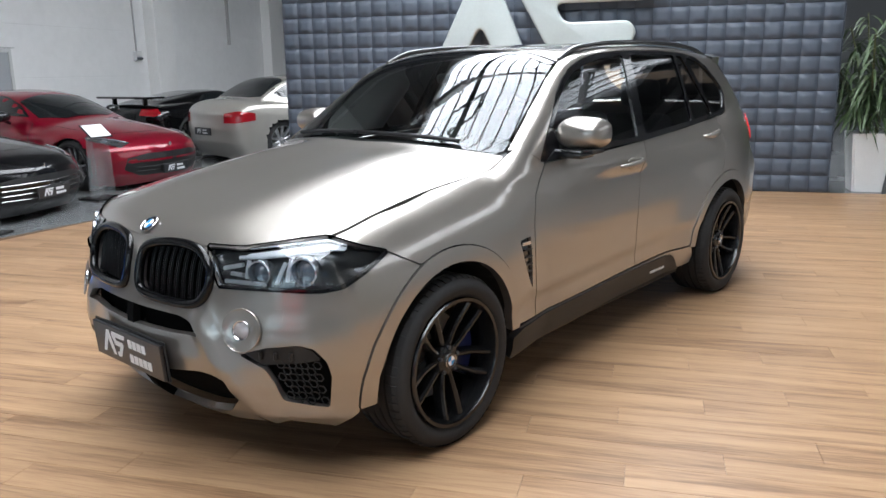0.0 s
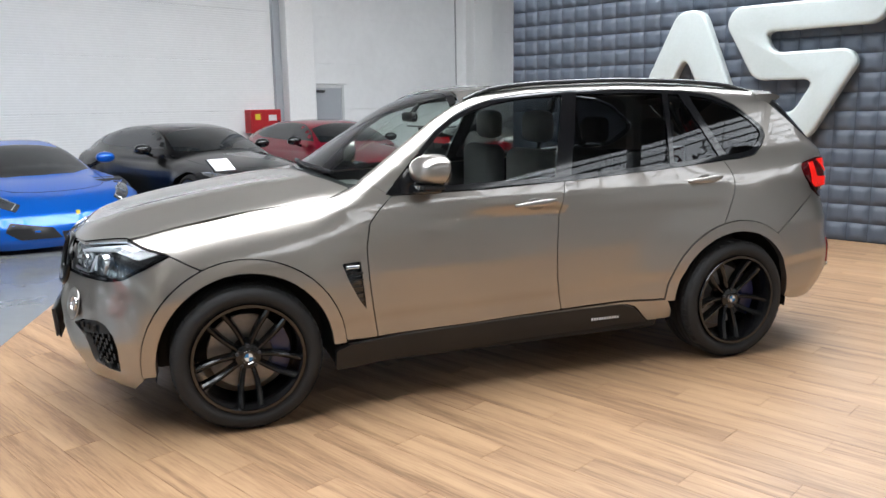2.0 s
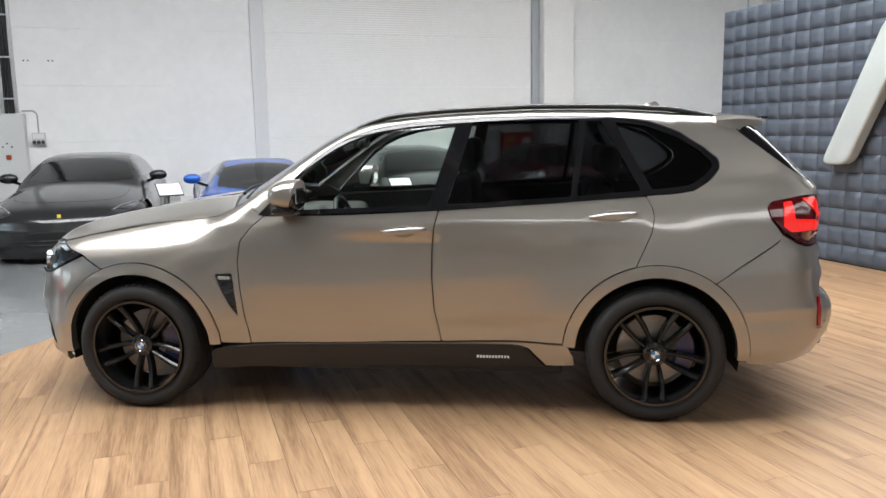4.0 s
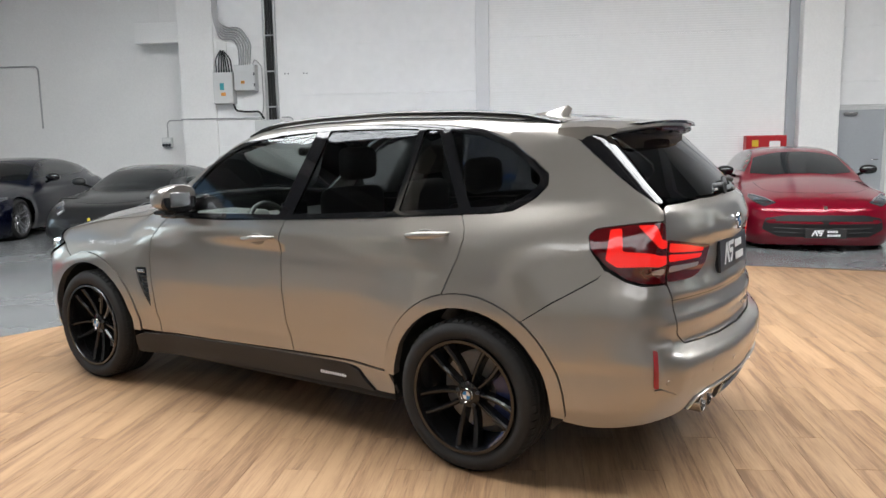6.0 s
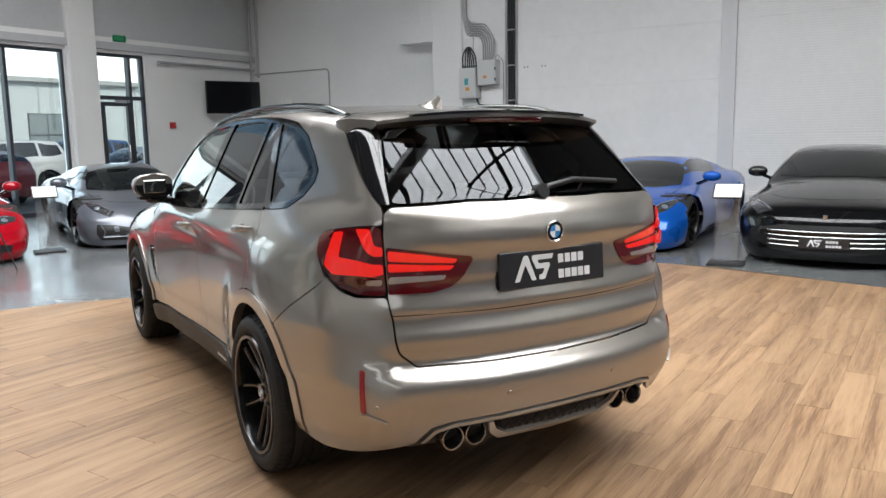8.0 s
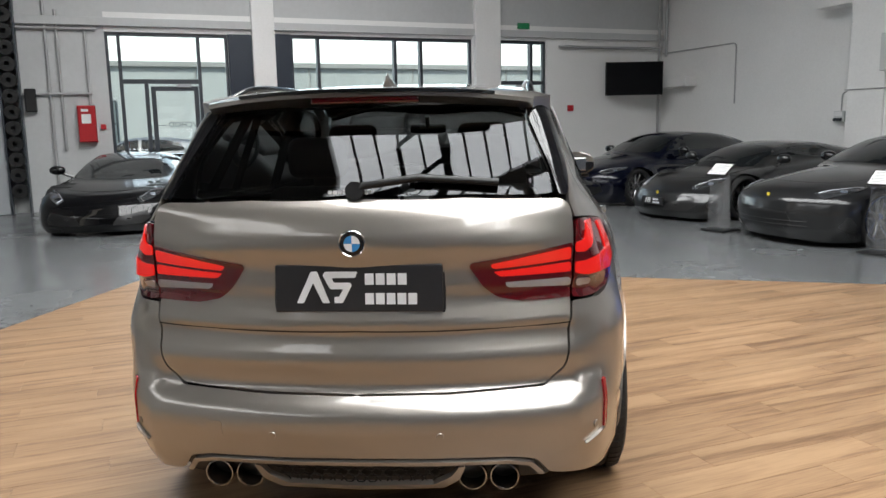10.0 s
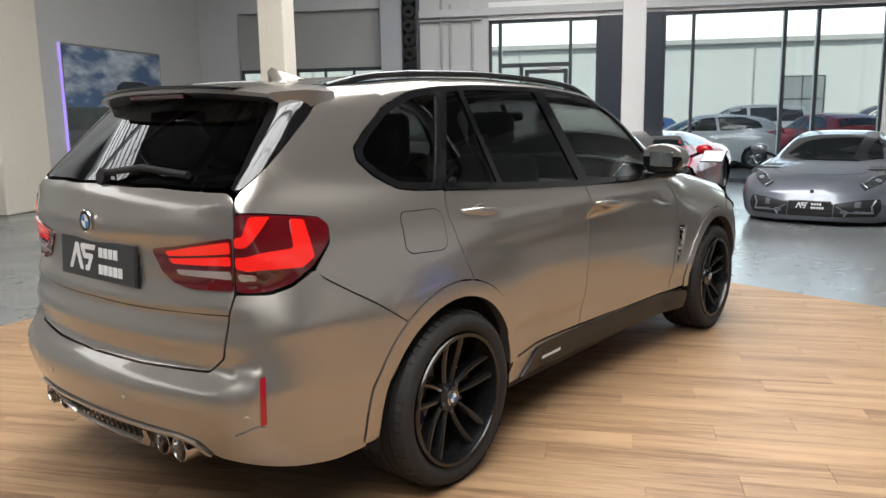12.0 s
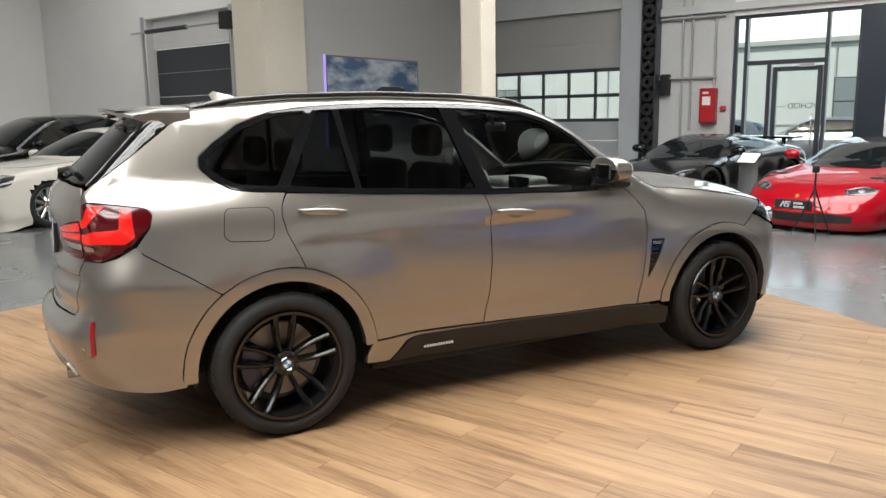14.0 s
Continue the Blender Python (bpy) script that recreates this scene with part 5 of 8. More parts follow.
        for v in bm.verts:
            x, y, z = [math.copysign(abs(c) ** 0.72, c) for c in v.co]
            t = 0.5 + 0.5 * y * s
            v.co = (max(-1, x) * 0.105 * (1 - 0.12 * t) if x < 0 else min(1.0, x * 2.2) * 0.068, y * 0.125, z * (0.088 - 0.016 * t) * (1 - 0.25 * max(-x, 0)))
        bmesh.ops.translate(bm, vec=(-0.52, s * 0.985, 1.247), verts=bm.verts[:])
        cap = bm.copy()
        for b2, sign in ((bm, 1), (cap, -1)):
            g = b2.verts[:] + b2.edges[:] + b2.faces[:]
            bmesh.ops.bisect_plane(b2, geom=g, plane_co=(-0.478, 0, 1.2), plane_no=(sign, 0, -0.45 * sign), clear_inner=True)
        part("mirror_housing", bm, GLOSS_BLACK, mirror, "gloss black mirror housing", smooth=80)
        part("mirror_cap", cap, P, mirror, "body-coloured mirror cap", smooth=80)
        part("mirror_glass", box(-0.458, -0.4485, s * 0.98 - 0.07, s * 0.98 + 0.07, 1.2, 1.285, 0.004), CHROME, mirror, "mirror glass")
        bm = box(-0.60, -0.47, min(s * 0.84, s * 1.02), max(s * 0.84, s * 1.02), 1.13, 1.172, 0.012, 2)
        part("mirror_foot", bm, GLOSS_BLACK, mirror, "gloss black mirror foot", smooth=60)
        part("mirror_base", box(-0.585, -0.475, s * 0.985 - 0.09, s * 0.985 + 0.09, 1.155, 1.178, 0.008, 2), BLACK_PLASTIC, mirror)
    # one-piece side frame: pillars, roof edge and rear quarter
    pair("side_frame", B, S((-0.705, 1.121), (-0.735, 1.124), (-0.58, 1.277), (-0.42, 1.433), (-0.31, 1.508), (-0.21, 1.558), (-0.05, 1.602), (0.13, 1.628), (0.47, 1.647), (0.92, 1.649), (1.21, 1.638), (1.43, 1.611), (1.6, 1.549), (1.72, 1.468), (1.80, 1.403), (1.805, 1.353), (1.755, 1.296), (1.66, 1.239), (1.55, 1.224), (1.41, 1.217), (1.44, 1.16), (1.45, 1.11), (1.435, 1.03), (1.352, 0.845))
         + arc(RW, RO, 104, 53, 6) + S((1.9, 0.855), (2.09, 0.972), (2.12, 1.0), (2.05, 1.09), (2.035, 1.148), (2.06, 1.177), (2.14, 1.19)) + Rr((0.75, 1.203), (0.704, 1.206), (0.69, 1.252)) + D_EDGE[::-1] + T((1.80, 0.575), (1.3, 0.59), (0.6, 0.60), (0.1, 0.61), (-0.235, 0.645), (-0.4, 0.678), (-0.6, 0.722), (-0.86, 0.778), (-0.855, 0.79)), P, car, h=0.05, gap=0.0018)
    # roof, glass roof, windscreen
    skin("roof", B, T((-0.135, 0), (-0.155, 0.35), (-0.23, 0.638), (0.1, 0.604), (0.6, 0.594), (1.3, 0.584), (1.79, 0.57), (1.80, 0.3), (1.80, 0)), P, car, plan=True, centre=True, h=0.06, holes=[T((0.1, 0.02), (0.1, 0.4), (0.95, 0.4), (0.95, 0.02))])
    skin("glass_roof", B, T((0.1, 0), (0.1, 0.4), (0.95, 0.4), (0.95, 0)), GLOSS_BLACK, car, "dark glass roof panel", plan=True, centre=True, h=0.09, off=0.002)
    skin("windscreen", B, T((-1.035, 0), (-1.0, 0.4), (-0.91, 0.735), (-0.865, 0.772), (-0.6, 0.716), (-0.4, 0.672), (-0.24, 0.638), (-0.162, 0.35), (-0.142, 0)), CAR_GLASS, car, "windscreen with a slight green tint", plan=True, centre=True, h=0.05, off=-0.003, rim=0.005)
    skin("windscreen_band", B, T((-0.19, 0), (-0.21, 0.35), (-0.28, 0.622), (-0.243, 0.634), (-0.164, 0.35), (-0.144, 0)), GLOSS_BLACK, car, plan=True, centre=True, h=0.05, off=-0.001, gap=0)
    skin("cowl", B, T((-1.075, 0), (-1.035, 0.4), (-0.945, 0.71), (-0.9, 0.79), (-0.86, 0.78), (-0.9, 0.70), (-0.97, 0.4), (-1.005, 0)), BLACK_PLASTIC, car, "black cowl panel under the windscreen", plan=True, centre=True, h=0.05, off=-0.012, gap=0)
    for y0, ln in ((-0.55, 0.62), (0.1, 0.55)):
        bm = bmesh.new()
        pts = [(-1.0 + 0.22 * (y0 + ln * k / 8) ** 2, y0 + ln * k / 8) for k in range(9)]
        p3 = B.spots(T(*[(x, abs(y)) for x, y in pts]))
        add_tube(bm, [(p[0], y, p[2] + 0.018) for p, (x, y) in zip(p3, pts)], 0.011, 6)
        part("windscreen_wiper", bm, BLACK_PLASTIC, car, "black wiper arm and blade", smooth=60)
    # roof rails
    for s in (-1, 1):
        bm = bmesh.new()
        pts = []
        for t in np.linspace(0, 1, 25):
            x = -0.2 + 1.99 * t
            y = 0.632 - 0.03 * min(1, 4 * t) - 0.014 * t
            z = float(B.spots(T((x, y)))[0, 2])
            lift = 0.027 * min(1, math.sin(math.pi * t) * 3.2)
            pts.append((x, s * y, z + lift - 0.004))
        add_tube(bm, pts, 0.0145, 8)
        part("roof_rail", bm, GLOSS_BLACK, car, "gloss black roof rail", smooth=60)
        skin("roof_gutter", B, T((-0.2, 0.636), (0.1, 0.602), (1.3, 0.582), (1.8, 0.57), (1.8, 0.582), (1.3, 0.594), (0.1, 0.614), (-0.2, 0.648)), GLOSS_BLACK, car, sides=(s,), plan=True, off=0.003, gap=0, h=0.08)
    # shark fin aerial
    bm = bmesh.new()
    rows = []
    for t in np.linspace(0, 1, 10):
        x = 1.37 + 0.2 * t
        z = float(B.spots(T((x, 0.0)))[0, 2]) - 0.004
        hgt, hw = 0.008 + 0.062 * t**1.4 * (1 if t < 0.93 else 0.55), 0.012 + 0.024 * math.sin(math.pi * min(0.15 + 0.8 * t, 1)) ** 0.7
        rows.append([bm.verts.new((x + 0.02 * v[1] * t, hw * v[0] * (1 - 0.8 * v[1]), z + hgt * v[1])) for v in ((-1, 0), (-0.85, 0.35), (-0.5, 0.8), (0, 1), (0.5, 0.8), (0.85, 0.35), (1, 0))])
    for r0, r1 in zip(rows, rows[1:]):
        for a in range(6):
            bm.faces.new((r0[a], r0[a + 1], r1[a + 1], r1[a]))
    bm.faces.new(rows[0][::-1]), bm.faces.new(rows[-1])
    bmesh.ops.recalc_face_normals(bm, faces=bm.faces[:])
    part("shark_fin_aerial", bm, P, car, smooth=60)
    # front bumper with its openings
    kidney = Fr((0.042, 0.84), (0.055, 0.895), (0.17, 0.922), (0.34, 0.922), (0.425, 0.882), (0.455, 0.83), (0.445, 0.765), (0.405, 0.71), (0.25, 0.705), (0.085, 0.712), (0.045, 0.745))
    slot = Fr((0.012, 0.582), (0.26, 0.588), (0.43, 0.595), (0.385, 0.645), (0.30, 0.66), (0.012, 0.66))
    lower = Fr((0.012, 0.22), (0.30, 0.232), (0.43, 0.26), (0.54, 0.345), (0.525, 0.44), (0.39, 0.45), (0.19, 0.42), (0.012, 0.405))
    intake = Fr((0.585, 0.545), (0.69, 0.582), (0.79, 0.595), (0.832, 0.58), (0.862, 0.526), (0.868, 0.47), (0.845, 0.34), (0.80, 0.35), (0.715, 0.37), (0.70, 0.44), (0.67, 0.497))
    lamp = Fr((0.452, 0.86), (0.495, 0.79), (0.60, 0.795), (0.72, 0.797)) + S((-2.07, 0.792), (-2.01, 0.802), (-1.918, 0.846), (-1.80, 0.897)) + T((-1.9, 0.865), (-1.976, 0.787), (-2.056, 0.719), (-2.177, 0.55), (-2.226, 0.40))
    skin("front_bumper", B, T((-2.266, 0), (-2.256, 0.2), (-2.227, 0.39)) + Fr((0.442, 0.89), (0.452, 0.86), (0.495, 0.79), (0.60, 0.795), (0.72, 0.797)) + S((-2.07, 0.792), (-2.01, 0.802), (-1.918, 0.846), (-1.80, 0.897)) + arc(FW, RO, 113, 184, 10) + S((-1.95, 0.30), (-2.0, 0.225)) + Fr((0.80, 0.235), (0.70, 0.27), (0.62, 0.235), (0.42, 0.205), (0.3, 0.19), (0.0, 0.185)),
         P, car, centre=True, holes=[kidney, slot, lower, intake], h=0.035, rim=0.03, corner=0.01)
    for h_, nm, lb in ((slot, "upper_intake", "black upper air intake"), (lower, "lower_intake", "black lower air intake")):
        zs = [b for v, a, b in h_ if a < 0.02]
        # added black patch over the bumper's middle strip draws the opening's shade
        skin("intake_bridge", B, Fr((0.0, min(zs)), (0.022, min(zs)), (0.022, max(zs)), (0.0, max(zs))), VOID, car, centre=True, off=0.003, gap=-0.002, corner=0, rim=0.03, h=0.03)
        skin(nm, B, [(v, max(a, 0.0) if a > 0.02 else 0.0, b) for v, a, b in h_], VOID, car, lb, centre=True, off=-0.06, gap=-0.02, h=0.05, rim=0)
    for s in (-1, 1):
        k = skin("kidney_grille", B, kidney, VOID, car, "gloss black kidney grille", sides=(s,), off=-0.05, gap=-0.01, rim=0, h=0.05)
        P3 = B.spots(kidney)
        bm = bmesh.new()
        c = P3.mean(0)
        ring = [Vector((p[0] - 0.004, s * p[1], p[2])) for p in P3]
        for _ in range(2):
            ring = [a.lerp(b, f) for a, b in zip(ring, ring[1:] + ring[:1]) for f in (0.25, 0.75)]
        add_tube(bm, ring + ring[:1], 0.019, 8)
        part("grille_frame", bm, mat("grille_frame_black", (0.003, 0.003, 0.0033), 0.16, ior=1.4), k, smooth=60)
        for i in range(9):
            y = 0.085 + 0.04 * i
            pts = B.spots(Fr((y, 0.715), (y, 0.76), (y, 0.81), (y, 0.86), (y, 0.905)))
            bm = bmesh.new()
            for d in (-0.007, 0.007):
                add_tube(bm, [(p[0] + 0.028, s * (p[1] + d), p[2]) for p in pts], 0.005, 5)
            part("grille_slat", bm, mat("grille_slat_black", (0.0015, 0.0015, 0.0017), 0.3, ior=1.25), k, smooth=60)
        ik = skin("side_intake", B, intake, VOID, car, "black honeycomb side intake", sides=(s,), off=-0.05, gap=-0.01, rim=0, h=0.05)
        bm = bmesh.new()
        for r in range(7):
            for q in range(9):
                y, z = 0.60 + 0.038 * q + 0.019 * (r % 2), 0.365 + 0.0245 * r
                ctr = B.spots(Fr((y, z)))[0]
                if y > 0.845 or z > 0.515 or y < 0.715 - 0.3 * max(0, z - 0.44):
                    continue
                nr = B.normal(ctr[None])[0]
                hexa = [Vector((ctr[0] - nr[0] * 0.02 + 0.28 * 0.018 * math.cos(a * math.pi / 3) * 0.8, s * (ctr[1] + 0.019 * math.cos(a * math.pi / 3)), ctr[2] + 0.0145 * math.sin(a * math.pi / 3))) for a in range(7)]
                add_tube(bm, hexa, 0.003, 4)
        part("honeycomb", bm, BLACK_PLASTIC, ik)["kind"] = "stuff"
        skin("intake_blade", B, Fr((0.60, 0.546), (0.69, 0.577), (0.79, 0.589), (0.825, 0.575), (0.85, 0.53), (0.77, 0.515), (0.66, 0.505)), BLACK_PLASTIC, ik, sides=(s,), off=-0.012, gap=0.002, h=0.05)
        for yy in (0.66, 0.71, 0.76):
            q = B.spots(Fr((yy, 0.547)))[0]
            part("blade_stud", box(q[0] - 0.002, q[0] + 0.012, s * q[1] - 0.006, s * q[1] + 0.006, 0.532, 0.562, 0.004), BLACK_PLASTIC, ik)
        # fog lamp
        ctr = B.spots(Fr((0.60, 0.64)))[0]
        nr = Vector(B.normal(ctr[None])[0] * np.array([1, s, 1]))
        m = Matrix.Translation((ctr[0], s * ctr[1], ctr[2])) @ nr.to_track_quat("Z", "Y").to_matrix().to_4x4()
        bm = bmesh.new()
        add_lathe(bm, [(0.082, 0.0), (0.079, 0.004), (0.074, 0.001), (0.05, -0.004), (0.03, -0.005), (0.0, -0.005)], 36, m @ Matrix.Translation((0, 0, 0.006)))
        fg = part("fog_lamp", bm, P, car, "round dished fog lamp surround", smooth=60)
        m = m @ Matrix.Translation((0, 0, 0.003))
        bm = bmesh.new()
        add_lathe(bm, [(0.037, 0.0), (0.035, 0.007), (0.031, 0.005), (0.03, -0.004)], 28, m)
        part("fog_ring", bm, CHROME, fg, smooth=60)
        bm = bmesh.new()
        add_lathe(bm, [(0.0, 0.008), (0.02, 0.006), (0.031, 0.0)], 28, m)
        part("fog_lens", bm, CLEAR_LAMP, fg, "clear fog lamp lens", smooth=90)
        skin("tow_cover", B, Fr((0.69, 0.675), (0.69, 0.725), (0.745, 0.73), (0.745, 0.68)), P, car, sides=(s,), off=0.001, gap=0.002, rim=0.008, h=0.04)
        # headlamp
        hl = skin("headlamp_housing", B, lamp, mat("headlamp_bezel", (0.10, 0.102, 0.105), 0.2, 0.7), car, "headlamp with twin ring lenses", sides=(s,), off=-0.04, gap=-0.004, rim=-0.05, h=0.05)
        skin("headlamp_cover", B, lamp, LAMP_GLASS, hl, "clear cover", sides=(s,), off=-0.003, gap=0.003, rim=0.01, h=0.035)
        skin("headlamp_edge", B, Fr((0.487, 0.782), (0.60, 0.785), (0.72, 0.787)) + S((-2.07, 0.782), (-2.005, 0.793), (-1.91, 0.838), (-1.79, 0.893), (-1.81, 0.9), (-1.92, 0.851), (-2.012, 0.807), (-2.07, 0.797)) + Fr((0.72, 0.802), (0.60, 0.80), (0.495, 0.796)), GLOSS_BLACK, hl, sides=(s,), off=0.002, gap=0, rim=0.006, h=0.05)
        skin("lamp_brow", B, T((-1.93, 0.845), (-1.985, 0.79), (-2.07, 0.722), (-2.178, 0.57), (-2.19, 0.56), (-2.10, 0.72), (-2.02, 0.79), (-1.95, 0.85)), mat("lamp_white", (0.78, 0.8, 0.82), 0.15, 0.2), hl, "white light brow", sides=(s,), off=-0.02, gap=0, rim=0.01, h=0.04, corner=0.004)
        for yy, zz, rr in ((0.635, 0.845, 0.047), (0.785, 0.856, 0.053)):
            ctr = B.spots(Fr((yy, zz)))[0]
            m = Matrix.Translation((ctr[0] + 0.02, s * (ctr[1] - 0.005), ctr[2])) @ Vector((-0.92, s * 0.38, 0.05)).to_track_quat("Z", "Y").to_matrix().to_4x4()
            bm = bmesh.new()
            add_lathe(bm, [(rr, -0.03), (rr, 0.012), (rr * 0.88, 0.014), (rr * 0.82, -0.0), (rr * 0.8, -0.02)], 28, m)
            rg = part("lamp_ring", bm, mat("lamp_silver", (0.7, 0.72, 0.74), 0.18, 0.9), hl, "silver ring round the lens", smooth=50)
            bm = bmesh.new()
            add_lathe(bm, [(0.0, 0.012), (rr * 0.4, 0.006), (rr * 0.76, -0.012)], 24, m)
            part("projector_lens", bm, mat("projector_glass", (0.12, 0.14, 0.17), 0.03, coat=1.0), rg, smooth=90)
        bars = [((0.50, 0.806), (0.66, 0.806)), ((0.485, 0.85), (0.56, 0.868)), ((0.585, 0.82), (0.58, 0.885)), ((0.70, 0.81), (0.715, 0.885)), ((0.735, 0.82), (0.73, 0.895)), ((0.54, 0.89), (0.82, 0.922)), ((0.52, 0.835), (0.57, 0.832))]
        for (ya, za), (yb, zb) in bars:
            pts = B.spots(Fr((ya, za), ((ya + yb) / 2, (za + zb) / 2), (yb, zb)))
            bm = bmesh.new()
            add_tube(bm, [(p[0] + 0.022, s * (p[1] - 0.004), p[2]) for p in pts], 0.009, 6)
            part("light_guide", bm, mat("lamp_white", (0.78, 0.8, 0.82), 0.15, 0.2), hl, "white light guide", smooth=60)
    fb = B.spots(Fr((0.0, 0.47)))[0]
    plate(car, Matrix.Translation((float(fb[0]) - 0.03, 0.0, 0.47)) @ Matrix.Rotation(radians(-90), 4, "Z") @ Matrix.Rotation(radians(4), 4, "X"), 0.54, 0.15)
    e = B.spots(T((-2.235, 0.0)))[0]
    nr = B.normal(e[None])[0]
    roundel(car, tuple(e + nr * 0.009), 0.041, Matrix.Rotation(radians(-90), 3, "Z") @ Matrix.Rotation(-math.atan2(nr[2], -nr[0]), 3, "X"), "badge")
    # tailgate
    hatch_side = Rr((0.700, 1.205), (0.703, 1.18), (0.695, 0.94), (0.69, 0.875), (0.685, 0.80), (0.668, 0.72), (0.61, 0.669))
    skin("tailgate", B, Rr((0.0, 1.286), (0.35, 1.282), (0.655, 1.274), (0.688, 1.255)) + hatch_side + Rr((0.3, 0.660), (0.0, 0.658)), P, car, centre=True, h=0.024, rim=0.02, gap=0.0022)
    skin("tailgate_groove", B, Rr((0.0, 0.866), (0.69, 0.872), (0.69, 0.867), (0.0, 0.861)), BLACK_PLASTIC, car, centre=True, off=0.0012, gap=0, corner=0, rim=0, h=0.06)
    skin("rear_window", B, Rr((0.0, 1.294), (0.35, 1.29), (0.625, 1.283), (0.648, 1.292), (0.625, 1.361), (0.588, 1.457), (0.562, 1.525)) + T((2.0, 0.52), (2.045, 0.3), (2.055, 0)), PRIVACY, car, "dark tinted rear window", centre=True, plan=False, h=0.05, rim=0.008)
    pair("window_band", B, Rr((0.655, 1.281), (0.632, 1.361), (0.595, 1.457), (0.569, 1.525)) + T((1.98, 0.54), (1.85, 0.60)) + D_EDGE, GLOSS_BLACK, car, "gloss black side blade at the rear window", off=0.001, gap=0.002, h=0.04)
    # roof spoiler
    bm = bmesh.new()
    n = 22
    top, low = [], []
    for i in range(n + 1):
        f = abs(2 * i / n - 1)
        y, ye = 0.652 * (2 * i / n - 1), 0.585 * (2 * i / n - 1)
        z0 = float(B.spots(T((1.81, min(abs(y), 0.632))))[0, 2])
        xe = 2.15 - 0.09 * f**2.6
        ze = 1.63 - 0.03 * f**2.5
        top.append([bm.verts.new(p) for p in ((1.805, y, z0 + 0.001), (1.94, y, z0 * 0.55 + ze * 0.45 + 0.010), (xe - 0.02, ye, ze + 0.006), (xe, ye, ze))])
        low.append([bm.verts.new(p) for p in ((1.805, y, z0 - 0.05), (1.92, y, 1.583 - 0.04 * f**2), (xe - 0.05, ye, ze - 0.034), (xe, ye, ze - 0.014))])
    for a, b, ca, cb in zip(top, top[1:], low, low[1:]):
        for k in range(3):
            bm.faces.new((a[k], a[k + 1], b[k + 1], b[k]))
            bm.faces.new((ca[k], cb[k], cb[k + 1], ca[k + 1]))
        bm.faces.new((a[3], ca[3], cb[3], b[3]))
    for e, g in ((top[0], low[0]), (top[-1], low[-1])):
        for k in range(3):
            bm.faces.new((e[k], g[k], g[k + 1], e[k + 1]))
    bmesh.ops.recalc_face_normals(bm, faces=bm.faces[:])
    sp = part("roof_spoiler", bm, P, car, "roof spoiler over the rear window", smooth=55)
    bm = bmesh.new()
    for i in range(n):
        ya, yb = -0.45 + 0.9 * i / n, -0.45 + 0.9 * (i + 1) / n
        vs = []
        for y in (ya, yb):
            xe = 2.15 - 0.09 * (abs(y) / 0.575) ** 2.6
            ze = 1.63 - 0.03 * (abs(y) / 0.575) ** 2.5
            vs += [bm.verts.new(q) for q in ((xe - 0.05, y, ze + 0.012), (xe + 0.02, y, ze + 0.012), (xe + 0.02, y, ze + 0.002), (xe - 0.05, y, ze + 0.003))]
        for k in range(4):
            bm.faces.new((vs[k], vs[(k + 1) % 4], vs[4 + (k + 1) % 4], vs[4 + k]))
    bmesh.ops.remove_doubles(bm, verts=bm.verts[:], dist=1e-4)
    bmesh.ops.recalc_face_normals(bm, faces=bm.faces[:])
    part("spoiler_lip", bm, GLOSS_BLACK, sp, "black carbon spoiler lip")
    bm = bmesh.new()
    add_box(bm, 2.105, 2.146, -0.19, 0.19, 1.592, 1.614, 0.006)
    part("brake_light", bm, RED_DARK, sp, "high red brake light")
    # tail lamps: the wing half and the tailgate half
    wing = S((2.035, 1.15), (2.06, 1.175), (2.14, 1.188)) + Rr((0.75, 1.2), (0.706, 1.203), (0.704, 1.17), (0.697, 0.945), (0.735, 0.94)) + S((2.26, 0.945), (2.2, 0.965), (2.12, 1.02), (2.05, 1.095))
    inner = Rr((0.699, 1.132), (0.693, 0.945), (0.53, 0.944), (0.455, 0.96), (0.405, 1.0), (0.362, 1.066), (0.372, 1.08), (0.55, 1.107))
    for s in (-1, 1):
        w = skin("tail_lamp", B, wing, RED_LAMP, car, "lit red tail lamp wrapping the corner", sides=(s,), off=0.004, gap=0.002, h=0.035, rim=0.02)
        v = skin("tail_lamp_inner", B, inner, RED_LAMP, car, "lit red tail lamp on the tailgate", sides=(s,), off=0.006, gap=0.002, h=0.035, rim=0.02)
        glow = [(w, S((2.115, 1.05), (2.12, 1.172), (2.165, 1.178), (2.18, 1.085)) + Rr((0.74, 1.066), (0.706, 1.064), (0.706, 1.026), (0.745, 1.02)) + S((2.16, 1.018))),
                (w, Rr((0.76, 1.19), (0.736, 1.194), (0.734, 1.135), (0.706, 1.128), (0.706, 1.096), (0.74, 1.096), (0.758, 1.112))),
                (v, Rr((0.69, 1.116), (0.69, 1.076), (0.44, 1.056), (0.43, 1.072), (0.55, 1.096))), (v, Rr((0.69, 1.067), (0.69, 1.034), (0.46, 1.03), (0.44, 1.047)))]
        for p, g in glow:
            skin("light_guide", B, g, RED_GLOW, p, "glowing red light guide", sides=(s,), off=0.009, gap=0.0, h=0.03, rim=0.006, corner=0.008)
        skin("reversing_light", B, Rr((0.765, 1.006), (0.708, 1.01), (0.708, 0.982), (0.755, 0.98)), CLEAR_LAMP, w, "clear reversing light", sides=(s,), off=0.008, gap=0, h=0.04, rim=0.006)
        skin("reversing_light", B, Rr((0.688, 1.016), (0.475, 1.012), (0.485, 0.996), (0.688, 0.99)), CLEAR_LAMP, v, "clear reversing light", sides=(s,), off=0.0095, gap=0, h=0.04, rim=0.006)
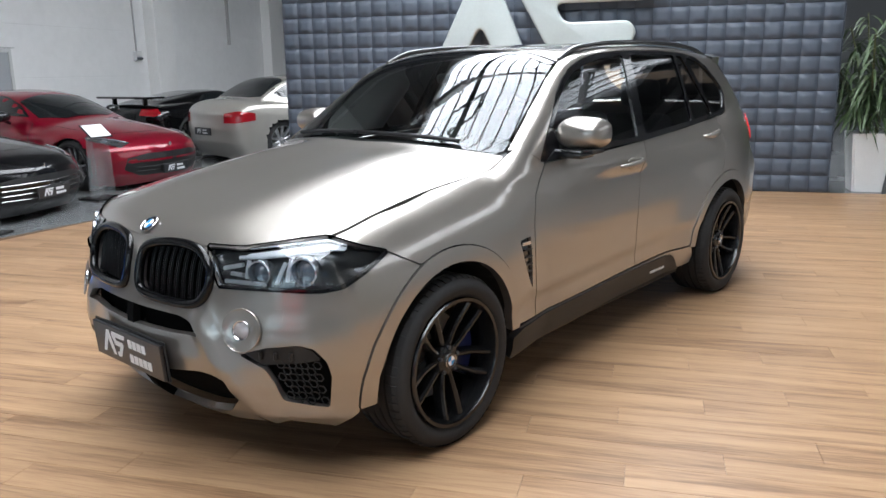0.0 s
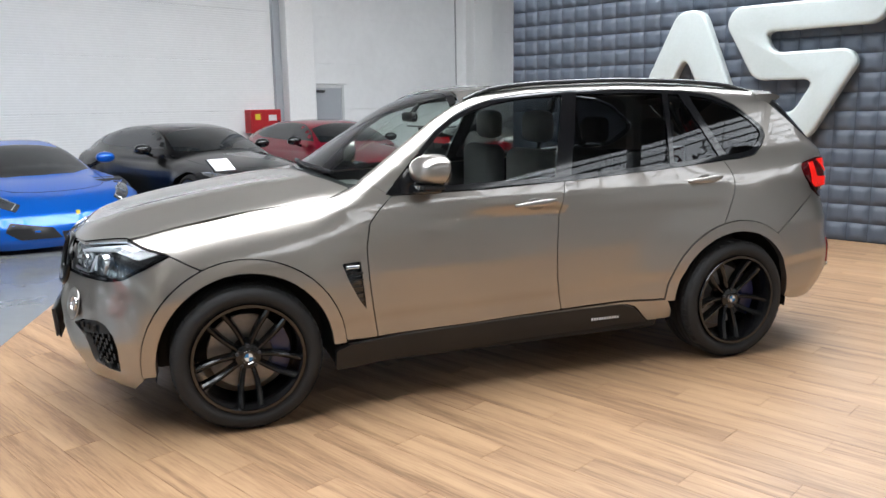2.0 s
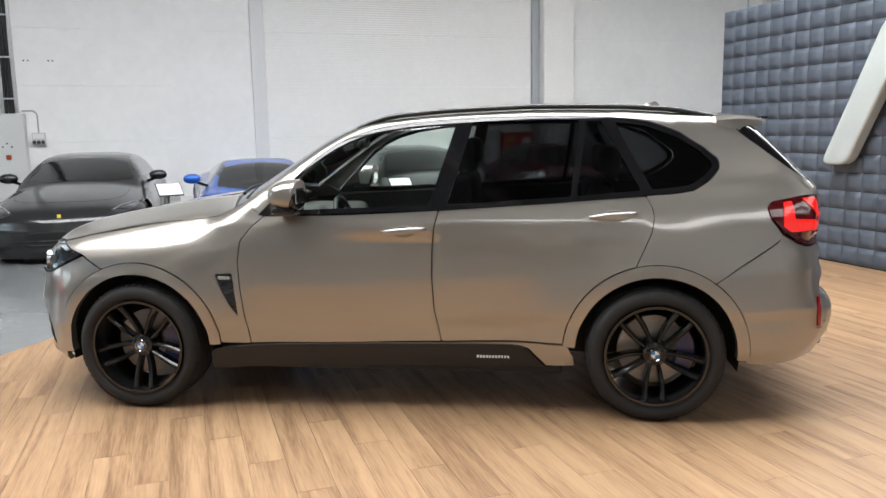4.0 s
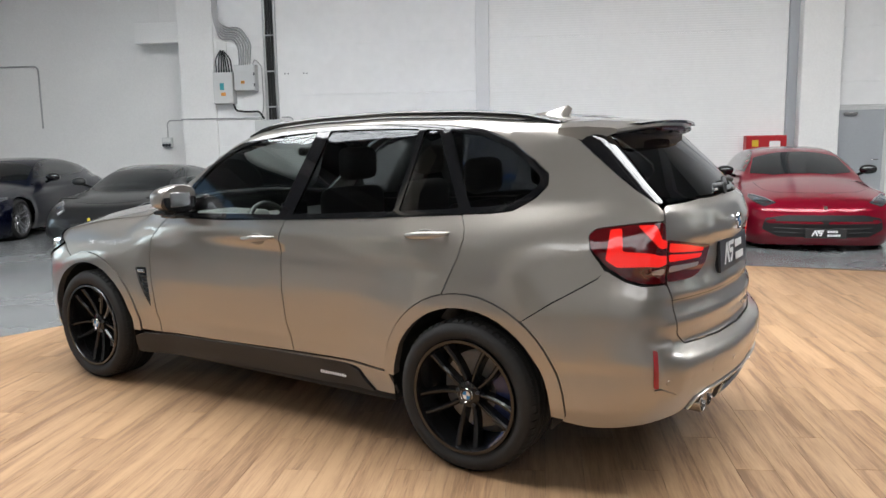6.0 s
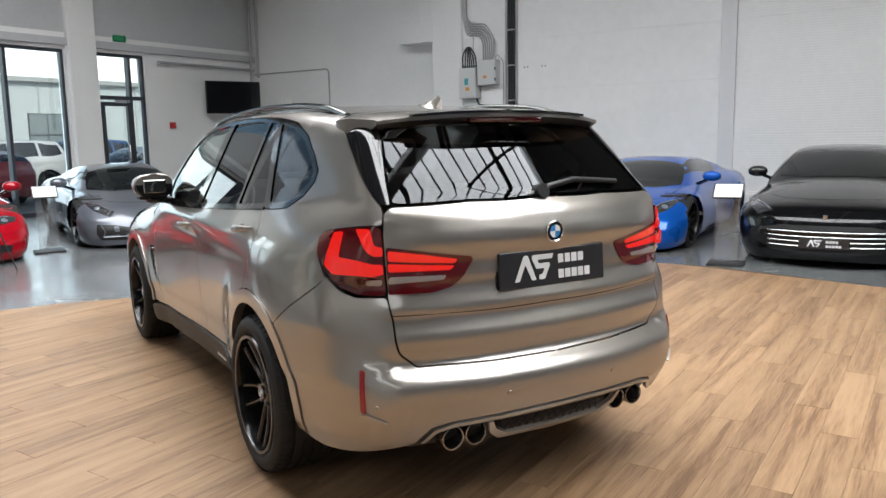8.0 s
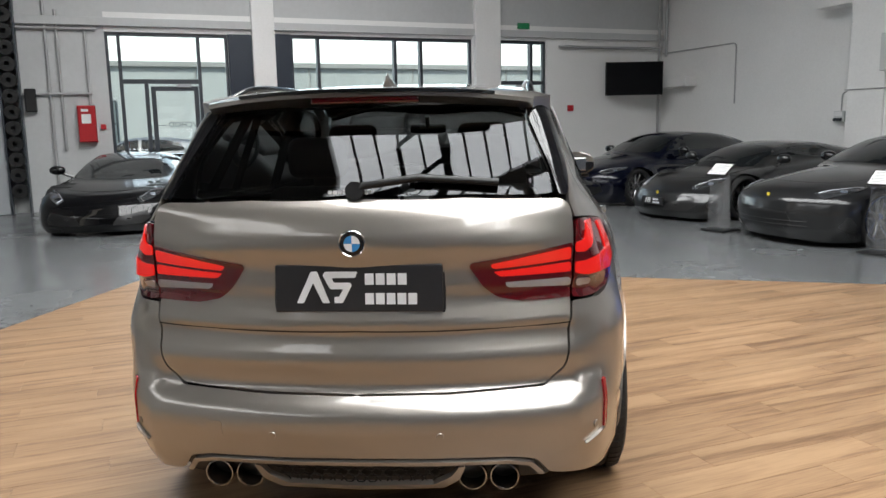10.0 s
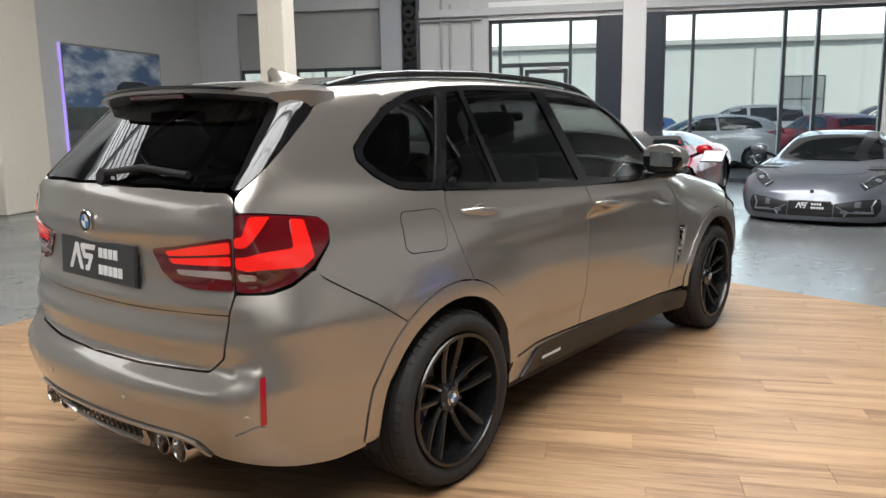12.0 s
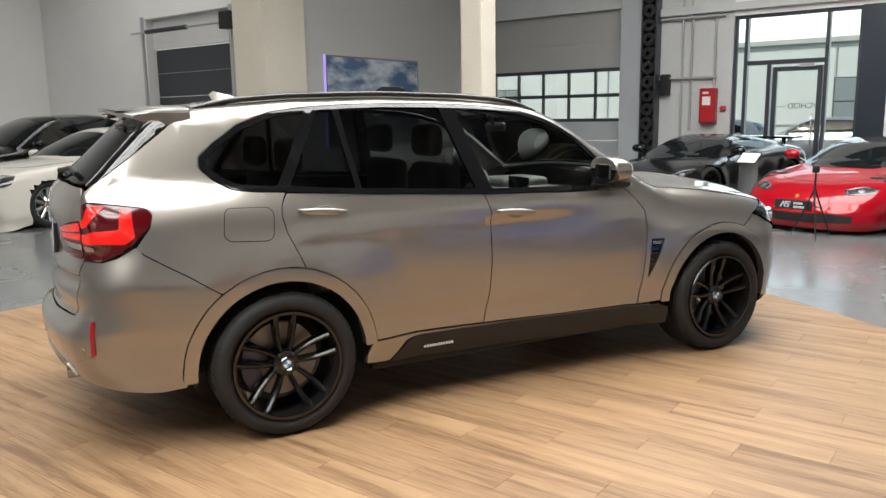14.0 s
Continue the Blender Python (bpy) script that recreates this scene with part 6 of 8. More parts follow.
    # rear bumper
    skin("rear_bumper", B, Rr((0.0, 0.657), (0.3, 0.659), (0.61, 0.667), (0.669, 0.718), (0.687, 0.80), (0.692, 0.875), (0.697, 0.938), (0.74, 0.938)) + S((2.26, 0.937), (2.2, 0.957), (2.115, 1.008), (2.09, 0.970), (1.9, 0.853)) + arc(RW, RO, 53, -2, 10) + S((1.935, 0.315), (2.05, 0.30), (2.2, 0.31)) + Rr((0.72, 0.335), (0.62, 0.365), (0.575, 0.43), (0.5, 0.447), (0.2, 0.455), (0.0, 0.457)), P, car, centre=True, h=0.02, rim=0.03, gap=0.0022)
    skin("diffuser", B, Rr((0.0, 0.457), (0.2, 0.455), (0.5, 0.447), (0.575, 0.43), (0.62, 0.365), (0.63, 0.31), (0.3, 0.31), (0.0, 0.31)), BLACK_PLASTIC, car, "black diffuser under the rear bumper", centre=True, off=-0.03, gap=-0.004, h=0.05, rim=0.0)
    strip = Rr((0.0, 0.452), (0.2, 0.45), (0.49, 0.443), (0.565, 0.425), (0.605, 0.37), (0.585, 0.37), (0.55, 0.415), (0.485, 0.430), (0.2, 0.437), (0.0, 0.439))
    skin("diffuser_trim", B, strip, P, car, centre=True, off=0.01, gap=0, h=0.04, corner=0.004, rim=0.02)
    skin("diffuser_lip", B, Rr((0.0, 0.352), (0.24, 0.355), (0.30, 0.39), (0.325, 0.43), (0.345, 0.43), (0.325, 0.375), (0.27, 0.335), (0.0, 0.33)), P, car, centre=True, off=0.012, gap=0, h=0.04, corner=0.004, rim=0.02)
    bm = bmesh.new()
    for r in range(3):
        for q in range(-7, 8):
            y, z = 0.038 * q + 0.019 * (r % 2), 0.366 + 0.028 * r
            if abs(y) > 0.27:
                continue
            x = float(B.spots(Rr((abs(y), z)))[0, 0]) - 0.012
            add_tube(bm, [(x, y + 0.018 * math.cos(a * math.pi / 3), z + 0.014 * math.sin(a * math.pi / 3)) for a in range(7)], 0.003, 4)
    part("honeycomb", bm, BLACK_PLASTIC, car, "black honeycomb mesh")["kind"] = "stuff"
    for y in (-0.478, -0.372, 0.372, 0.478):
        bm = bmesh.new()
        m = Matrix.Translation((2.305, y, 0.372)) @ Matrix.Rotation(radians(90), 4, "Y") @ Matrix.Rotation(radians(2), 4, "X")
        add_lathe(bm, [(0.040, 0.0), (0.046, 0.06), (0.0485, 0.135), (0.0475, 0.142), (0.0435, 0.143), (0.040, 0.136), (0.038, 0.05), (0.034, 0.02)], 28, m)
        ex = part("exhaust_tip", bm, mat("dark_chrome", (0.4, 0.39, 0.38), 0.16, 1.0, var=0.06), car, "round chrome exhaust tip", smooth=50)
        bm = bmesh.new()
        add_lathe(bm, [(0.0, 0.03), (0.04, 0.03)], 20, m)
        part("exhaust_bore", bm, BLACK_PLASTIC, ex)
    pair("reflector", B, Rr((0.797, 0.668), (0.807, 0.672), (0.812, 0.51), (0.801, 0.505)), mat("reflector_red", (0.3, 0.006, 0.012), 0.12, coat=0.5), car, "slim red reflector", off=0.006, gap=0, h=0.03, rim=0.01, corner=0.006)
    pair("bumper_gill", B, Rr((0.81, 0.5), (0.795, 0.488), (0.74, 0.465), (0.735, 0.474), (0.795, 0.505)), P, car, off=0.01, gap=0, h=0.03, rim=0.012, corner=0.006)
    for s in (-1, 1):
        for y, z in ((0.27, 0.54), (0.775, 0.53)):
            ctr = B.spots(Rr((y, z)))[0]
            nr = Vector(B.normal(ctr[None])[0] * np.array([1, s, 1]))
            bm = bmesh.new()
            add_lathe(bm, [(0.0, 0.003), (0.011, 0.003), (0.0125, 0.0)], 18, Matrix.Translation((ctr[0], s * ctr[1], ctr[2])) @ nr.to_track_quat("Z", "Y").to_matrix().to_4x4())
            part("parking_sensor", bm, mat("sensor_paint", (0.3, 0.275, 0.245), 0.35, 0.7), car)
    skin("tow_cover", B, Rr((0.44, 0.52), (0.44, 0.58), (0.5, 0.58), (0.5, 0.52)), P, car, sides=(-1,), off=0.001, gap=0.002, rim=0.008, h=0.04)
    # fuel flap, right-hand side
    fuel = S((1.50, 1.01), (1.485, 1.13), (1.51, 1.155), (1.70, 1.16), (1.72, 1.14), (1.735, 1.03), (1.71, 1.005), (1.53, 0.995))
    skin("fuel_flap", B, fuel, BLACK_PLASTIC, car, sides=(1,), off=0.0006, gap=-0.001, rim=0, h=0.06, corner=0.03)
    skin("fuel_flap", B, fuel, P, car, "rounded square fuel flap", sides=(1,), off=0.0016, gap=0.003, rim=0.002, h=0.05, corner=0.03)
    # rear plate, badge, wiper
    rp = B.spots(Rr((0.0, 1.0)))[0]
    plate(car, Matrix.Translation((float(rp[0]) + 0.001, 0.012, 1.002)) @ Matrix.Rotation(radians(90), 4, "Z") @ Matrix.Rotation(radians(-4), 4, "X"), 0.54, 0.15)
    e = B.spots(Rr((0.0, 1.15)))[0]
    roundel(car, (float(e[0]) + 0.004, 0.0, 1.15), 0.043, (Matrix.Rotation(radians(90), 3, "Z") @ Matrix.Rotation(radians(2), 3, "X")), "badge")
    pts = B.spots(Rr((0.02, 1.315)) + Rr((0.2, 1.345)) + Rr((0.45, 1.325)))
    bm = bmesh.new()
    add_tube(bm, [(pts[0][0] + 0.03, 0.0, 1.30), (pts[0][0] + 0.035, 0.03, 1.325), (pts[1][0] + 0.028, 0.2, 1.345), (pts[2][0] + 0.022, 0.46, 1.325)], 0.013, 8)
    add_cyl(bm, (pts[0][0] - 0.01, 0.0, 1.30), (pts[0][0] + 0.045, 0.0, 1.31), 0.03)
    part("rear_wiper", bm, BLACK_PLASTIC, car, "black rear wiper", smooth=60)
    for k in range(9):
        y = -0.09 + 0.016 * k
        q = B.spots(Rr((abs(y), 1.303)))[0]
        part("glass_mark", box(q[0] + 0.002, q[0] + 0.006, y, y + 0.012, 1.297, 1.309), PLATE_MARK, car)
    # sills
    sill = S((-1.03, 0.345), (-0.95, 0.368), (-0.80, 0.374), (0.3, 0.392), (0.70, 0.398), (0.78, 0.375), (0.88, 0.275), (0.5, 0.262), (-0.4, 0.25), (-1.03, 0.24))
    for s, o in zip((-1, 1), pair("side_skirt", B, sill, BLACK_PLASTIC, car, "matt black side skirt", off=0.012, gap=0, rim=0.04, h=0.05)):
        for k in range(11):
            x0 = 0.50 + 0.017 * k
            y = float(B.spots(S((x0, 0.325)))[0, 1]) + 0.0125
            part("skirt_mark", box(x0, x0 + 0.012, min(s * y, s * (y + 0.002)), max(s * y, s * (y + 0.002)), 0.316, 0.334), PLATE_MARK, o)
    pair("sill", B, S((0.70, 0.402), (0.975, 0.41), (1.0, 0.40), (1.035, 0.33), (1.04, 0.285), (0.885, 0.275), (0.79, 0.375)), P, car, h=0.05)
    pair("sill_edge", B, S((-0.965, 0.372), (-0.80, 0.378), (0.3, 0.398), (0.975, 0.406), (0.975, 0.395), (0.72, 0.394), (0.3, 0.388), (-0.8, 0.37)), P, car, h=0.06, gap=0.001, off=0.004, corner=0)
    # dark inner shell: floor pan, bulkheads and wheel housings
    under = mat("underbody_black", (0.008, 0.008, 0.008), 0.7)
    part("floor_pan", box(-0.98, 0.98, -0.84, 0.84, 0.22, 0.34, 0.02), under, car)
    part("crash_beam", box(-2.1, -1.9, -0.7, 0.7, 0.24, 0.75, 0.02), under, car)
    part("engine_tray", box(-1.9, -0.98, -0.55, 0.55, 0.24, 0.85, 0.02), under, car)
    part("rear_tray", box(0.98, 2.2, -0.55, 0.55, 0.26, 0.8, 0.02), under, car)
    part("rear_beam", box(2.0, 2.1, -0.6, 0.6, 0.36, 0.8, 0.02), under, car)
    part("bulkhead", box(-0.98, -0.9, -0.84, 0.84, 0.3, 1.0, 0.02), under, car)
    part("bulkhead", box(0.9, 1.0, -0.84, 0.84, 0.3, 0.85, 0.02), under, car)
    part("boot_floor", box(1.0, 2.12, -0.60, 0.60, 0.80, 0.86, 0.02), under, car)
    for s in (-1, 1):
        for xw in (FW, RW):
            bm = bmesh.new()
            k = 20
            rows = [[bm.verts.new((xw + (RI + 0.012) * math.cos(radians(-12 + 204 * i / k)), s * y, 0.366 + (RI + 0.012) * math.sin(radians(-12 + 204 * i / k)))) for i in range(k + 1)] for y in (0.5, 0.915)]
            for i in range(k):
                bm.faces.new((rows[0][i], rows[0][i + 1], rows[1][i + 1], rows[1][i]))
            bm.faces.new([rows[0][i] for i in range(k + 1)])
            part("wheel_housing", bm, mat("underbody_black"), car)
        # black skins behind the panels, added to put shade into the gaps
        skin("door_inner", B, S((-0.86, 1.10), (1.38, 1.19), (1.36, 0.87), (1.0, 0.8), (0.95, 0.35), (-0.9, 0.35)), mat("underbody_black"), car, sides=(s,), off=-0.035, gap=0, rim=0, h=0.12)
        skin("quarter_inner", B, S((1.38, 1.19), (1.7, 1.215), (2.2, 1.2), (2.1, 0.9), (1.85, 0.86), (1.4665, 0.9)), mat("underbody_black"), car, sides=(s,), off=-0.03, gap=0, rim=0, h=0.12)
        skin("wing_inner", B, S((-2.0, 0.9), (-1.2, 1.05), (-0.86, 1.1), (-0.92, 0.6), (-1.05, 0.8), (-1.4665, 0.9), (-1.8, 0.8)), mat("underbody_black"), car, sides=(s,), off=-0.03, gap=0, rim=0, h=0.12)
    skin("bonnet_inner", B, T((-2.18, 0), (-2.1, 0.5), (-1.8, 0.86), (-0.9, 0.86), (-1.0, 0)), mat("underbody_black"), car, plan=True, centre=True, off=-0.03, gap=0, rim=0, h=0.12)
    skin("headlining", B, T((-0.02, 0), (-0.05, 0.58), (1.75, 0.56), (1.86, 0)), mat("headlining_cloth", (0.32, 0.32, 0.31), 0.8), car, plan=True, centre=True, off=-0.03, gap=0, rim=0, h=0.12)
    # cabin
    bm = bmesh.new()
    add_box(bm, -0.95, -0.45, -0.76, 0.76, 0.72, 1.06, 0.06, 3)
    add_box(bm, -0.9, -0.5, -0.55, -0.2, 1.02, 1.12, 0.04, 3)
    part("dashboard", bm, LEATHER, car, "dark dashboard", smooth=50)
    part("display", box(-0.5, -0.485, -0.12, 0.13, 1.06, 1.15, 0.005), GLOSS_BLACK, car, "small dark centre display")
    bm = bmesh.new()
    ring = [Vector((-0.34 - 0.06 * math.sin(a * math.pi / 12), -0.37 + 0.185 * math.cos(a * math.pi / 12), 1.0 + 0.175 * math.sin(a * math.pi / 12))) for a in range(25)]
    add_tube(bm, ring, 0.016, 8)
    add_box(bm, -0.37, -0.33, -0.55, -0.19, 0.98, 1.02, 0.01)
    add_cyl(bm, (-0.34, -0.37, 1.0), (-0.55, -0.37, 0.95), 0.05)
    part("steering_wheel", bm, BLACK_PLASTIC, car, smooth=60)
    for x, y in ((0.12, -0.37), (0.12, 0.37), (0.98, -0.38), (0.98, 0.38)):
        seat(car, x, y, 0.58 if x < 0.5 else 0.52)
    part("centre_console", box(-0.5, 0.5, -0.12, 0.12, 0.4, 0.82, 0.03, 2), LEATHER, car, smooth=50)
    part("rear_view_mirror", box(-0.33, -0.29, -0.12, 0.12, 1.47, 1.53, 0.02, 2), BLACK_PLASTIC, car, smooth=60)
    bm = bmesh.new()
    add_cyl(bm, (-0.31, 0, 1.5), (-0.25, 0, 1.58), 0.015)
    part("mirror_stalk", bm, BLACK_PLASTIC, car)
    # wheels
    wheel = wheel_set(0.366, 0.272, 0.285, 5, WHEEL_BLACK, True, CALIPER, True, LIP)
    for x, y in ((FW, -0.835), (FW, 0.835), (RW, -0.83), (RW, 0.83)):
        suv_wheel(car, wheel, x, y)
    for o in (wheel, *wheel.children_recursive):
        bpy.data.objects.remove(o)
    return car


build_suv()

# ---- the other cars ----
def shell_mesh(body, arches, r_arch, zlow, nu=110, nb=34):
    """The closed outer skin of a car as one mesh, open at the wheel arches and below."""
    ua, ub, z0 = body.spine
    us = np.linspace(ua - 0.9 * math.pi / 2, ub + 0.9 * math.pi / 2, nu)
    t = np.linspace(0, 1, nb)
    low = -math.atan2(z0 - zlow, 0.82) * 0.9
    bs = low + (0.9 * math.pi / 2 - low) * t
    q = np.stack(np.meshgrid(us, bs, indexing="ij"), -1).reshape(-1, 2)
    p = body.at(q)
    # the lower edge ends level
    nrm = body.normal(p)
    cut = np.zeros(len(p), bool)
    for xw in arches:
        d = np.hypot(p[:, 0] - xw, p[:, 2] - body.zw)
        side = (p[:, 1] > 0.55) & (p[:, 2] < body.zw + r_arch + 0.08)
        snap = side & (np.abs(d - r_arch) < 0.028)
        k = r_arch / np.maximum(d, 1e-6)
        p[snap, 0] = xw + (p[snap, 0] - xw) * k[snap]
        p[snap, 2] = body.zw + (p[snap, 2] - body.zw) * k[snap]
        cut |= side & (d < r_arch - 0.002) & ~snap
    idx = np.arange(len(p)).reshape(nu, nb)
    quads = np.stack([idx[:-1, :-1], idx[1:, :-1], idx[1:, 1:], idx[:-1, 1:]], -1).reshape(-1, 4)
    quads = quads[~cut[quads].any(1)]
    P = np.concatenate([p, p * [1, -1, 1]])
    N = np.concatenate([nrm, nrm * [1, -1, 1]])
    F = [tuple(int(i) for i in a) for a in quads[:, ::-1]] + [tuple(int(i) + len(p) for i in a) for a in quads]
    me = bpy.data.meshes.new("body")
    me.from_pydata(P.tolist(), [], F)
    me.shade_smooth()
    me.normals_split_custom_set_from_vertices(N.tolist())
    return me


CAR_BLACKOUT = mat("car_dark_glass", (0.01, 0.012, 0.013), 0.04, var=0.1, coat=0.5)
LAMP_SILVER = mat("headlamp_silver", (0.55, 0.57, 0.6), 0.12, 0.6, var=0.2, big=12, coat=0.8)
TAIL_RED = mat("tail_lamp_red", (0.3, 0.006, 0.012), 0.1, coat=0.8)
GOLD_BADGE = mat("yellow_badge", (0.65, 0.5, 0.05), 0.3)

COUPE = Body(  # front-engined coupe
    wide=[(0.05, 0.84), (0.2, 0.93), (0.4, 0.965), (0.6, 0.97), (0.75, 0.95), (0.85, 0.91), (1.0, 0.84)],
    nose=[(0.05, -2.25), (0.2, -2.36), (0.4, -2.40), (0.55, -2.36), (0.65, -2.28), (0.8, -2.1)], tail=[(0.05, 2.2), (0.3, 2.34), (0.6, 2.38), (0.8, 2.36), (0.95, 2.3), (1.1, 2.1)],
    top=[(-2.5, 0.54), (-2.2, 0.68), (-1.9, 0.77), (-1.5, 0.855), (-1.0, 0.93), (-0.6, 0.955), (0.5, 0.97), (1.5, 1.03), (2.4, 1.0)],
    roof=[(-0.8, 1.12), (-0.2, 1.30), (0.4, 1.345), (1.0, 1.32), (1.6, 1.22), (2.4, 1.0)], screen=(-1.0, 0.93, 0.50), back=(2.2, 0.99, 0.42), wheels=(-1.45, 1.45), waist=0.03, rise=0.02,
    g=(0.83, 0.96, 0.62, 0.35), spine=(-1.3, 1.35, 0.5), curve=(0.42, 0.3), fillet=(0.1, 0.22, 0.2), flare=(0.02, 0.36, 0.55), zw=0.345, crown=0.08, taper=(0.06, 0.18))
WEDGE = Body(  # mid-engined sports car
    wide=[(0.05, 0.86), (0.2, 0.95), (0.4, 0.98), (0.6, 0.975), (0.75, 0.94), (0.85, 0.88), (1.0, 0.8)],
    nose=[(0.05, -2.25), (0.15, -2.32), (0.3, -2.30), (0.45, -2.2), (0.6, -2.0), (0.8, -1.7)], tail=[(0.05, 2.05), (0.3, 2.22), (0.6, 2.27), (0.8, 2.26), (0.95, 2.2), (1.1, 2.0)],
    top=[(-2.5, 0.36), (-2.2, 0.50), (-1.9, 0.61), (-1.5, 0.72), (-1.1, 0.80), (-0.6, 0.86), (0.5, 0.93), (1.2, 0.99), (2.3, 0.93)],
    roof=[(-0.9, 0.98), (-0.4, 1.13), (0.1, 1.19), (0.6, 1.175), (1.3, 1.08), (2.2, 0.95)], screen=(-1.25, 0.76, 0.47), back=(1.9, 0.95, 0.34), wheels=(-1.30, 1.32), waist=0.04, rise=0.03,
    g=(0.76, 0.88, 0.66, 0.4), spine=(-1.15, 1.3, 0.42), curve=(0.40, 0.25), fillet=(0.12, 0.24, 0.2), flare=(0.02, 0.36, 0.55), zw=0.345, crown=0.04, taper=(0.08, 0.2))
SALOON = Body(  # large saloon
    wide=[(0.1, 0.86), (0.25, 0.92), (0.5, 0.94), (0.8, 0.945), (0.92, 0.92), (1.05, 0.87), (1.2, 0.8)],
    nose=[(0.1, -2.5), (0.3, -2.6), (0.5, -2.62), (0.7, -2.58), (0.85, -2.48), (1.0, -2.3)], tail=[(0.1, 2.4), (0.35, 2.56), (0.6, 2.6), (0.85, 2.58), (1.0, 2.52), (1.1, 2.4)],
    top=[(-2.7, 0.74), (-2.4, 0.86), (-2.0, 0.94), (-1.2, 1.01), (-0.7, 1.03), (0.8, 1.05), (1.7, 1.11), (2.6, 1.08)],
    roof=[(-0.6, 1.34), (0.0, 1.47), (0.6, 1.50), (1.2, 1.45), (1.8, 1.32), (2.4, 1.1)], screen=(-1.05, 1.02, 0.52), back=(1.95, 1.10, 0.55), wheels=(-1.6, 1.55), waist=0.02, rise=0.02,
    g=(0.83, 1.04, 0.45, 0.35), spine=(-1.5, 1.5, 0.6), curve=(0.3, 0.25), fillet=(0.1, 0.24, 0.22), flare=(0.015, 0.38, 0.55), zw=0.35, crown=0.06, taper=(0.05, 0.14))
TALL = Body(  # tall estate or off-roader
    wide=[(0.15, 0.86), (0.4, 0.92), (0.7, 0.945), (0.95, 0.95), (1.08, 0.93), (1.15, 0.88), (1.3, 0.8)],
    nose=[(0.15, -2.2), (0.4, -2.36), (0.7, -2.36), (0.9, -2.28), (1.1, -2.1)], tail=[(0.15, 2.2), (0.4, 2.36), (0.8, 2.38), (1.1, 2.36), (1.3, 2.3), (1.6, 2.1)],
    top=[(-2.5, 0.88), (-2.2, 1.0), (-1.6, 1.1), (-0.9, 1.17), (0.3, 1.2), (2.4, 1.25)], roof=[(-0.6, 1.6), (0.0, 1.7), (0.8, 1.74), (1.6, 1.71), (2.2, 1.66)],
    screen=(-1.05, 1.15, 0.62), back=(2.4, 1.15, 1.6), wheels=(-1.45, 1.45), g=(0.85, 1.15, 0.3, 0.2), spine=(-1.4, 1.5, 0.7), zw=0.37, fillet=(0.09, 0.22, 0.2), taper=(0.04, 0.08))
HATCH = Body(  # small family car
    wide=[(0.15, 0.8), (0.4, 0.87), (0.7, 0.89), (0.9, 0.88), (1.0, 0.84), (1.2, 0.75)], nose=[(0.15, -1.9), (0.4, -2.05), (0.6, -2.05), (0.8, -1.95), (1.0, -1.7)],
    tail=[(0.15, 1.85), (0.4, 2.02), (0.8, 2.05), (1.05, 2.0), (1.3, 1.9)], top=[(-2.2, 0.68), (-1.8, 0.84), (-1.3, 0.94), (-0.8, 1.0), (0.5, 1.02), (2.0, 1.05)],
    roof=[(-0.6, 1.3), (0.0, 1.44), (0.6, 1.47), (1.3, 1.42), (1.9, 1.3)], screen=(-1.05, 0.98, 0.55), back=(2.05, 1.02, 1.1), wheels=(-1.25, 1.25), g=(0.78, 1.0, 0.36, 0.3), spine=(-1.2, 1.25, 0.6), zw=0.31,
    flare=(0.015, 0.34, 0.5), fillet=(0.09, 0.22, 0.2), taper=(0.05, 0.1))

SHELLS = {}
SILVER_ALLOY = mat("silver_alloy", (0.45, 0.45, 0.46), 0.25, 0.9)
WHEELS = {}


def car_wheel(kind):
    if kind not in WHEELS:
        r, rim, w, n, mt, twin = {"sport": (0.345, 0.265, 0.27, 5, SILVER_ALLOY, True), "dark": (0.345, 0.265, 0.27, 5, WHEEL_BLACK, True), "saloon": (0.36, 0.265, 0.26, 10, SILVER_ALLOY, False),
                                   "tall": (0.37, 0.25, 0.26, 5, WHEEL_BLACK, True), "small": (0.31, 0.21, 0.2, 5, SILVER_ALLOY, False)}[kind]
        WHEELS[kind] = wheel_set(r, rim, w, n, mt, twin, None, False)
    return WHEELS[kind]


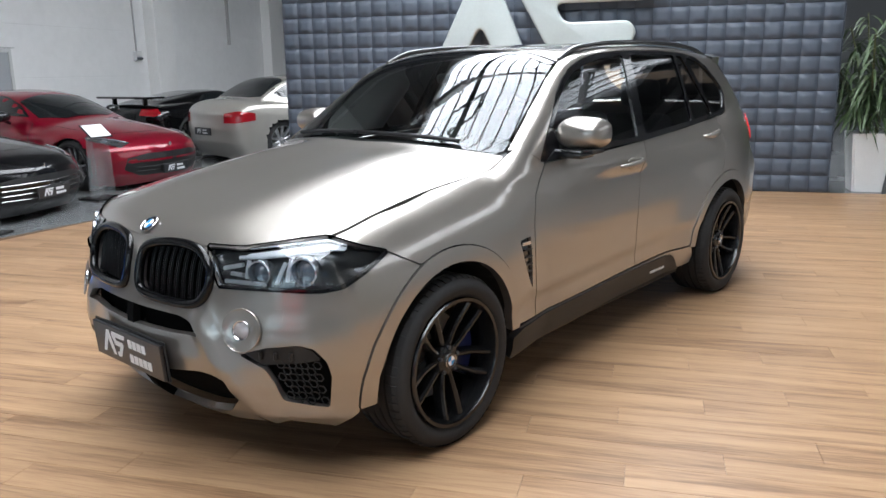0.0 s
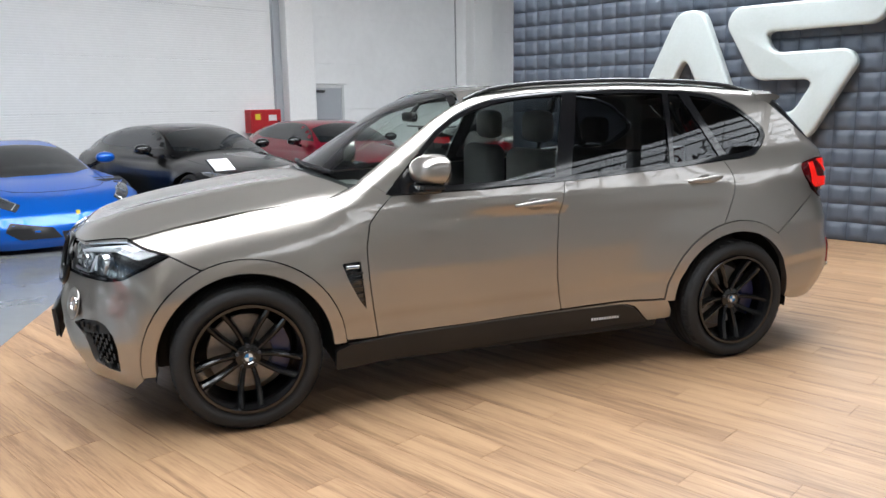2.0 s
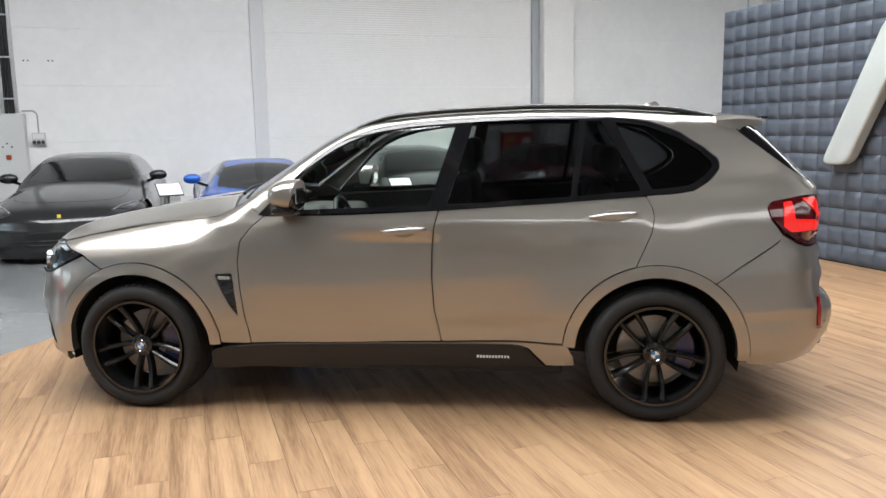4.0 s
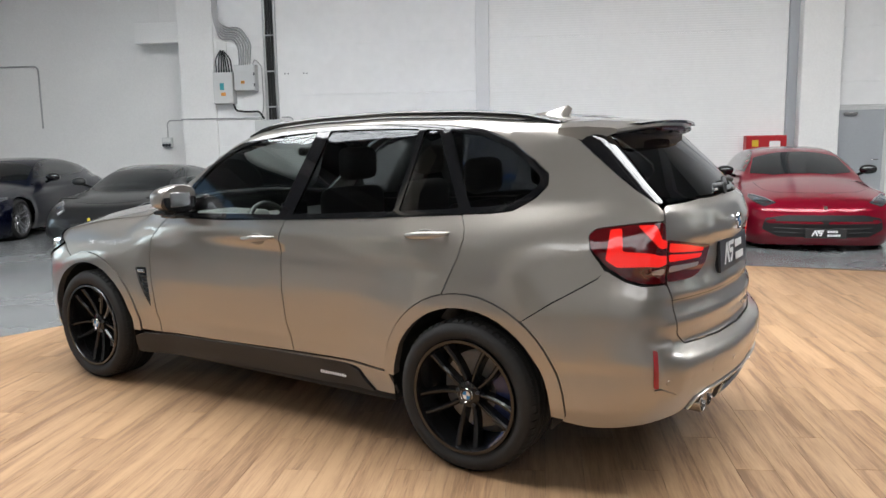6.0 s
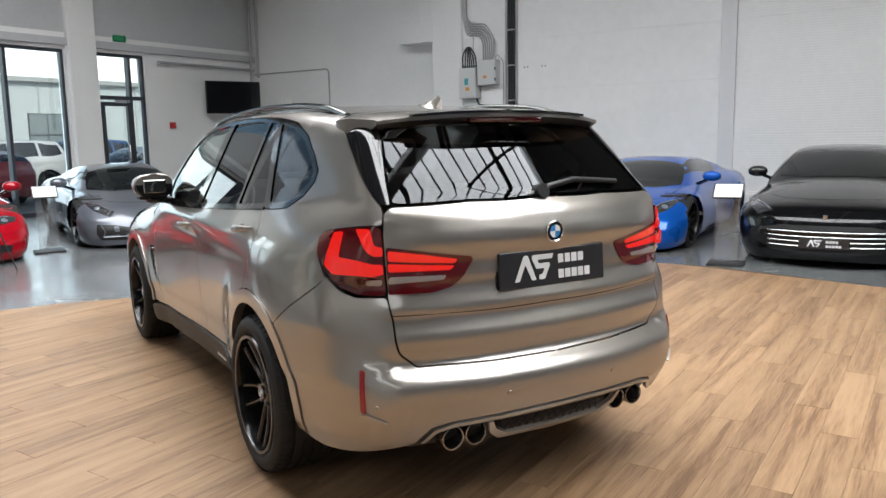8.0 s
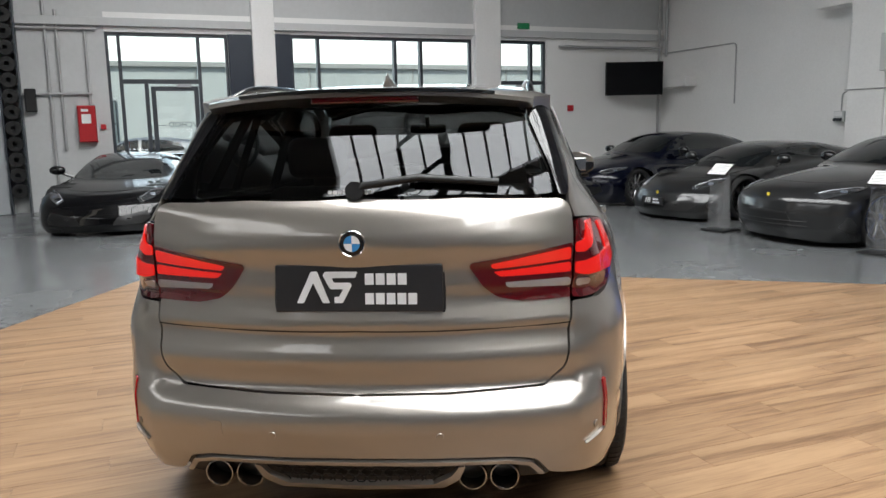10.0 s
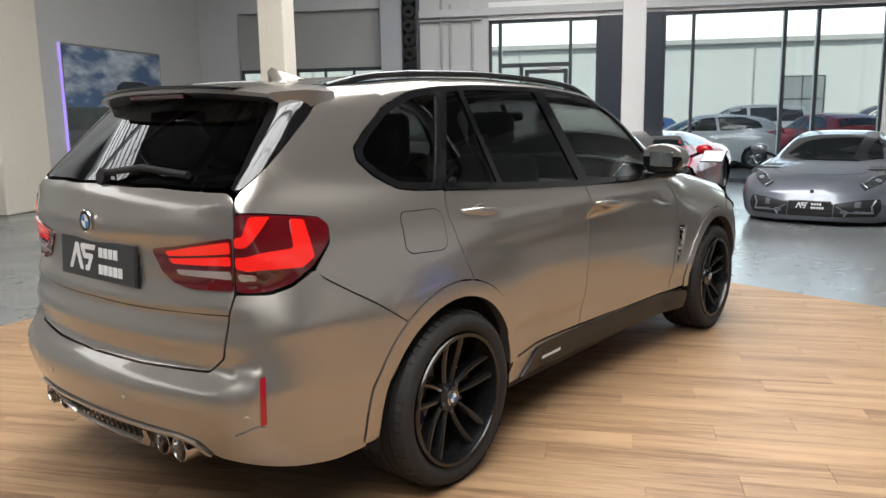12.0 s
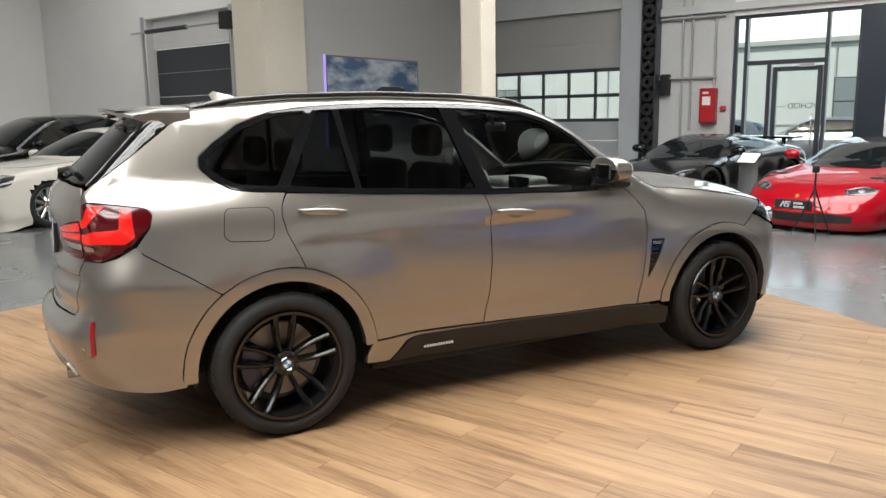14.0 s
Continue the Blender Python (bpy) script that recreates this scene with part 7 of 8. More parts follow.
def parked(name, label, body, colour, m, wheel="sport", arch=0.375, zlow=0.16, cab=None, lamp=None, grille=(), tail=None, plate_at=None, mirrors=(-0.55, 0.99, 0.95), slats=0, extra=None, group="parked show cars", rear_plate=False, glass=None):
    """A parked car: painted skin, dark glass laid flush, lamps, grille, mirrors, wheels and plate. cab: windscreen, side and rear glass outlines."""
    car = thing(name, label, "car", m, group)
    key = (id(body), arch)
    if key not in SHELLS:
        SHELLS[key] = shell_mesh(body, body.wheels, arch, zlow)
    me = SHELLS[key].copy()
    me.materials.append(colour)
    ob = new("body", me)
    ob.parent = car
    dark = mat("underbody_black")
    gl = glass or CAR_BLACKOUT
    skin("windscreen", body, cab["screen"], gl, car, "dark windscreen", plan=True, centre=True, off=0.004, gap=0, h=0.09, rim=0.006)
    for s in (-1, 1):
        for o in cab["side"]:
            skin("side_window", body, o, gl, car, sides=(s,), off=0.004, gap=0, h=0.09, rim=0.006, corner=0.03)
        if lamp:
            hl = skin("headlamp", body, lamp, mat("headlamp_black"), car, "dark headlamp with a bright light guide", sides=(s,), off=0.004, gap=0, h=0.05, rim=0.008)
            q = body.coords(body.spots(lamp))
            q = body.at(dense(q * 0.82 + q.mean(0) * 0.18, 0.06))
            bm = bmesh.new()
            n_ = max(len(q) * 3 // 5, 3)
            add_tube(bm, [(a[0] - 0.004, s * a[1], a[2] + 0.008) for a in q[:n_]], 0.008, 6)
            part("light_guide", bm, LAMP_SILVER, hl, "bright light guide", smooth=60)
            ctr = body.at(body.coords(body.spots(lamp)).mean(0)[None])[0]
            nr = Vector(body.normal(ctr[None])[0] * np.array([1, s, 1]))
            bm = bmesh.new()
            add_lathe(bm, [(0.0, 0.012), (0.03, 0.01), (0.045, 0.004)], 16, Matrix.Translation((ctr[0], s * ctr[1], ctr[2])) @ nr.to_track_quat("Z", "Y").to_matrix().to_4x4())
            part("lamp_lens", bm, mat("projector_glass"), hl, smooth=90)
        if tail:
            skin("tail_lamp", body, tail, TAIL_RED, car, "red tail lamp", sides=(s,), off=0.004, gap=0, h=0.05, rim=0.008)
        skin("door_seam", body, cab["seam"], dark, car, sides=(s,), off=0.0015, gap=0, rim=0, corner=0, h=0.06)
        if mirrors:
            mx, my, mz = mirrors
            bm = bmesh.new()
            bmesh.ops.create_uvsphere(bm, u_segments=18, v_segments=10, radius=1)
            for v in bm.verts:
                q = v.co
                v.co = (max(q.x, -1) * 0.1 if q.x < 0 else q.x * 0.035, q.y * (0.125 - 0.02 * q.x), math.copysign(abs(q.z) ** 0.8, q.z) * 0.075)
            bmesh.ops.translate(bm, vec=(mx, s * my, mz), verts=bm.verts[:])
            mir = part("mirror", bm, colour if cab.get("mirror_paint", 1) else GLOSS_BLACK, car, smooth=70)
            bm = bmesh.new()
            add_tube(bm, [(mx + 0.02, s * (my - 0.05), mz - 0.05), (mx + 0.05, s * (my - 0.24), mz - 0.13)], 0.024, 6)
            part("mirror_arm", bm, GLOSS_BLACK, mir)
        for xw in body.wheels:
            w = copy_thing(car_wheel(wheel), pose(xw, s * (float(body.wide(0.4)) - 0.155), body.zw, 0, 0, 0 if s < 0 else 180))
            w.parent = car
            bm = bmesh.new()
            k = 12
            r = arch + 0.004
            rows = [[bm.verts.new((xw + r * math.cos(radians(-25 + 230 * i / k)), s * y, body.zw + r * math.sin(radians(-25 + 230 * i / k)))) for i in range(k + 1)] for y in (0.5, 0.9)]
            for i in range(k):
                bm.faces.new((rows[0][i], rows[0][i + 1], rows[1][i + 1], rows[1][i]))
            bm.faces.new(rows[0])
            part("wheel_housing", bm, dark, car)
    x0 = body.wheels[0] - 0.5
    edge = body.spots(T((x0, 0.0), (x0 + 0.02, 0.25), (x0 + 0.12, 0.5), (x0 + 0.35, 0.66), (x0 + 0.7, 0.7), (-1.0, 0.7)))
    bm = bmesh.new()
    add_tube(bm, [(a[0], -a[1], a[2]) for a in edge[::-1]] + [tuple(a) for a in edge[1:]], 0.004, 5)
    part("bonnet_seam", bm, dark, car)
    if "rear" in cab:
        skin("rear_window", body, cab["rear"], gl, car, "dark rear window", plan=True, centre=True, off=0.004, gap=0, h=0.09, rim=0.006)
    for o in grille:
        mid = any(abs(a) < 1e-6 for v, a, b in o if v == "f") or any(abs(a) < 1e-6 for v, a, b in o if v == "r")
        for s in ((1,) if mid else (1, -1)):
            skin("grille", body, o, BLACK_PLASTIC, car, "black air intake", sides=(s,), centre=mid, off=0.003, gap=0, h=0.06, rim=0.006)
    for k in range(slats):
        z = 0.26 + 0.055 * k
        pts = body.spots(Fr(*[(0.0 + 0.1 * i, z) for i in range(7)]))
        line = [(p[0] - 0.008, -p[1], p[2]) for p in pts[::-1]] + [(p[0] - 0.008, p[1], p[2]) for p in pts[1:]]
        bm = bmesh.new()
        add_tube(bm, line, 0.0045, 5)
        part("grille_slat", bm, ALU if slats > 2 else BLACK_PLASTIC, car, "bright grille slat")
    bm = bmesh.new()
    add_box(bm, body.wheels[0] + 0.4, body.wheels[1] - 0.4, -0.8, 0.8, zlow - 0.03, zlow + 0.05)
    part("underbody", bm, dark, car)
    if plate_at:
        x = float(body.spots(Fr((0.0, plate_at)))[0, 0])
        plate(car, Matrix.Translation((x - 0.03, 0, plate_at)) @ Matrix.Rotation(radians(-90), 4, "Z"), 0.5, 0.115)
    if rear_plate:
        x = float(body.spots(Rr((0.0, 0.55)))[0, 0])
        plate(car, Matrix.Translation((x + 0.03, 0, 0.55)) @ Matrix.Rotation(radians(90), 4, "Z"), 0.5, 0.115)
    if extra:
        extra(car, body)
    return car


def strip(pts, w=0.004):
    """A thin seam outline along spots seen from the side."""
    a = [(x - w, z) for x, z in pts]
    b = [(x + w, z) for x, z in pts[::-1]]
    return S(*(a + b))


CAB_COUPE = {"screen": T((-0.93, 0), (-0.9, 0.4), (-0.72, 0.70), (-0.60, 0.68), (-0.28, 0.60), (-0.22, 0.3), (-0.2, 0)), "side": [S((-0.62, 0.98), (-0.35, 1.14), (-0.05, 1.25), (0.4, 1.285), (0.95, 1.26), (1.35, 1.17), (1.5, 1.08), (1.2, 1.02), (0.3, 0.99))],
             "rear": T((1.25, 0), (1.25, 0.5), (1.9, 0.5), (1.95, 0)), "seam": strip([(-0.72, 0.9), (-0.75, 0.6), (-0.70, 0.3)]), "mirror_paint": 0}
CAB_WEDGE = {"screen": T((-1.2, 0), (-1.15, 0.4), (-0.92, 0.68), (-0.75, 0.66), (-0.36, 0.56), (-0.3, 0.3), (-0.27, 0)), "side": [S((-0.78, 0.90), (-0.45, 1.04), (-0.1, 1.13), (0.3, 1.14), (0.6, 1.10), (0.85, 1.0), (0.7, 0.93))],
             "rear": T((0.75, 0), (0.75, 0.42), (1.6, 0.36), (1.6, 0)), "seam": strip([(-0.85, 0.82), (-0.88, 0.55), (-0.80, 0.28)])}
CAB_SALOON = {"screen": T((-1.0, 0), (-0.96, 0.4), (-0.82, 0.72), (-0.7, 0.70), (-0.25, 0.62), (-0.18, 0.3), (-0.16, 0)), "side": [S((-0.72, 1.06), (-0.4, 1.24), (-0.1, 1.37), (0.32, 1.42), (0.34, 1.07)), S((0.42, 1.07), (0.42, 1.42), (0.9, 1.41), (1.3, 1.32), (1.6, 1.18), (1.45, 1.10))],
              "rear": T((1.25, 0), (1.25, 0.5), (1.32, 0.6), (1.82, 0.66), (1.9, 0.4), (1.92, 0)), "seam": strip([(0.38, 1.05), (0.38, 0.6), (0.36, 0.25)])}
CAB_TALL = {"screen": T((-1.0, 0), (-0.96, 0.4), (-0.85, 0.72), (-0.72, 0.71), (-0.25, 0.63), (-0.2, 0.3), (-0.18, 0)), "side": [S((-0.72, 1.17), (-0.4, 1.42), (-0.15, 1.58), (0.3, 1.62), (0.32, 1.18)), S((0.42, 1.18), (0.4, 1.62), (1.2, 1.63), (1.22, 1.2)), S((1.32, 1.2), (1.3, 1.62), (1.95, 1.56), (2.05, 1.25))],
            "seam": strip([(0.37, 1.15), (0.37, 0.6), (0.35, 0.3)])}
CAB_HATCH = {"screen": T((-1.0, 0), (-0.96, 0.4), (-0.82, 0.66), (-0.7, 0.65), (-0.3, 0.57), (-0.24, 0.3), (-0.22, 0)), "side": [S((-0.68, 1.03), (-0.35, 1.22), (-0.1, 1.34), (0.25, 1.38), (0.27, 1.03)), S((0.35, 1.03), (0.33, 1.38), (1.0, 1.37), (1.4, 1.26), (1.5, 1.1))],
             "rear": T((1.72, 0), (1.72, 0.55), (1.9, 0.6), (1.93, 0)), "seam": strip([(0.31, 1.0), (0.31, 0.6), (0.29, 0.3)])}
LAMP_COUPE = T((-2.14, 0.56), (-1.98, 0.66), (-1.72, 0.795), (-1.62, 0.85), (-1.72, 0.875), (-1.95, 0.83), (-2.12, 0.72))
LAMP_WEDGE = T((-2.05, 0.60), (-1.98, 0.52), (-1.72, 0.66), (-1.52, 0.80), (-1.6, 0.84), (-1.85, 0.76))
LAMP_SALOON = Fr((0.58, 0.68), (0.60, 0.80), (0.75, 0.82)) + S((-2.2, 0.84), (-2.1, 0.82), (-2.2, 0.70), (-2.3, 0.66))
LAMP_HATCH = Fr((0.5, 0.64), (0.52, 0.74), (0.65, 0.77)) + S((-1.7, 0.82), (-1.62, 0.8), (-1.75, 0.68))
MOUTH = Fr((0.0, 0.20), (0.55, 0.20), (0.74, 0.29), (0.70, 0.44), (0.45, 0.49), (0.0, 0.495))
WIDE_MOUTH = Fr((0.22, 0.17), (0.62, 0.17), (0.74, 0.26), (0.68, 0.36), (0.3, 0.29))
LOW_MOUTH = Fr((0.0, 0.15), (0.70, 0.16), (0.72, 0.24), (0.5, 0.27), (0.0, 0.26))
SALOON_GRILLE = Fr((0.0, 0.42), (0.40, 0.42), (0.42, 0.74), (0.3, 0.78), (0.0, 0.78))
TAIL_ROUND = Rr((0.55, 0.70), (0.78, 0.70)) + S((2.12, 0.74), (2.12, 0.86)) + Rr((0.78, 0.9), (0.55, 0.86))


def nose_badge(mt, z):
    def add(car, body):
        x = float(body.spots(Fr((0.0, z)))[0, 0])
        part("badge", box(x - 0.012, x + 0.004, -0.022, 0.022, z - 0.03, z + 0.03, 0.004), mt, car, "small plain nose badge")
    return add


def fork_nose(car, body):
    """Pale forked blades in the side intakes, and a dark badge."""
    nose_badge(GLOSS_BLACK, 0.44)(car, body)
    for s in (-1, 1):
        for line in ([(0.30, 0.27), (0.44, 0.19), (0.72, 0.18)], [(0.72, 0.18), (0.70, 0.27), (0.74, 0.35)], [(0.44, 0.19), (0.40, 0.14)]):
            bm = bmesh.new()
            add_tube(bm, [(q[0] - 0.012, s * q[1], q[2]) for q in body.spots(Fr(*line))], 0.011, 6)
            part("intake_blade", bm, P_SILVER, car, "pale forked intake blade", smooth=60)


def rear_wing(car, body):
    part("rear_wing", box(1.75, 2.2, -0.75, 0.75, 1.06, 1.1, 0.015), GLOSS_BLACK, car, "black rear wing")
    for y in (-0.45, 0.45):
        part("wing_strut", box(1.95, 2.05, y - 0.02, y + 0.02, 0.85, 1.07, 0.008), GLOSS_BLACK, car)


def black_roof(car, body):
    skin("roof_panel", body, T((-0.26, 0), (-0.29, 0.3), (-0.34, 0.55), (0.1, 0.55), (0.5, 0.48), (0.74, 0.40), (0.74, 0)), GLOSS_BLACK, car, "gloss black roof", plan=True, centre=True, off=0.004, gap=0, h=0.09, rim=0.006)
    nose_badge(GOLD_BADGE, 0.46)(car, body)


def at_axle(body, x, y, h):
    """The pose of a car whose front axle's middle stands at (x, y)."""
    a = radians(h)
    return pose(x - body.wheels[0] * math.cos(a), y - body.wheels[0] * math.sin(a), 0 - 0.006, 0, 0, h)


P_BLUE = paint("bright_blue_metallic", (0.004, 0.10, 0.47), 0.4, 0.3)
P_BLACK = paint("black_paint", (0.0025, 0.0025, 0.003), 0.0, 0.3)
P_RED = paint("deep_red_metallic", (0.2, 0.003, 0.016), 0.35, 0.3)
P_SCARLET = paint("scarlet_paint", (0.38, 0.003, 0.012), 0.1, 0.3)
P_DARK = paint("dark_grey_metallic", (0.03, 0.031, 0.032), 0.5, 0.3)
P_NAVY = paint("midnight_blue_paint", (0.002, 0.003, 0.011), 0.2, 0.3)
P_SILVER = paint("cool_grey_metallic", (0.15, 0.162, 0.188), 0.5, 0.3)
P_CHAMP = paint("champagne_silver_metallic", (0.42, 0.4, 0.36), 0.6, 0.3)
P_WHITE = paint("cream_white_paint", (0.68, 0.65, 0.58), 0.0, 0.3)

parked("sports_car", "bright blue mid-engined sports car parked on grey floor", WEDGE, P_BLUE, at_axle(WEDGE, -0.25, 6.6, 90), "dark", cab=CAB_WEDGE, lamp=LAMP_WEDGE, grille=(WIDE_MOUTH, Fr((0.0, 0.14), (0.2, 0.14), (0.22, 0.24), (0.0, 0.24))), mirrors=(-0.62, 1.03, 0.93), extra=nose_badge(GOLD_BADGE, 0.42))
parked("grand_tourer", "black grand tourer with bright grille bars", COUPE, P_BLACK, at_axle(COUPE, 2.42, 6.35, 92), "sport", cab=CAB_COUPE, lamp=LAMP_COUPE, grille=(MOUTH,), slats=4, plate_at=0.3, mirrors=(-0.38, 1.02, 1.0), extra=nose_badge(CHROME, 0.58))
parked("grand_tourer", "deep red grand tourer with black grille", COUPE, P_RED, at_axle(COUPE, 5.05, 6.45, 84), "sport", cab=CAB_COUPE, lamp=LAMP_COUPE, grille=(MOUTH,), slats=2, plate_at=0.26, mirrors=(-0.38, 1.02, 1.0), extra=nose_badge(CHROME, 0.58))
parked("coupe", "dark grey coupe with oval grille beside electrical cabinets", COUPE, P_DARK, at_axle(COUPE, -2.85, 6.55, 86), "sport", cab=CAB_COUPE, lamp=LAMP_COUPE, grille=(Fr((0.0, 0.22), (0.3, 0.22), (0.42, 0.3), (0.36, 0.42), (0.0, 0.44)),), slats=2, mirrors=(-0.38, 1.02, 1.0), extra=nose_badge(GOLD_BADGE, 0.6))
parked("sports_car", "charcoal mid-engined sports car by the corner column", WEDGE, P_DARK, at_axle(WEDGE, -5.65, 7.0, 92), "dark", cab=CAB_WEDGE, lamp=LAMP_WEDGE, grille=(WIDE_MOUTH,), plate_at=0.3, mirrors=(-0.62, 1.03, 0.93), extra=nose_badge(GOLD_BADGE, 0.42))
parked("roadster", "midnight blue long-nosed roadster with black roof", COUPE, P_NAVY, at_axle(COUPE, -8.35, 6.9, 98), "sport", cab=CAB_COUPE, lamp=LAMP_COUPE, grille=(MOUTH,), slats=2, plate_at=0.36, mirrors=(-0.38, 1.02, 1.0))
parked("sports_car", "cool grey wedge-shaped sports car near the glass front", WEDGE, P_SILVER, at_axle(WEDGE, -7.13, 3.68, 158), "dark", cab=CAB_WEDGE, lamp=LAMP_WEDGE, grille=(Fr((0.0, 0.13), (0.27, 0.13), (0.27, 0.30), (0.0, 0.30)), Fr((0.28, 0.13), (0.74, 0.14), (0.80, 0.22), (0.78, 0.36), (0.58, 0.35), (0.28, 0.30))), plate_at=0.27, mirrors=(-0.62, 1.03, 0.93), extra=fork_nose)
parked("sports_car", "scarlet sports car with black roof near the glass front", WEDGE, P_SCARLET, at_axle(WEDGE, -7.6, 0.95, 162), "dark", cab=CAB_WEDGE, lamp=T((-2.02, 0.55), (-1.95, 0.5), (-1.78, 0.68), (-1.74, 0.84), (-1.84, 0.82)), grille=(LOW_MOUTH,), plate_at=0.36, mirrors=(-0.62, 1.03, 0.93), extra=black_roof)
parked("sports_car", "black sports car with a rear wing by the glass front", WEDGE, P_BLACK, at_axle(WEDGE, -8.9, -2.0, 166), "dark", cab=CAB_WEDGE, lamp=LAMP_WEDGE, grille=(WIDE_MOUTH,), mirrors=(-0.62, 1.03, 0.93), extra=rear_wing)
parked("saloon_car", "cream white saloon car parked by the side gate", SALOON, P_WHITE, at_axle(SALOON, -1.45, -9.65, 187), "saloon", cab=CAB_SALOON, lamp=LAMP_SALOON, grille=(SALOON_GRILLE,), tail=TAIL_ROUND, mirrors=(-0.55, 1.02, 1.05))
parked("estate_car", "black tall estate car with roof rails by the gate", TALL, P_BLACK, at_axle(TALL, -1.9, -12.6, 188), "tall", 0.4, 0.2, cab=CAB_TALL, lamp=Fr((0.6, 0.8), (0.62, 0.92), (0.78, 0.93)) + S((-1.95, 0.95), (-1.9, 0.85)), grille=(Fr((0.0, 0.6), (0.45, 0.6), (0.48, 0.88), (0.0, 0.9)),), mirrors=(-0.6, 1.03, 1.18))
parked("saloon_car", "champagne silver luxury saloon seen from behind", SALOON, P_CHAMP, pose(9.75, 5.35, -0.006, 0, 0, 152), "saloon", cab=CAB_SALOON, lamp=LAMP_SALOON, grille=(SALOON_GRILLE,), tail=TAIL_ROUND, mirrors=(-0.55, 1.02, 1.05), rear_plate=True)
parked("sports_car", "black sports car with rear spoiler behind the saloon", WEDGE, P_BLACK, pose(10.9, 8.6, -0.006, 0, 0, 165), "dark", cab=CAB_WEDGE, lamp=LAMP_WEDGE, tail=Rr((0.5, 0.74), (0.8, 0.72)) + S((2.0, 0.76), (2.0, 0.86)) + Rr((0.5, 0.86)), mirrors=(-0.62, 1.03, 0.93), extra=rear_wing)

# cars in the yard
P_YARD = [paint("yard_white", (0.62, 0.63, 0.64), 0.0, 0.3), paint("yard_red", (0.25, 0.02, 0.03), 0.1, 0.3), paint("yard_blue", (0.05, 0.12, 0.3), 0.3, 0.3), paint("yard_silver", (0.4, 0.42, 0.44), 0.5, 0.3)]
YARD = [("white", 0, -17.5, -4.5, 95, HATCH), ("pale silver", 3, -19.5, -1.6, 80, HATCH), ("blue", 2, -22.5, 0.8, 92, HATCH), ("white", 0, -18.0, 3.0, 100, HATCH), ("red", 1, -18.5, 6.3, 15, HATCH), ("white", 0, -21.5, 8.6, 90, TALL), ("blue", 2, -22.0, 11.6, 95, TALL), ("white", 0, -17.2, 10.8, 95, HATCH), ("pale silver", 3, -23.0, 4.6, 88, TALL)]
for nm, k, x, y, h, body in YARD:
    parked("family_car", nm + " car parked in the yard outside", body, P_YARD[k], pose(x, y, -0.06, 0, 0, h), "small" if body is HATCH else "tall", 0.335 if body is HATCH else 0.4, 0.18, cab=CAB_HATCH if body is HATCH else CAB_TALL, lamp=LAMP_HATCH if body is HATCH else None,
           tail=Rr((0.6, 0.8), (0.76, 0.8), (0.76, 1.0), (0.65, 1.0)) if body is HATCH else None, mirrors=(-0.5, 0.95, 1.0), group="cars in the yard")
for w in WHEELS.values():
    for o in (w, *w.children_recursive):
        bpy.data.objects.remove(o)

# ---- things of the hall ----
SMOKED = mat("clear_acrylic", (0.4, 0.41, 0.42), 0.08, var=0.05, coat=0.5, alpha=0.2)
PRINT_GREY = mat("printed_grey", (0.3, 0.3, 0.31), 0.6)
TEAL = mat("teal_sticker", (0.05, 0.32, 0.36), 0.4)
ORANGE = mat("orange_sticker", (0.7, 0.3, 0.06), 0.5)
YELLOW = mat("yellow_label", (0.75, 0.55, 0.04), 0.5)
CONDUIT = mat("grey_conduit", (0.42, 0.42, 0.42), 0.4, 0.3, var=0.06)


def info_stand(m):
    """A price stand: flat foot, leaning smoked pedestal, tilted board with a printed sheet."""
    st = thing("info_stand", "slim clear acrylic stand with a tilted white printed sheet", "info stand", group="info stands beside the cars")
    part("foot", box(-0.2, 0.2, -0.19, 0.19, 0, 0.025, 0.006), BLACK_PLASTIC, st, "flat black foot plate")
    bm = bmesh.new()
    for sx in (-1, 1):
        add_prism(bm, [(-0.12, 0.025), (0.06, 0.025), (0.02, 0.8), (-0.08, 0.86)], 0.008, Matrix(((0, 0, 1, sx * 0.12 - 0.004), (1, 0, 0, 0), (0, 1, 0, 0), (0, 0, 0, 1))))
    add_prism(bm, [(0.05, 0.025), (0.06, 0.025), (0.02, 0.8), (0.01, 0.805)], 0.232, Matrix(((0, 0, 1, -0.116), (1, 0, 0, 0), (0, 1, 0, 0), (0, 0, 0, 1))))
    part("pedestal", bm, SMOKED, st)
    tilt = Matrix.Translation((0, -0.03, 0.86)) @ Matrix.Rotation(radians(38), 4, "X")
    board = part("board", box(-0.165, 0.165, -0.125, 0.125, -0.008, 0.008, 0.004, 2, tilt), BLACK_PLASTIC, st, "dark board")
    part("sheet", box(-0.15, 0.15, -0.11, 0.11, 0.0085, 0.0105, 0, 1, tilt), PAPER, board, "white printed sheet")
    for k in range(7):
        w = (0.2, 0.24, 0.22, 0.24, 0.16, 0.23, 0.12)[k]
        part("print_line", box(-0.125, -0.125 + w, 0.083 - 0.026 * k - 0.006, 0.083 - 0.026 * k, 0.0106, 0.0112, 0, 1, tilt), PRINT_GREY, board)
    st.matrix_world = m
    return st


first_stand = info_stand(pose(3.65, 5.75, -0.006, 0, 0, -12))
for x, y, a in ((1.43, 5.4, 6), (-1.6, 6.1, 14), (-4.0, 5.92, 8), (-7.2, 2.2, 65), (-8.4, -0.4, 75)):
    copy_thing(first_stand, pose(x, y, -0.006, 0, 0, a))

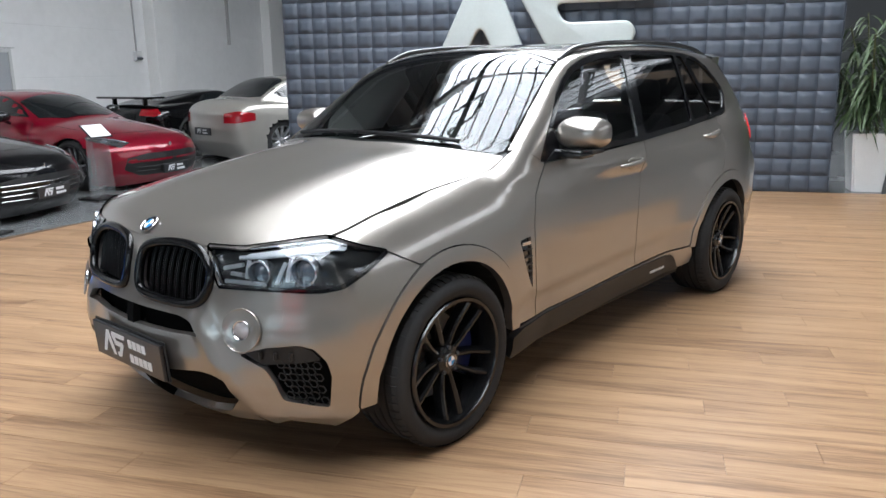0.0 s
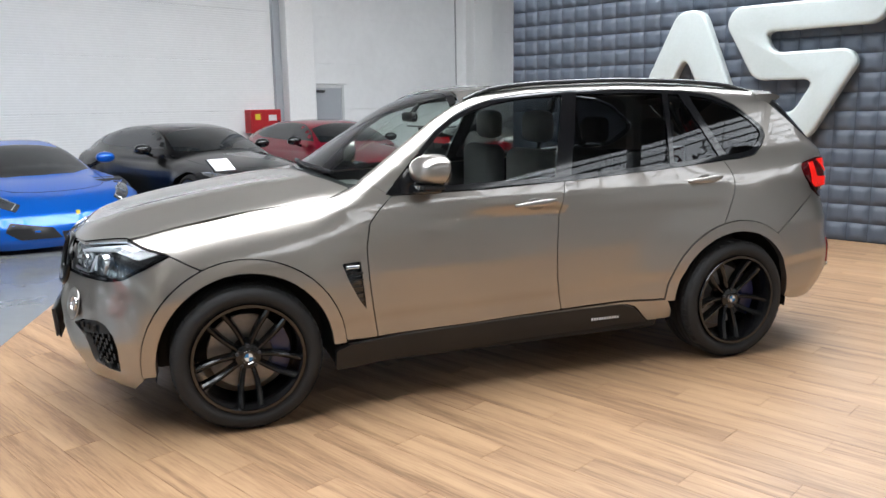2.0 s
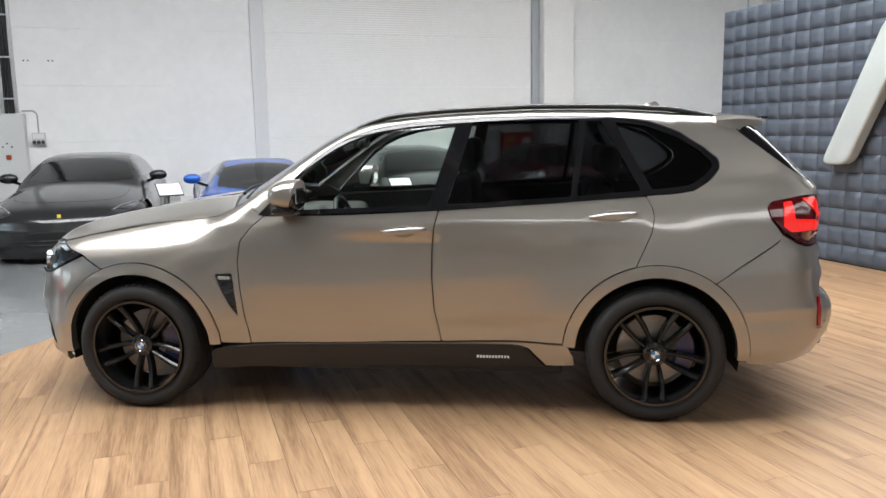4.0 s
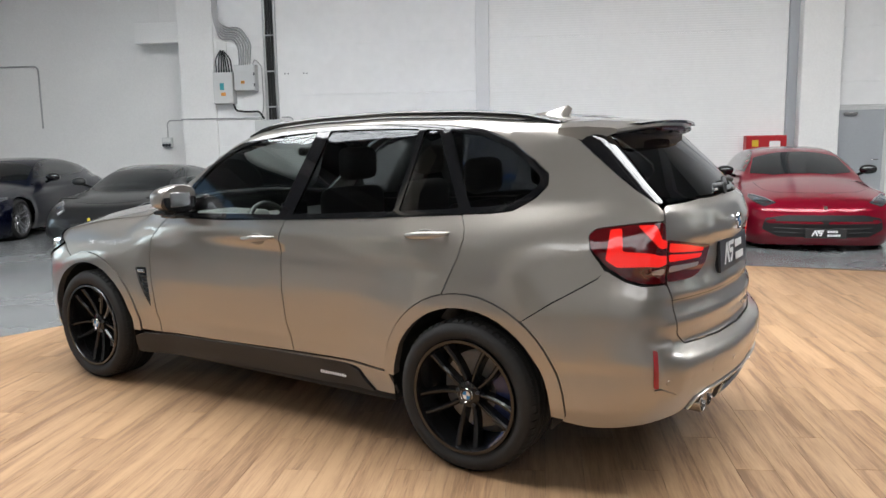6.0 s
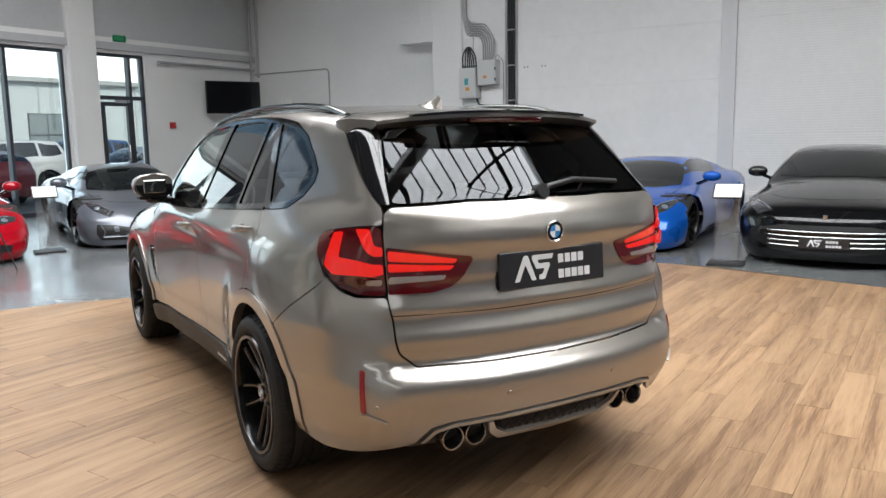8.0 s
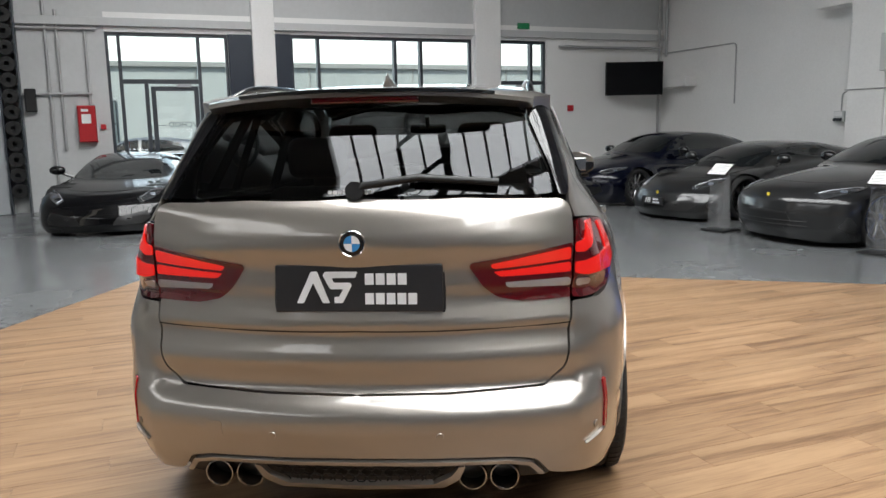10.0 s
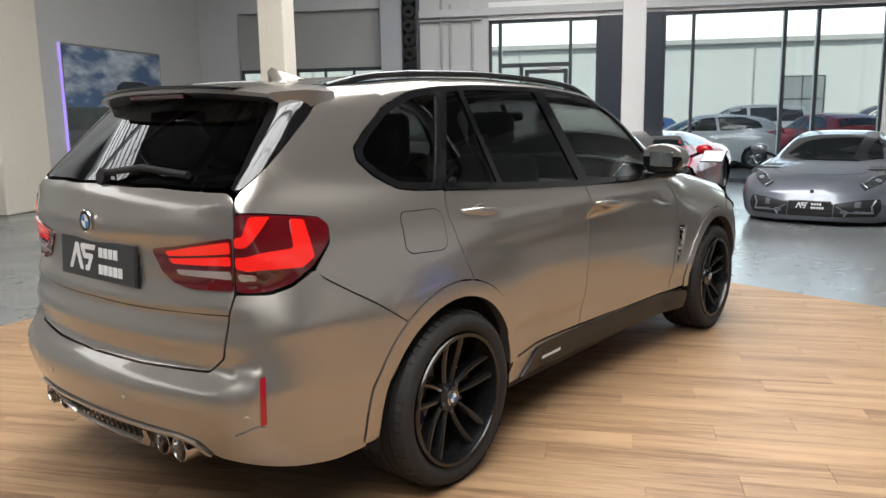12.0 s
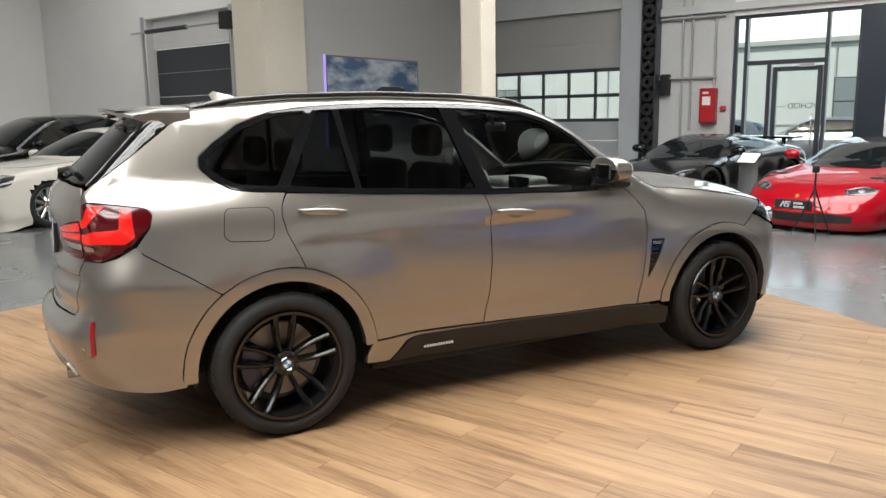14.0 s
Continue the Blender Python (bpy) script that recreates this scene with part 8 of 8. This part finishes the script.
# black camera tripod beside the red car
tri = thing("tripod", "small black folding tripod standing on the epoxy floor", "tripod", pose(-6.24, 0.99, -0.006))
for k in range(3):
    a = radians(20 + 120 * k)
    bm = bmesh.new()
    add_cyl(bm, (0, 0, 0.62), (0.27 * math.cos(a), 0.27 * math.sin(a), 0.0), 0.011, 0.008, 8)
    leg = part("leg", bm, BLACK_PLASTIC, tri)
    bm = bmesh.new()
    add_cyl(bm, (0.1 * math.cos(a), 0.1 * math.sin(a), 0.36), (0, 0, 0.42), 0.005, seg=6)
    part("brace", bm, BLACK_PLASTIC, leg)
bm = bmesh.new()
add_cyl(bm, (0, 0, 0.4), (0, 0, 0.84), 0.012, seg=10)
part("pole", bm, BLACK_PLASTIC, tri)
part("head", box(-0.03, 0.03, -0.04, 0.04, 0.82, 0.91, 0.012, 2), BLACK_PLASTIC, tri, smooth=60)

# red hose cabinet and grey door on the north wall
hose = thing("fire_hose_cabinet", "red steel fire hose cabinet on the white wall", "hose cabinet")
part("body", box(5.2, 5.94, NY - 0.24, NY - 0.012, 1.03, 1.51, 0.01), RED_PAINT, hose)
part("door", box(5.22, 5.92, NY - 0.255, NY - 0.242, 1.05, 1.49, 0.006), RED_PAINT, hose)
part("label", box(5.3, 5.42, NY - 0.258, NY - 0.2555, 1.3, 1.42), YELLOW, hose, "small yellow label")
part("label", box(5.62, 5.82, NY - 0.258, NY - 0.2555, 1.28, 1.4), PAPER, hose, "small white label")
part("latch", box(5.84, 5.88, NY - 0.272, NY - 0.255, 1.22, 1.28, 0.004), BLACK_PLASTIC, hose)
door = thing("door_3", "closed grey steel door in a white frame", "door", kind="structure")
part("door_leaf", box(6.93, 7.75, NY - 0.04, NY - 0.013, 0.02, 1.96, 0.004), STEEL_GREY, door)
for a, b, c, d in ((6.86, 6.93, 0.0, 2.03), (7.75, 7.82, 0.0, 2.03), (6.93, 7.75, 1.96, 2.03)):
    part("door_frame", box(a, b, NY - 0.06, NY - 0.013, c, d, 0.005), BOX_GREY, door)
part("closer", box(7.0, 7.24, NY - 0.1, NY - 0.041, 1.86, 1.92, 0.01), ALU, door, "silver door closer")
bm = bmesh.new()
add_tube(bm, bend([(7.66, NY - 0.04, 1.02), (7.66, NY - 0.09, 1.02), (7.53, NY - 0.09, 1.02)]), 0.01)
part("handle", bm, ALU, door, "lever handle", smooth=60)
part("header_strip", box(6.85, 7.9, NY - 0.07, NY - 0.013, 2.04, 2.06), BOX_GREY, door)


def wall_socket(x, z, y=NY - 0.012, double=True):
    so = thing("socket_box", "small grey wall socket box on a conduit", "socket", group="wall sockets")
    part("case", box(x - 0.11, x + 0.11, y - 0.09, y, z - 0.12, z + 0.1, 0.012, 2), BOX_GREY, so)
    for k in ((-0.07, 0.0, 0.07) if double else (0.0,)):
        bm = bmesh.new()
        add_cyl(bm, (x + k, y - 0.085, z - 0.06), (x + k, y - 0.12, z - 0.075), 0.03, seg=14)
        part("outlet", bm, DARK_STEEL if double else BOX_GREY, so)
    part("lid", box(x - 0.09, x + 0.09, y - 0.096, y - 0.088, z + 0.0, z + 0.08, 0.003), WHITE_PLASTIC, so)
    return so


def conduit(name, label, lines, r, material=None, seg=8):
    c = thing(name, label, "conduit")
    for pts in lines:
        bm = bmesh.new()
        add_tube(bm, bend(pts), r, seg)
        part("pipe", bm, material or CONDUIT, c, smooth=60)
    return c


def enclosure(name, label, x0, x1, z0, z1, y, d, lid_gap=0.012):
    e = thing(name, label, "electrical box")
    part("body", box(x0, x1, y - d, y, z0, z1, 0.008), BOX_GREY, e)
    part("door", box(x0 + 0.015, x1 - 0.015, y - d - 0.016, y - d - 0.001, z0 + lid_gap, z1 - lid_gap, 0.005), BOX_GREY, e)
    return e


YF = NY - 0.012
b1 = enclosure("electrical_box", "light grey switch box with teal and orange stickers", -5.42, -5.0, 2.34, 2.98, YF, 0.22)
part("sticker", box(-5.27, -5.18, YF - 0.239, YF - 0.2365, 2.62, 2.76), TEAL, b1, "teal sticker")
part("sticker", box(-5.25, -5.15, YF - 0.239, YF - 0.2365, 2.5, 2.57), ORANGE, b1, "orange warning sticker")
for k in range(7):
    part("cable_gland", box(-5.39 + 0.055 * k, -5.365 + 0.055 * k, YF - 0.13, YF - 0.09, 2.98, 3.04, 0.004), DARK_STEEL, b1)
b2 = enclosure("electrical_box", "light grey fuse box with an orange sticker", -4.97, -4.52, 2.6, 3.12, YF, 0.2)
part("rail", box(-4.97, -4.52, YF - 0.23, YF - 0.2, 2.985, 3.0), BOX_GREY, b2)
part("sticker", box(-4.82, -4.74, YF - 0.219, YF - 0.2165, 2.74, 2.8), ORANGE, b2, "orange warning sticker")
for z in (2.68, 2.9):
    part("hinge", box(-4.55, -4.525, YF - 0.222, YF - 0.2, z, z + 0.06, 0.004), DARK_STEEL, b2)
part("cover", box(-5.38, -5.17, YF - 0.03, YF, 3.38, 3.62), WHITE_PLASTIC, b1, "white cover plate over the cable entry")
b3 = enclosure("distribution_cabinet", "tall light grey distribution cabinet standing by the wall", -4.56, -4.0, 0.02, 2.0, YF, 0.24)
part("plinth", box(-4.56, -4.0, YF - 0.23, YF, -0.006, 0.02), DARK_STEEL, b3)
part("switch", box(-4.32, -4.24, YF - 0.285, YF - 0.257, 1.2, 1.28, 0.006), mat("red_switch", (0.4, 0.06, 0.03), 0.4), b3, "red main switch")
for k in range(3):
    bm = bmesh.new()
    add_cyl(bm, (-4.36 + 0.07 * k, YF - 0.25, 1.42 + 0.06 * (k == 1)), (-4.36 + 0.07 * k, YF - 0.275, 1.42 + 0.06 * (k == 1)), 0.014, seg=10)
    part("pilot_lamp", bm, DARK_STEEL, b3)
# loops of black cable above the first box
loops = thing("cable_loops", "bundle of black cables looping into the switch box", "cables")
for k in range(7):
    bm = bmesh.new()
    x = -5.378 + 0.055 * k
    top = 3.4 + 0.03 * math.sin(k * 2.1)
    add_tube(bm, bend([(x, YF - 0.11, 3.03), (x + 0.02 * math.sin(k), YF - 0.13, 3.25), (-5.3 + 0.018 * k, YF - 0.1, top), (-5.3 + 0.015 * k, YF - 0.02, top)]), 0.014, 6)
    part("cable", bm, BLACK_CABLE, loops, smooth=60)
# parallel conduits from above, bending over into the second box
lines = []
for k in range(6):
    dz = 0.045 * k
    lines.append([(-5.42 + 0.02 * k, YF - 0.05 - 0.012 * k, HALL_H - 0.1), (-5.42 + 0.02 * k, YF - 0.05, 4.1 - dz * 0.4), (-5.3 + 0.03 * k, YF - 0.05, 3.66 + dz), (-5.0 + 0.03 * k, YF - 0.05, 3.66 + dz), (-4.9 + 0.055 * k, YF - 0.06, 3.5 + dz * 0.3), (-4.9 + 0.045 * k, YF - 0.06, 3.12)])
conduit("conduit_bundle", "bundle of grey conduits curving down into the fuse box", lines, 0.016)
# dark cable tray
tray = thing("cable_tray", "vertical galvanised cable tray with thick black cables", "cable tray")
part("tray", box(-4.36, -4.1, YF - 0.015, YF - 0.001, 2.0, HALL_H - 0.05), GALV, tray)
for x in (-4.36, -4.1):
    part("tray_side", box(x - 0.006, x + 0.006, YF - 0.07, YF - 0.015, 2.0, HALL_H - 0.05), GALV, tray)
for k in range(3):
    bm = bmesh.new()
    x = -4.29 + 0.055 * k
    add_tube(bm, [(x + 0.006 * math.sin(i * 1.7 + k), YF - 0.045, 1.99 + i * 0.6) for i in range(10)], 0.027, 8)
    part("cable", bm, BLACK_CABLE, tray, smooth=60)
for k in range(7):
    part("tie", box(-4.35, -4.11, YF - 0.08, YF - 0.074, 2.25 + 0.72 * k, 2.28 + 0.72 * k), GALV, tray)
conduit("wall_conduit", "thin grey conduits along the wall joining the sockets", [
    [(-6.9, 11.43, 1.68), (-6.9, 11.43, 2.05), (-6.22, 11.43, 2.05)], [(-6.24, NY - 0.066, 2.05), (-4.4, NY - 0.066, 2.05)],
    [(-4.05, NY - 0.03, 2.05), (-3.81, NY - 0.03, 2.05), (-3.81, NY - 0.03, 1.62)]], 0.013)
conduit("black_cable", "black cable from the switch box to the tray", [[(-5.05, YF - 0.1, 2.34), (-5.0, YF - 0.1, 2.2), (-4.75, YF - 0.1, 2.17), (-4.5, YF - 0.08, 2.18), (-4.42, YF - 0.06, 2.02)]], 0.02, BLACK_CABLE)
conduit("grey_cable", "thin grey cable from the fuse box down to the cabinet", [[(-4.6, YF - 0.1, 3.12), (-4.55, YF - 0.1, 3.24), (-4.42, YF - 0.06, 3.1), (-4.42, YF - 0.04, 2.3), (-4.48, YF - 0.05, 2.0)]], 0.011)
wall_socket(-3.81, 1.56)
wall_socket(-6.9, 1.58, 11.44)
wall_socket(11.65, 1.95, NY - 0.012)
conduit("wall_conduit", "thin grey conduit dropping to a wall socket", [[(11.6, NY - 0.03, 7.3), (11.65, NY - 0.03, 2.05)]], 0.02)
conduit("wall_conduit", "thin grey conduits high on the wall", [[(15.9, NY - 0.03, 7.3), (15.9, NY - 0.03, 2.3)], [(16.0, NY - 0.03, 7.3), (16.0, NY - 0.03, 2.3)]], 0.025)
for x in (-3.95, -3.88, -3.55, -3.48):
    tagged(part("anchor_hole", box(x - 0.012, x + 0.012, YF - 0.003, YF + 0.0, 2.92, 2.945), DARK_STEEL), "small dark drilled hole in the wall panel", "hole", group="drilled holes")

# north-west corner: screen, pipes, exit sign
tv = thing("wall_screen", "large dark wall screen on an arm in the corner", "screen", pose(-12.05, 10.2, 2.84, 0, 0, 68))
part("panel", box(-0.72, 0.72, -0.035, 0.015, -0.62, 0.2, 0.01), BLACK_PLASTIC, tv)
part("glass", box(-0.7, 0.7, -0.042, -0.036, -0.6, 0.18), GLOSS_BLACK, tv, "dark blue-black glass")
part("arm", box(-0.05, 0.05, 0.015, 0.6, -0.05, 0.05, 0.006), DARK_STEEL, tv)
conduit("wall_conduit", "grey conduit along the corner wall and down", [[(-12.5, 11.42, 3.3), (-9.85, 11.42, 3.3), (-9.85, 11.42, 1.93)]], 0.018)
conduit("corner_pipes", "grey pipes rising in the hall corner", [[(-12.45, 11.25, 0.0), (-12.45, 11.25, 7.3)], [(-12.3, 11.35, 3.2), (-12.3, 11.35, 7.3)], [(-12.5, 8.3, 3.42), (-12.5, 11.1, 3.42), (-12.4, 11.3, 3.42)]], 0.035)
tagged(part("exit_sign", box(WX + 0.0, WX + 0.03, 7.2, 7.52, 3.62 + 0.2, 3.96, 0.004), mat("exit_green", (0.02, 0.25, 0.1), 0.4)), "small green exit sign over the glass bay", "sign")
tagged(part("call_point", box(WX, WX + 0.06, 8.6, 8.75, 1.85, 2.0, 0.008), RED_PAINT), "small red fire alarm call point on the wall", "alarm button")

# front wall beside the gate: extinguisher cabinet, pipes, cable chain
ext = thing("extinguisher_cabinet", "tall red fire extinguisher cabinet on the wall", "fire cabinet")
part("body", box(WX, WX + 0.2, -2.6, -2.27, 1.35, 2.07, 0.01), RED_PAINT, ext)
part("door", box(WX + 0.201, WX + 0.215, -2.58, -2.29, 1.37, 2.05, 0.005), RED_PAINT, ext)
part("label", box(WX + 0.216, WX + 0.218, -2.53, -2.36, 1.72, 1.9), PAPER, ext, "white label")
part("label", box(WX + 0.216, WX + 0.218, -2.53, -2.4, 1.95, 2.0), PAPER, ext, "white label")
tagged(part("call_point", box(WX, WX + 0.05, -2.2, -2.1, 1.6, 1.7, 0.006), RED_PAINT), "small red fire alarm call point on the wall", "alarm button")
conduit("wall_pipes", "pale grey pipes on the wall beside the gate", [
    [(WX + 0.05, -2.85, 1.2), (WX + 0.05, -2.85, 3.9)], [(WX + 0.05, -3.05, 0.4), (WX + 0.05, -3.05, 4.8)], [(WX + 0.06, -3.85, 2.3), (WX + 0.06, -2.3, 2.3)],
    [(WX + 0.07, -3.85, 3.55), (WX + 0.07, -2.15, 3.55)], [(WX + 0.05, -2.35, 2.07), (WX + 0.05, -2.35, 3.5)]], 0.03, CONDUIT)
tagged(part("valve_block", box(WX + 0.0, WX + 0.14, -3.5, -3.3, 1.95, 2.4, 0.02), BLACK_PLASTIC), "black valve block on the wall pipes", "valve")
for x in (-3.56, -3.88):
    tagged(part("rack_post", box(WX + 0.02, WX + 0.3, x - 0.015, x + 0.015, 0, 5.0), DARK_STEEL), "dark steel rack post carrying hose reels", "rack")
for k in range(15):
    z = 0.25 + 0.3 * k
    r = thing("hose_reel", "black hose reel stacked on a wall rack", "reel", group="reels stacked by the gate")
    bm = bmesh.new()
    add_lathe(bm, [(0.05, -0.09), (0.14, -0.09), (0.14, -0.07), (0.1, -0.06), (0.1, 0.06), (0.14, 0.07), (0.14, 0.09), (0.05, 0.09)], 20, Matrix.Translation((WX + 0.22, -3.72, z + 0.2)) @ Matrix.Rotation(radians(90), 4, "Y"))
    part("drum", bm, BLACK_PLASTIC, r, smooth=40)
    bm = bmesh.new()
    for i in range(4):
        add_lathe(bm, [(0.115, -0.055 + 0.03 * i), (0.13, -0.04 + 0.03 * i), (0.115, -0.026 + 0.03 * i)], 18, Matrix.Translation((WX + 0.22, -3.72, z + 0.2)) @ Matrix.Rotation(radians(90), 4, "Y"))
    part("wound_hose", bm, BLACK_CABLE, r, smooth=60)
    part("bracket", box(WX, WX + 0.14, -3.78, -3.66, z + 0.14, z + 0.26, 0.005), DARK_STEEL, r)

# banner, dispenser and small box in the south-west corner
def cloudy(name):
    """Printed sky: blue with drifting white cloud."""
    m = mat(name, (0.2, 0.3, 0.42), 0.5)
    t = m.node_tree
    co, mp, nz, rp = t.nodes.new("ShaderNodeTexCoord"), t.nodes.new("ShaderNodeMapping"), t.nodes.new("ShaderNodeTexNoise"), t.nodes.new("ShaderNodeValToRGB")
    mp.inputs["Scale"].default_value = (1.0, 1.0, 2.2)
    nz.inputs["Scale"].default_value, nz.inputs["Detail"].default_value = 1.6, 7
    e = rp.color_ramp.elements
    e[0].position, e[0].color = 0.42, (0.07, 0.13, 0.24, 1)
    e[1].position, e[1].color = 0.66, (0.55, 0.6, 0.66, 1)
    t.links.new(co.outputs["Object"], mp.inputs["Vector"])
    t.links.new(mp.outputs[0], nz.inputs["Vector"])
    t.links.new(nz.outputs["Fac"], rp.inputs[0])
    t.links.new(rp.outputs[0], t.nodes["Principled BSDF"].inputs["Base Color"])
    return m


SKYB = cloudy("banner_sky")
banner = thing("banner", "printed banner of a cloudy sky and road, violet lit edge", "banner")
part("frame", box(-10.83, -7.7, -8.998, -8.96, 0.93, 2.9, 0.006), ALU, banner)
part("printed_sky", box(-10.79, -7.74, -8.959, -8.955, 1.75, 2.86), SKYB, banner)
part("printed_road", box(-10.79, -7.74, -8.959, -8.955, 0.97, 1.33), mat("banner_road", (0.12, 0.12, 0.125), 0.5, var=0.2, big=2), banner)
part("printed_treeline", box(-10.79, -7.74, -8.959, -8.955, 1.33, 1.75), mat("banner_trees", (0.07, 0.085, 0.08), 0.5, var=0.5, big=3), banner)
flat = Matrix(((1, 0, 0, 0), (0, 0, -1, -8.951), (0, 1, 0, 0), (0, 0, 0, 1)))
bm = bmesh.new()
add_prism(bm, rounded([(-10.65, 1.22), (-10.65, 1.75), (-10.5, 1.85), (-10.35, 2.2), (-10.1, 2.27), (-9.45, 2.27), (-9.25, 2.18), (-9.1, 1.85), (-8.98, 1.75), (-8.98, 1.22)], 0.06, 3), 0.003, flat)
printed = part("printed_car", bm, mat("banner_car", (0.035, 0.04, 0.05), 0.5, var=0.4, big=3), banner, "plain dark vehicle shape")
bm = bmesh.new()
add_prism(bm, rounded([(-10.38, 1.86), (-10.26, 2.16), (-9.34, 2.16), (-9.22, 1.86)], 0.05, 3), 0.0045, flat)
part("printed_glass", bm, mat("banner_glass", (0.13, 0.16, 0.19), 0.5, var=0.3, big=3), printed)
for x in (-10.5, -9.35):
    part("printed_lamp", box(x, x + 0.22, -8.957, -8.9455, 1.6, 1.68), mat("banner_cloud", (0.5, 0.55, 0.6), 0.5, var=0.3, big=4), printed)
bm = bmesh.new()
add_prism(bm, [(-8.1, 0.98), (-7.95, 0.98), (-8.6, 1.33), (-8.66, 1.33)], 0.002, Matrix(((1, 0, 0, 0), (0, 0, -1, -8.952), (0, 1, 0, 0), (0, 0, 0, 1))))
part("printed_lane_line", bm, PAPER, banner)
part("light_edge", box(-7.699, -7.68, -8.998, -8.955, 0.93, 2.9), mat("violet_light_strip", (0.3, 0.2, 0.6), 0.4, emit=(0.42, 0.3, 1.0), power=0.9), banner, "violet lit edge")
disp = thing("wall_dispenser", "white wall dispenser box under the banner wall", "dispenser")
part("case", box(-11.85, -11.43, -8.998, -8.82, 0.91, 1.59, 0.02), WHITE_PLASTIC, disp)
part("window", box(-11.75, -11.53, -8.82, -8.815, 1.3, 1.42), GLOSS_BLACK, disp)
tagged(part("control_box", box(-6.3, -6.2, -10.02, -9.85, 1.4, 1.65, 0.008), DARK_STEEL), "small dark gate control box on the pier", "control box")

# plant beside the upholstered wall
pl = thing("potted_plant", "tall leafy palm in a tapered white lacquered planter", "plant", pose(6.0, -3.62, -0.006))
bm = bmesh.new()
lo = [(-0.17, -0.17), (0.17, -0.17), (0.17, 0.17), (-0.17, 0.17)]
rings = [[bm.verts.new((x * s, y * s, z)) for x, y in lo] for s, z in ((1.0, 0.0), (1.38, 0.72), (1.28, 0.725), (1.24, 0.62))]
for a, b in zip(rings, rings[1:]):
    for k in range(4):
        bm.faces.new((a[k], a[(k + 1) % 4], b[(k + 1) % 4], b[k]))
bm.faces.new(rings[0][::-1])
bmesh.ops.bevel(bm, geom=[e for e in bm.edges if abs(e.verts[0].co.z - e.verts[1].co.z) > 0.3], offset=0.02, segments=2, affect="EDGES")
bmesh.ops.recalc_face_normals(bm, faces=bm.faces[:])
part("planter", bm, TERRA, pl, "tapered white planter")
part("soil", box(-0.2, 0.2, -0.2, 0.2, 0.55, 0.64), mat("potting_soil", (0.03, 0.022, 0.016), 0.9, var=0.3, fine=60, bump=0.4), pl)
rp_ = random.Random(8)
for k in range(9):
    a, lean = rp_.uniform(0, 6.28), rp_.uniform(0.1, 0.42)
    hgt = rp_.uniform(1.5, 2.35)
    stem = [Vector((0.08 * math.cos(a) + lean * math.cos(a) * t**1.6, 0.08 * math.sin(a) + lean * math.sin(a) * t**1.6, 0.62 + (hgt - 0.62) * t)) for t in np.linspace(0, 1, 8)]
    bm = bmesh.new()
    add_tube(bm, stem, 0.012, 6)
    st = part("stem", bm, mat("cane_green", (0.09, 0.1, 0.04), 0.5, var=0.2), pl, smooth=60)
    bm = bmesh.new()
    for i in range(46):
        t = rp_.uniform(0.3, 1.0)
        base = stem[min(int(t * 7), 6)].lerp(stem[min(int(t * 7) + 1, 7)], t * 7 % 1)
        b = rp_.uniform(0, 6.28)
        d = Vector((math.cos(b), math.sin(b), 0))
        ln, w, up = rp_.uniform(0.28, 0.5), rp_.uniform(0.012, 0.02), rp_.uniform(0.1, 0.7)
        side = Vector((-d.y, d.x, 0))
        prev = None
        for q in range(5):
            u = q / 4
            c = base + d * ln * u + Vector((0, 0, ln * (up * u - 1.05 * u * u)))
            ww = w * (0.25 + 1.6 * u * (1 - u) * 2) * (1 if q < 4 else 0.1)
            row = [bm.verts.new(c - side * ww), bm.verts.new(c + Vector((0, 0, -0.004))), bm.verts.new(c + side * ww)]
            if prev:
                bm.faces.new((prev[0], prev[1], row[1], row[0]))
                bm.faces.new((prev[1], prev[2], row[2], row[1]))
            prev = row
    lf = part("leaves", bm, LEAF, st, "long narrow drooping leaves", smooth=180)
    lf["kind"] = "stuff"
